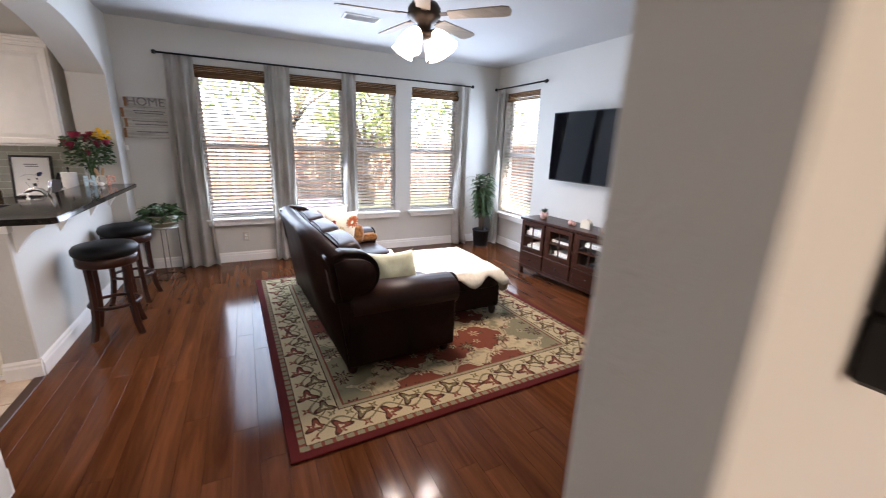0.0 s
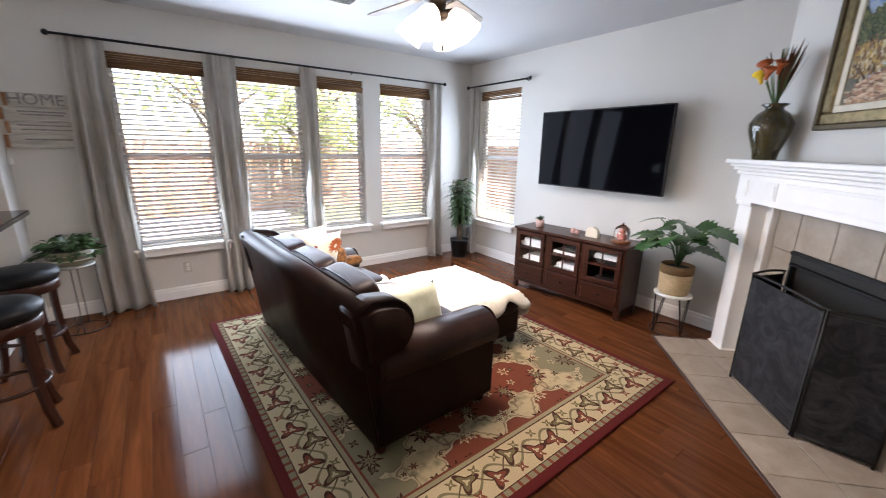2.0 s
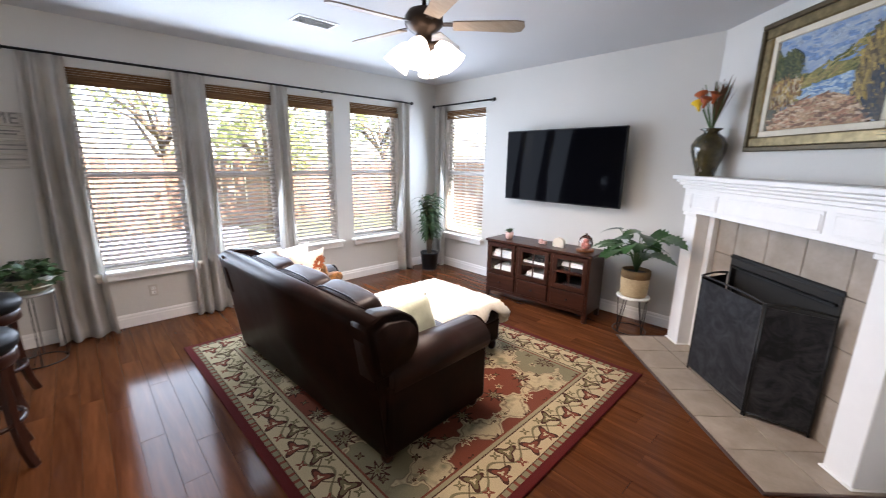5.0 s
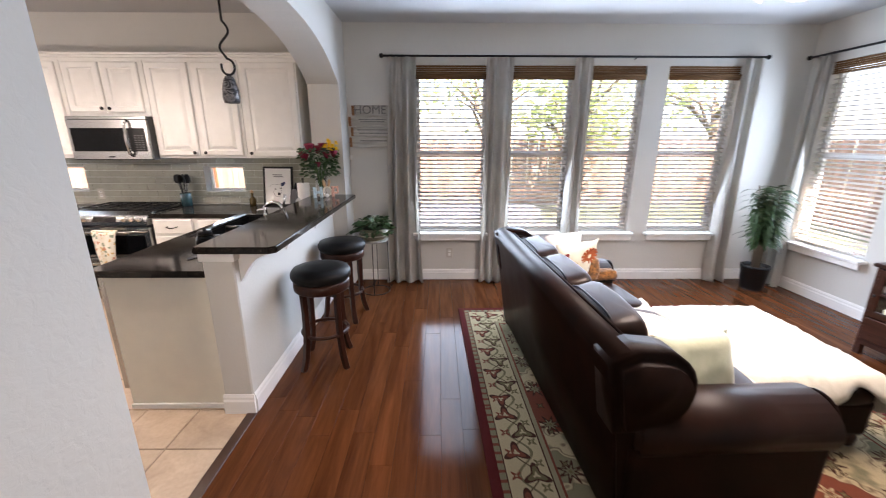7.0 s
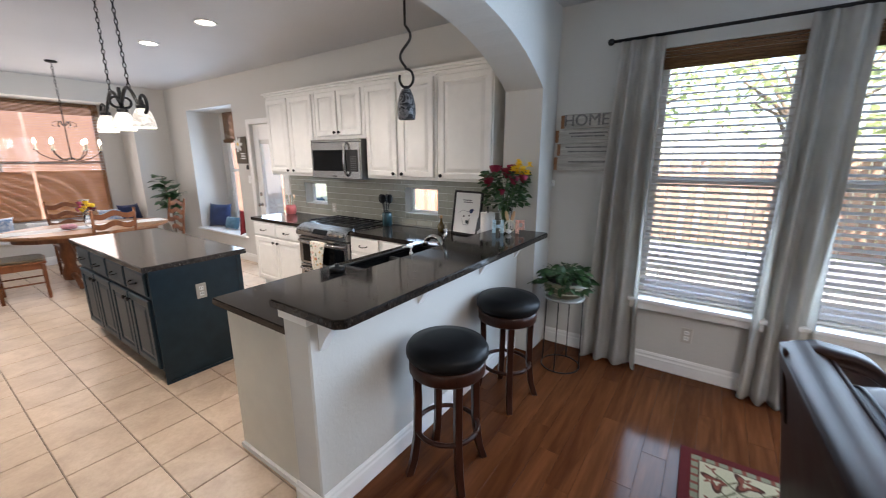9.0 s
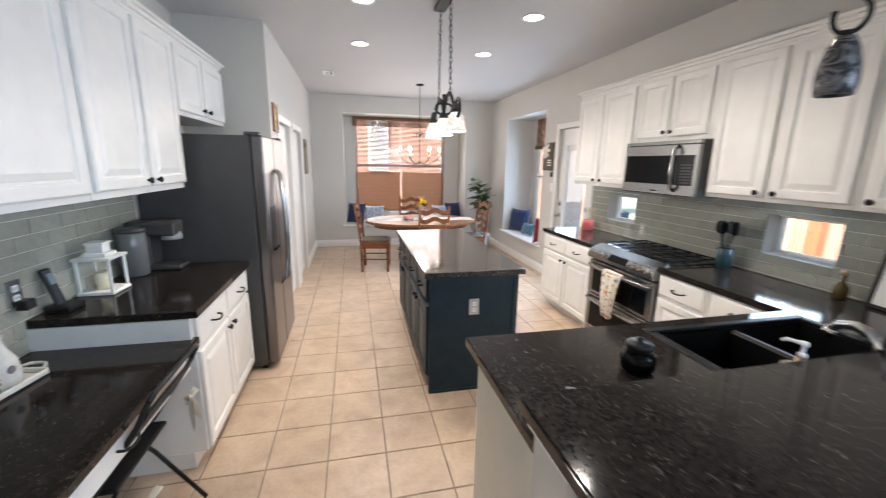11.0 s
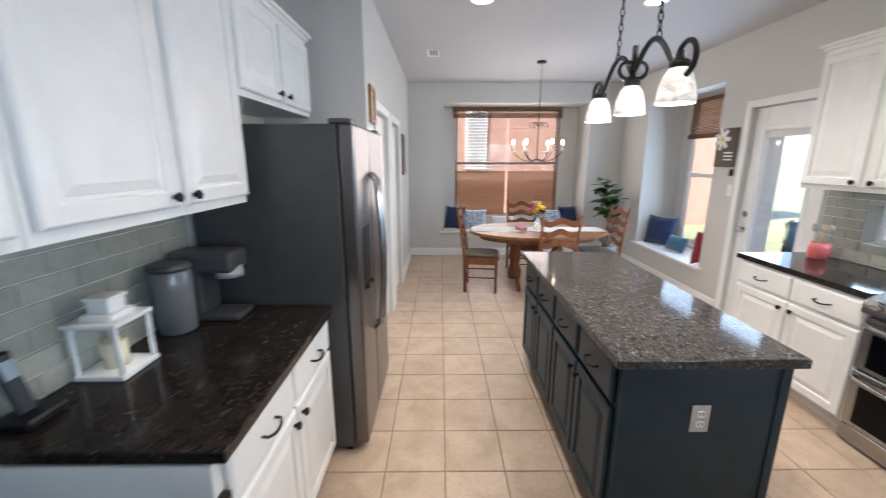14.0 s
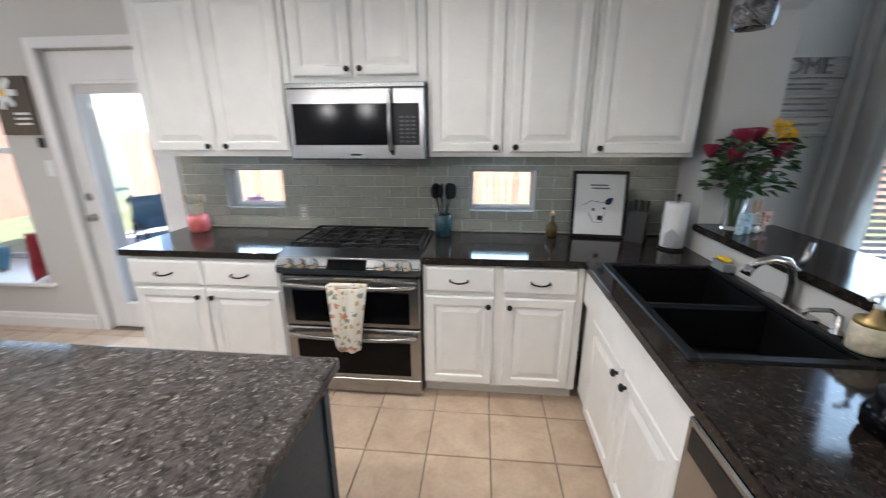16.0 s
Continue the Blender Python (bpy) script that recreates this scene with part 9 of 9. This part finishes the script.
ks = thing("word_sign", DT @ Vector((0.0, 0.035, 0.011)), "small wooden sign reading KINDNESS on the tray", "sign")
part("base", desk_(B((-0.06, 0.06, 0.025, 0.05, 0.011, 0.035), bevel=0.002)), plain("teal painted wood", (0.16, 0.30, 0.29), 0.6), ks)
words("KINDNESS", 0.034, 0.006, DT @ pose(0.0, 0.038, 0.050, 90, 0, 180), TANW, ks, "lettering", 0.92)
rt = thing("wifi_router", (-1.76, 1.36, 0.96), "black wireless router with antennas hung on the tiles", "router")
part("body", B((-1.83, -1.70, 1.343, 1.372, 0.95, 1.07), bevel=0.006), BLKPLAS, rt)
for x, tlt in ((-1.81, -6), (-1.775, 2), (-1.725, 38)):
    bm = bmesh.new()
    tube(bm, [(0, 0, 0), (0, 0, 0.14)], 0.006, 8)
    bmesh.ops.transform(bm, matrix=pose(x, 1.36, 1.06, 0, -tlt, 0), verts=bm.verts)
    part("antenna", bm, BLKPLAS, rt)
ph = thing("stapler", (-1.64, 1.50, DZ), "black stapler lying on the desk", "stapler")
part("base", B((-1.70, -1.58, 1.485, 1.525, DZ, DZ + 0.015), bevel=0.004), BLKPLAS, ph)
bm = B((-0.065, 0.06, -0.016, 0.016, 0, 0.03), bevel=0.008)
bmesh.ops.transform(bm, matrix=pose(-1.64, 1.505, DZ + 0.025, 0, -10, 0), verts=bm.verts)
part("arm", bm, BLKPLAS, ph)
cp = thing("cordless_phone", (-2.80, 1.41, CT), "black cordless phone standing in its charger", "phone")
part("charger", B((-2.86, -2.74, 1.36, 1.47, CT, CT + 0.03), bevel=0.008), BLKPLAS, cp)
bm = B((-0.027, 0.027, -0.013, 0.013, 0, 0.19), bevel=0.008)
bmesh.ops.transform(bm, matrix=pose(-2.80, 1.405, CT + 0.022, 14, 0, 0), verts=bm.verts)
hd = part("handset", bm, BLKPLAS, cp)
bm = B((-0.02, 0.02, 0.0125, 0.0145, 0.11, 0.165))
bmesh.ops.transform(bm, matrix=pose(-2.80, 1.405, CT + 0.022, 14, 0, 0), verts=bm.verts)
part("display", bm, plain("grey blue display", (0.16, 0.22, 0.26), 0.2), hd)
part("plug", B((-2.67, -2.61, 1.351, 1.40, 0.985, 1.03), bevel=0.006), BLKPLAS, cp)
ln_ = thing("lantern", (-3.08, 1.44, CT), "white metal lantern with a candle on the counter", "lantern")
LX, LY, LW = -3.08, 1.44, 0.075
part("base", B((LX - LW - 0.012, LX + LW + 0.012, LY - LW - 0.012, LY + LW + 0.012, CT, CT + 0.018), bevel=0.003), WPLAS, ln_)
for sx in (-1, 1):
    for sy in (-1, 1):
        part("post", B((LX + sx * LW - 0.006, LX + sx * LW + 0.006, LY + sy * LW - 0.006, LY + sy * LW + 0.006, CT + 0.018, CT + 0.19)), WPLAS, ln_)
for q in ((LX - LW, LX + LW, LY + LW - 0.001, LY + LW + 0.001), (LX + LW - 0.001, LX + LW + 0.001, LY - LW, LY + LW)):
    p = part("pane", B((*q, CT + 0.018, CT + 0.19)), CLEAR, ln_)
    p.visible_shadow = False
part("roof", B((LX - LW - 0.015, LX + LW + 0.015, LY - LW - 0.015, LY + LW + 0.015, CT + 0.19, CT + 0.205), (LX - 0.055, LX + 0.055, LY - 0.055, LY + 0.055, CT + 0.205, CT + 0.225), (LX - 0.038, LX + 0.038, LY - 0.038, LY + 0.038, CT + 0.225, CT + 0.27), (LX - 0.045, LX + 0.045, LY - 0.045, LY + 0.045, CT + 0.27, CT + 0.282), bevel=0.003), WPLAS, ln_)
bm = bmesh.new()
lathe(bm, [(0.036, 0.0), (0.036, 0.09), (0.03, 0.095)], (LX, LY, CT + 0.018), 20)
part("candle", bm, plain("cream wax", (0.66, 0.60, 0.42), 0.5), ln_)
cm_ = thing("coffee_maker", (-3.52, 1.50, CT), "dark grey pod coffee maker with a water tank", "coffee maker")
CMG = plain("dark grey plastic", (0.06, 0.06, 0.062), 0.35)
part("base", B((-3.66, -3.50, 1.36, 1.66, CT, CT + 0.03), bevel=0.01, seg=2), CMG, cm_)
part("column", B((-3.66, -3.50, 1.36, 1.50, CT + 0.03, CT + 0.32), bevel=0.015, seg=2), CMG, cm_)
part("brew_head", B((-3.665, -3.495, 1.36, 1.65, CT + 0.23, CT + 0.325), bevel=0.02, seg=3), CMG, cm_)
bm = bmesh.new()
lathe(bm, [(0.06, 0.0), (0.062, 0.02), (0.055, 0.05)], (-3.58, 1.60, CT + 0.20), 20)
part("pod_holder", bm, SILVER, cm_)
bm = bmesh.new()
lathe(bm, [(0.07, 0.0), (0.078, 0.01), (0.08, 0.27), (0.075, 0.28)], (-3.41, 1.44, CT), 26)
part("water_tank", bm, plain("smoked tank plastic", (0.14, 0.145, 0.15), 0.12), cm_)
bm = bmesh.new()
lathe(bm, [(0.082, 0.28), (0.082, 0.295), (0.07, 0.305)], (-3.41, 1.44, CT), 26)
part("tank_lid", bm, CMG, cm_)

# ---- dining ----
TX, TY = -6.85, 3.88
tb = thing("dining_table", (TX, TY, 0), "oval honey oak pedestal dining table", "table")


def oval(a, b, n=44):
    return [(TX + a * math.cos(2 * math.pi * i / n), TY + b * math.sin(2 * math.pi * i / n)) for i in range(n)]


bm = bmesh.new()
prism(bm, oval(0.62, 0.90), "z", 0.725, 0.762)
es = [e for e in bm.edges if abs(e.verts[0].co.z - e.verts[1].co.z) < 0.001]
bmesh.ops.bevel(bm, geom=es, offset=0.008, segments=2, affect="EDGES")
part("tabletop", bm, OAKTOP, tb)
bm = bmesh.new()
prism(bm, oval(0.50, 0.76), "z", 0.655, 0.724)
part("apron", bm, OAK, tb)
for y in (-0.28, 0.28):
    bm = bmesh.new()
    lathe(bm, [(0.09, 0.10), (0.095, 0.2), (0.06, 0.30), (0.085, 0.42), (0.06, 0.55), (0.09, 0.654)], (TX, TY + y, 0), 20)
    ped = part("pedestal", bm, OAK, tb)
    for s in (-1, 1):
        bm = bmesh.new()
        tube(bm, [(TX + s * 0.04, TY + y, 0.18), (TX + s * 0.22, TY + y, 0.14), (TX + s * 0.36, TY + y, 0.04)], 0.035, 8, 0.028)
        part("foot", bm, OAK, ped)


def runner(u, v):
    y = TY - 0.95 + 1.90 * u
    k = max(0, abs(y - TY) - 0.86)
    yy = TY + math.copysign(min(abs(y - TY), 0.905), y - TY)
    return Vector((TX - 0.17 + 0.34 * v, yy, 0.7645 - k * 2.2 + 0.002 * math.sin(u * 20)))


tr_ = throw_sheet("table_runner", runner, 40, 8, WHITEFAB, "white cloth runner along the dining table", 0.003)
tr_["category"] = "table linen"


def dining_chair():
    root = thing("dining_chair", (0, 0, 0), "reddish oak ladder-back dining chair with a brown pad", "chair", "dining chairs")
    for x in (-0.21, 0.21):
        bm = bmesh.new()
        tube(bm, [(x, 0.19, 0), (x, 0.20, 0.44), (x, 0.235, 0.75), (x, 0.29, 1.06)], 0.019, 8, 0.016)
        part("back_post", bm, OAK, root)
        bm = bmesh.new()
        lathe(bm, [(0.014, 0), (0.02, 0.05), (0.017, 0.15), (0.022, 0.30), (0.022, 0.43)], (x, -0.20, 0), 10)
        part("leg", bm, OAK, root)
    for k in range(4):
        z = 0.58 + 0.125 * k
        bm = bmesh.new()
        n = 14
        top = [(-0.205 + 0.41 * i / n, z + 0.075 + 0.022 * math.cos(2 * math.pi * (i / n - 0.5) * 1.5) - 0.01) for i in range(n + 1)]
        bot = [(-0.205 + 0.41 * i / n, z + 0.022 * math.cos(2 * math.pi * (i / n - 0.5) * 1.5)) for i in range(n, -1, -1)]
        prism(bm, top + bot, "y", -0.008, 0.008)
        bmesh.ops.transform(bm, matrix=pose(0, 0.205 + 0.085 * ((z - 0.5) / 0.5), 0, 0, 0, 0), verts=bm.verts)
        part("ladder_slat", bm, OAK, root)
    part("seat", B((-0.235, 0.235, -0.235, 0.215, 0.435, 0.46), bevel=0.008, seg=2), OAK, root)
    bm = bmesh.new()
    blob(bm, (0, -0.01, 0.478), (0.43, 0.42, 0.04), 10, 0.4)
    part("seat_pad", bm, OLIVE, root)
    part("apron", B((-0.20, 0.20, -0.215, -0.195, 0.37, 0.434), (-0.215, -0.195, -0.19, 0.18, 0.37, 0.434), (0.195, 0.215, -0.19, 0.18, 0.37, 0.434)), OAK, root)
    for z, y in ((0.16, -0.20), (0.25, -0.20), (0.20, 0.195)):
        bm = bmesh.new()
        tube(bm, [(-0.205, y, z), (0.205, y, z)], 0.010, 8)
        part("stretcher", bm, OAK, root)
    for x in (-0.21, 0.21):
        bm = bmesh.new()
        tube(bm, [(x, -0.20, 0.20), (x, 0.195, 0.20)], 0.010, 8)
        part("stretcher", bm, OAK, root)
    return root


dc = dining_chair()
dc.matrix_basis = pose(-6.72, 3.13, 0, 0, 0, 172)
copy_thing(dc, pose(-6.27, 3.92, 0, 0, 0, -88))
copy_thing(dc, pose(-6.83, 4.68, 0, 0, 0, 6))
copy_thing(dc, pose(-7.50, 3.86, 0, 0, 0, 92))
fv = thing("flower_vase", (TX, TY, 0.768), "clear vase of mixed flowers on the dining table", "flowers")
bm = bmesh.new()
lathe(bm, [(0.045, 0), (0.05, 0.01), (0.05, 0.15), (0.046, 0.15), (0.045, 0.015)], (TX, TY, 0.768), 20, False)
part("glass", bm, CLEAR, fv).visible_shadow = False
bl = bmesh.new()
for k in range(60):
    a, r = rl.random() * 6.28, 0.10 * rl.random()
    leaf(bl, (TX + r * math.cos(a), TY + r * math.sin(a), 0.90 + 0.13 * rl.random()), (math.cos(a), math.sin(a), 0.4), 0.07, 0.03, 0.3, 0, 0, 4)
part("leaves", bl, IVY, fv)
for k in range(15):
    a, r = k * 2.4, 0.03 + 0.09 * rl.random()
    rose((TX + r * math.cos(a), TY + r * math.sin(a), 0.99 + 0.11 * rl.random()), 0.035, (YEL, REDP, PINKP, YEL, WHITEP)[k % 5], fv, "bloom")
bm = bmesh.new()
blob(bm, (TX + 0.05, TY - 0.22, 0.80), (0.20, 0.16, 0.06), 10, 0.8, 0.3)
solid("centrepiece", bm, plain("pink blossoms", (0.55, 0.25, 0.28), 0.7, var=0.5, scale=60), "low pink floral centrepiece on the runner", "ornament")

for at, w, h, rx, rz, mt, lab in (((-8.72, 2.86, 0.645), 0.40, 0.42, -14, 60, NAVY, "navy blue cushion on the window seat"), ((-8.66, 3.22, 0.62), 0.40, 0.37, -18, 84, BLUEPRINT, "blue and white patterned cushion on the window seat"), ((-8.70, 4.62, 0.62), 0.38, 0.36, -16, 94, BLUEPRINT, "pale blue patterned cushion on the window seat"), ((-8.74, 4.90, 0.645), 0.40, 0.42, -14, 112, NAVY, "navy blue cushion on the window seat"), ((-8.66, 3.72, 0.565), 0.40, 0.24, -16, 88, WHITEFAB, "white cushion with lettering on the window seat")):
    soft("seat_cushion", at, w, h, 0.13, rx, 0, rz + 0, mt, lab, "cushion", "window seat cushions")
soft("seat_cushion", (-7.52, 5.90, 0.625), 0.46, 0.44, 0.14, -12, 0, 24, NAVY, "large navy cushion on the window seat by the door", group="window seat cushions")
soft("seat_cushion", (-7.02, 5.86, 0.53), 0.34, 0.22, 0.11, -18, 0, 8, TEAL, "small teal cushion with lettering on the window seat", group="window seat cushions")
soft("seat_cushion", (-6.33, 5.80, 0.63), 0.40, 0.42, 0.11, -6, 0, -76, REDFAB, "dark red cushion against the window recess", group="window seat cushions")
fg = thing("potted_fig", (-7.95, 5.30, 0), "fiddle-leaf fig in a pale pot in the corner", "plant")
bm = bmesh.new()
lathe(bm, [(0.12, 0), (0.13, 0.02), (0.16, 0.30), (0.15, 0.30), (0.14, 0.26)], (-7.95, 5.30, 0), 22, False)
bm.faces.new([v for v in bm.verts if abs(v.co.z) < 1e-5])
part("pot", bm, plain("pale grey pot", (0.50, 0.50, 0.48), 0.6), fg)
bm = bmesh.new()
lathe(bm, [(0.142, 0.25), (0.142, 0.258)], (-7.95, 5.30, 0), 18)
part("soil", bm, SOIL, fg)
bm, bl = bmesh.new(), bmesh.new()
for k in range(4):
    a = k * 1.7
    top = Vector((-7.95 + 0.10 * math.cos(a), 5.28 + 0.10 * math.sin(a), 1.05 + 0.11 * k))
    tube(bm, [(-7.95, 5.30, 0.25), (-7.95 + 0.02 * math.cos(a), 5.29, 0.7), top], 0.012, 6, 0.006)
    for i in range(9):
        q = Vector((-7.95, 5.30, 0.25)).lerp(top, 0.56 + 0.46 * i / 9)
        b = i * 2.4 + a
        d = Vector((math.cos(b), math.sin(b), 0.35))
        if d.y > 0.2:
            d.y *= 0.3
        leaf(bl, q, d, 0.25 + 0.07 * rl.random(), 0.19, 0.35, 0, rl.uniform(-0.5, 0.5), 6)
part("stem_bunch", bm, BARK, fg)
part("leaves", bl, MONST, fg)

# ---- floor pieces ----
rnd = random.Random(5)


def plank_floor(x0, x1, y0, y1, w, floor_ob, joined=False):
    lib = {}
    far = bmesh.new() if joined else None
    x, r = x0, 0
    while x < x1 - 0.01:
        xe = min(x + w, x1)
        y = y0 - rnd.random() * 1.1
        while y < y1:
            ln = 1.22
            a, b = max(y, y0), min(y + ln, y1)
            if b - a > 0.05:
                if joined:
                    box(far, x + 0.0008, xe - 0.0008, a + 0.0008, b - 0.0008, -0.012, 0.0)
                else:
                    key = (round(xe - x, 3), round(b - a, 2))
                    if key not in lib:
                        hx, hy = (xe - x) / 2 - 0.0006, (b - a) / 2 - 0.0006
                        bm = bmesh.new()
                        vs = box(bm, -hx, hx, -hy, hy, -0.012, 0)
                        top = [e for e in bm.edges if all(v.co.z > -0.001 for v in e.verts)]
                        bmesh.ops.bevel(bm, geom=top, offset=0.0007, segments=1, affect="EDGES")
                        lib[key] = mesh(bm, "plank", FLOORWOOD)
                    o = new("plank", lib[key])
                    o.parent = floor_ob
                    o.location = ((x + xe) / 2, (a + b) / 2, 0)
            y += ln
        x, r = xe, r + 1
    if joined:
        o = part("plank_field", far, FLOORWOOD, floor_ob)
        o["kind"] = "stuff"


floor_ob = bpy.data.objects["floor"]
plank_floor(-1.26, E - 0.004, S, N - 0.004, 0.127, floor_ob)
plank_floor(-1.0, 3.3, -2.6, S, 0.127, floor_ob, True)


def tile_field(x0, x1, y0, y1, gx, gy, p, gap, floor_ob):
    lib = {}
    for i in range(int((x0 - gx) // p), int((x1 - gx) // p) + 1):
        for j in range(int((y0 - gy) // p), int((y1 - gy) // p) + 1):
            a, b = max(gx + i * p, x0), min(gx + (i + 1) * p, x1)
            c, d = max(gy + j * p, y0), min(gy + (j + 1) * p, y1)
            if b - a < 0.03 or d - c < 0.03:
                continue
            if b < -4.75 and d < 2.0:
                continue
            key = (round(b - a, 3), round(d - c, 3))
            if key not in lib:
                hx, hy = (b - a - gap) / 2, (d - c - gap) / 2
                bm = bmesh.new()
                box(bm, -hx, hx, -hy, hy, -0.012, 0)
                top = [e for e in bm.edges if all(v.co.z > -0.001 for v in e.verts)]
                bmesh.ops.bevel(bm, geom=top, offset=0.003, segments=1, affect="EDGES")
                lib[key] = mesh(bm, "tile", FTILE)
            o = new("tile", lib[key])
            o.parent = floor_ob
            o.location = ((a + b) / 2, (c + d) / 2, 0)
            o.rotation_euler = (rnd.uniform(-1, 1) * 0.0006, rnd.uniform(-1, 1) * 0.0006, 0)


tile_field(W, -1.315, 1.34, N, -2.94, 3.278, 0.327, 0.006, bpy.data.objects["floor_kitchen"])


def subway(x0, x1, z0, z1, y, side, holes, parent):
    """Running-bond glass tiles on a wall face."""
    tw, th, g = 0.204, 0.0745, 0.005
    lib = {}
    row, z = 0, z0
    while z < z1 - 0.01:
        ze = min(z + th, z1)
        x = x0 - (tw / 2 if row % 2 else 0)
        while x < x1:
            spans = [(max(x, x0), min(x + tw, x1))]
            for ha, hb, hl, hh in holes:
                if ze > hl + 0.005 and z < hh - 0.005:
                    nxt = []
                    for a, b in spans:
                        if b <= ha or a >= hb:
                            nxt.append((a, b))
                        else:
                            if a < ha:
                                nxt.append((a, ha))
                            if b > hb:
                                nxt.append((hb, b))
                    spans = nxt
            pieces = [(a, b, z, ze) for a, b in spans]
            for ha, hb, hl, hh in holes:
                a, b = max(x, x0, ha), min(x + tw, x1, hb)
                if b > a and ze > hl + 0.005 and z < hh - 0.005:
                    if hl - z > 0.012:
                        pieces.append((a, b, z, hl))
                    if ze - hh > 0.012:
                        pieces.append((a, b, hh, ze))
            for a, b, lo, hi in pieces:
                if b - a < 0.012:
                    continue
                key = (round(b - a, 3), round(hi - lo, 3))
                if key not in lib:
                    hx, hz = (b - a - g) / 2, (hi - lo - g) / 2
                    bm = bmesh.new()
                    box(bm, -hx, hx, -0.004, 0.004, -hz, hz, bevel=0.0015)
                    lib[key] = mesh(bm, "tile", STILE)
                o = new("tile", lib[key])
                o.parent = parent
                o.location = ((a + b) / 2, y + side * 0.006, (lo + hi) / 2)
            x += tw
        z, row = ze, row + 1


bs1 = structure("backsplash_range", SGROUT, (-4.86, -4.54, N - 0.004, N - 0.001, 0.93, 1.46), (-4.10, -2.77, N - 0.004, N - 0.001, 0.93, 1.46), (-2.33, AX0, N - 0.004, N - 0.001, 0.93, 1.46), (-4.54, -4.10, N - 0.004, N - 0.001, 0.93, 1.07), (-4.54, -4.10, N - 0.004, N - 0.001, 1.345, 1.46), (-2.77, -2.33, N - 0.004, N - 0.001, 0.93, 1.07), (-2.77, -2.33, N - 0.004, N - 0.001, 1.345, 1.46), label="sage grey glass subway tile backsplash")
subway(-4.86, AX0, 0.93, 1.46, N, -1, [(a, b, 1.07, 1.345) for a, b in SPLASH_WINS], bs1)
bs2 = structure("backsplash_desk", SGROUT, (-3.72, AX0, 1.331, 1.334, 0.77, 1.46), label="sage grey glass subway tile backsplash over the desk")
subway(-3.72, AX0, 0.775, 1.46, 1.33, 1, [], bs2)
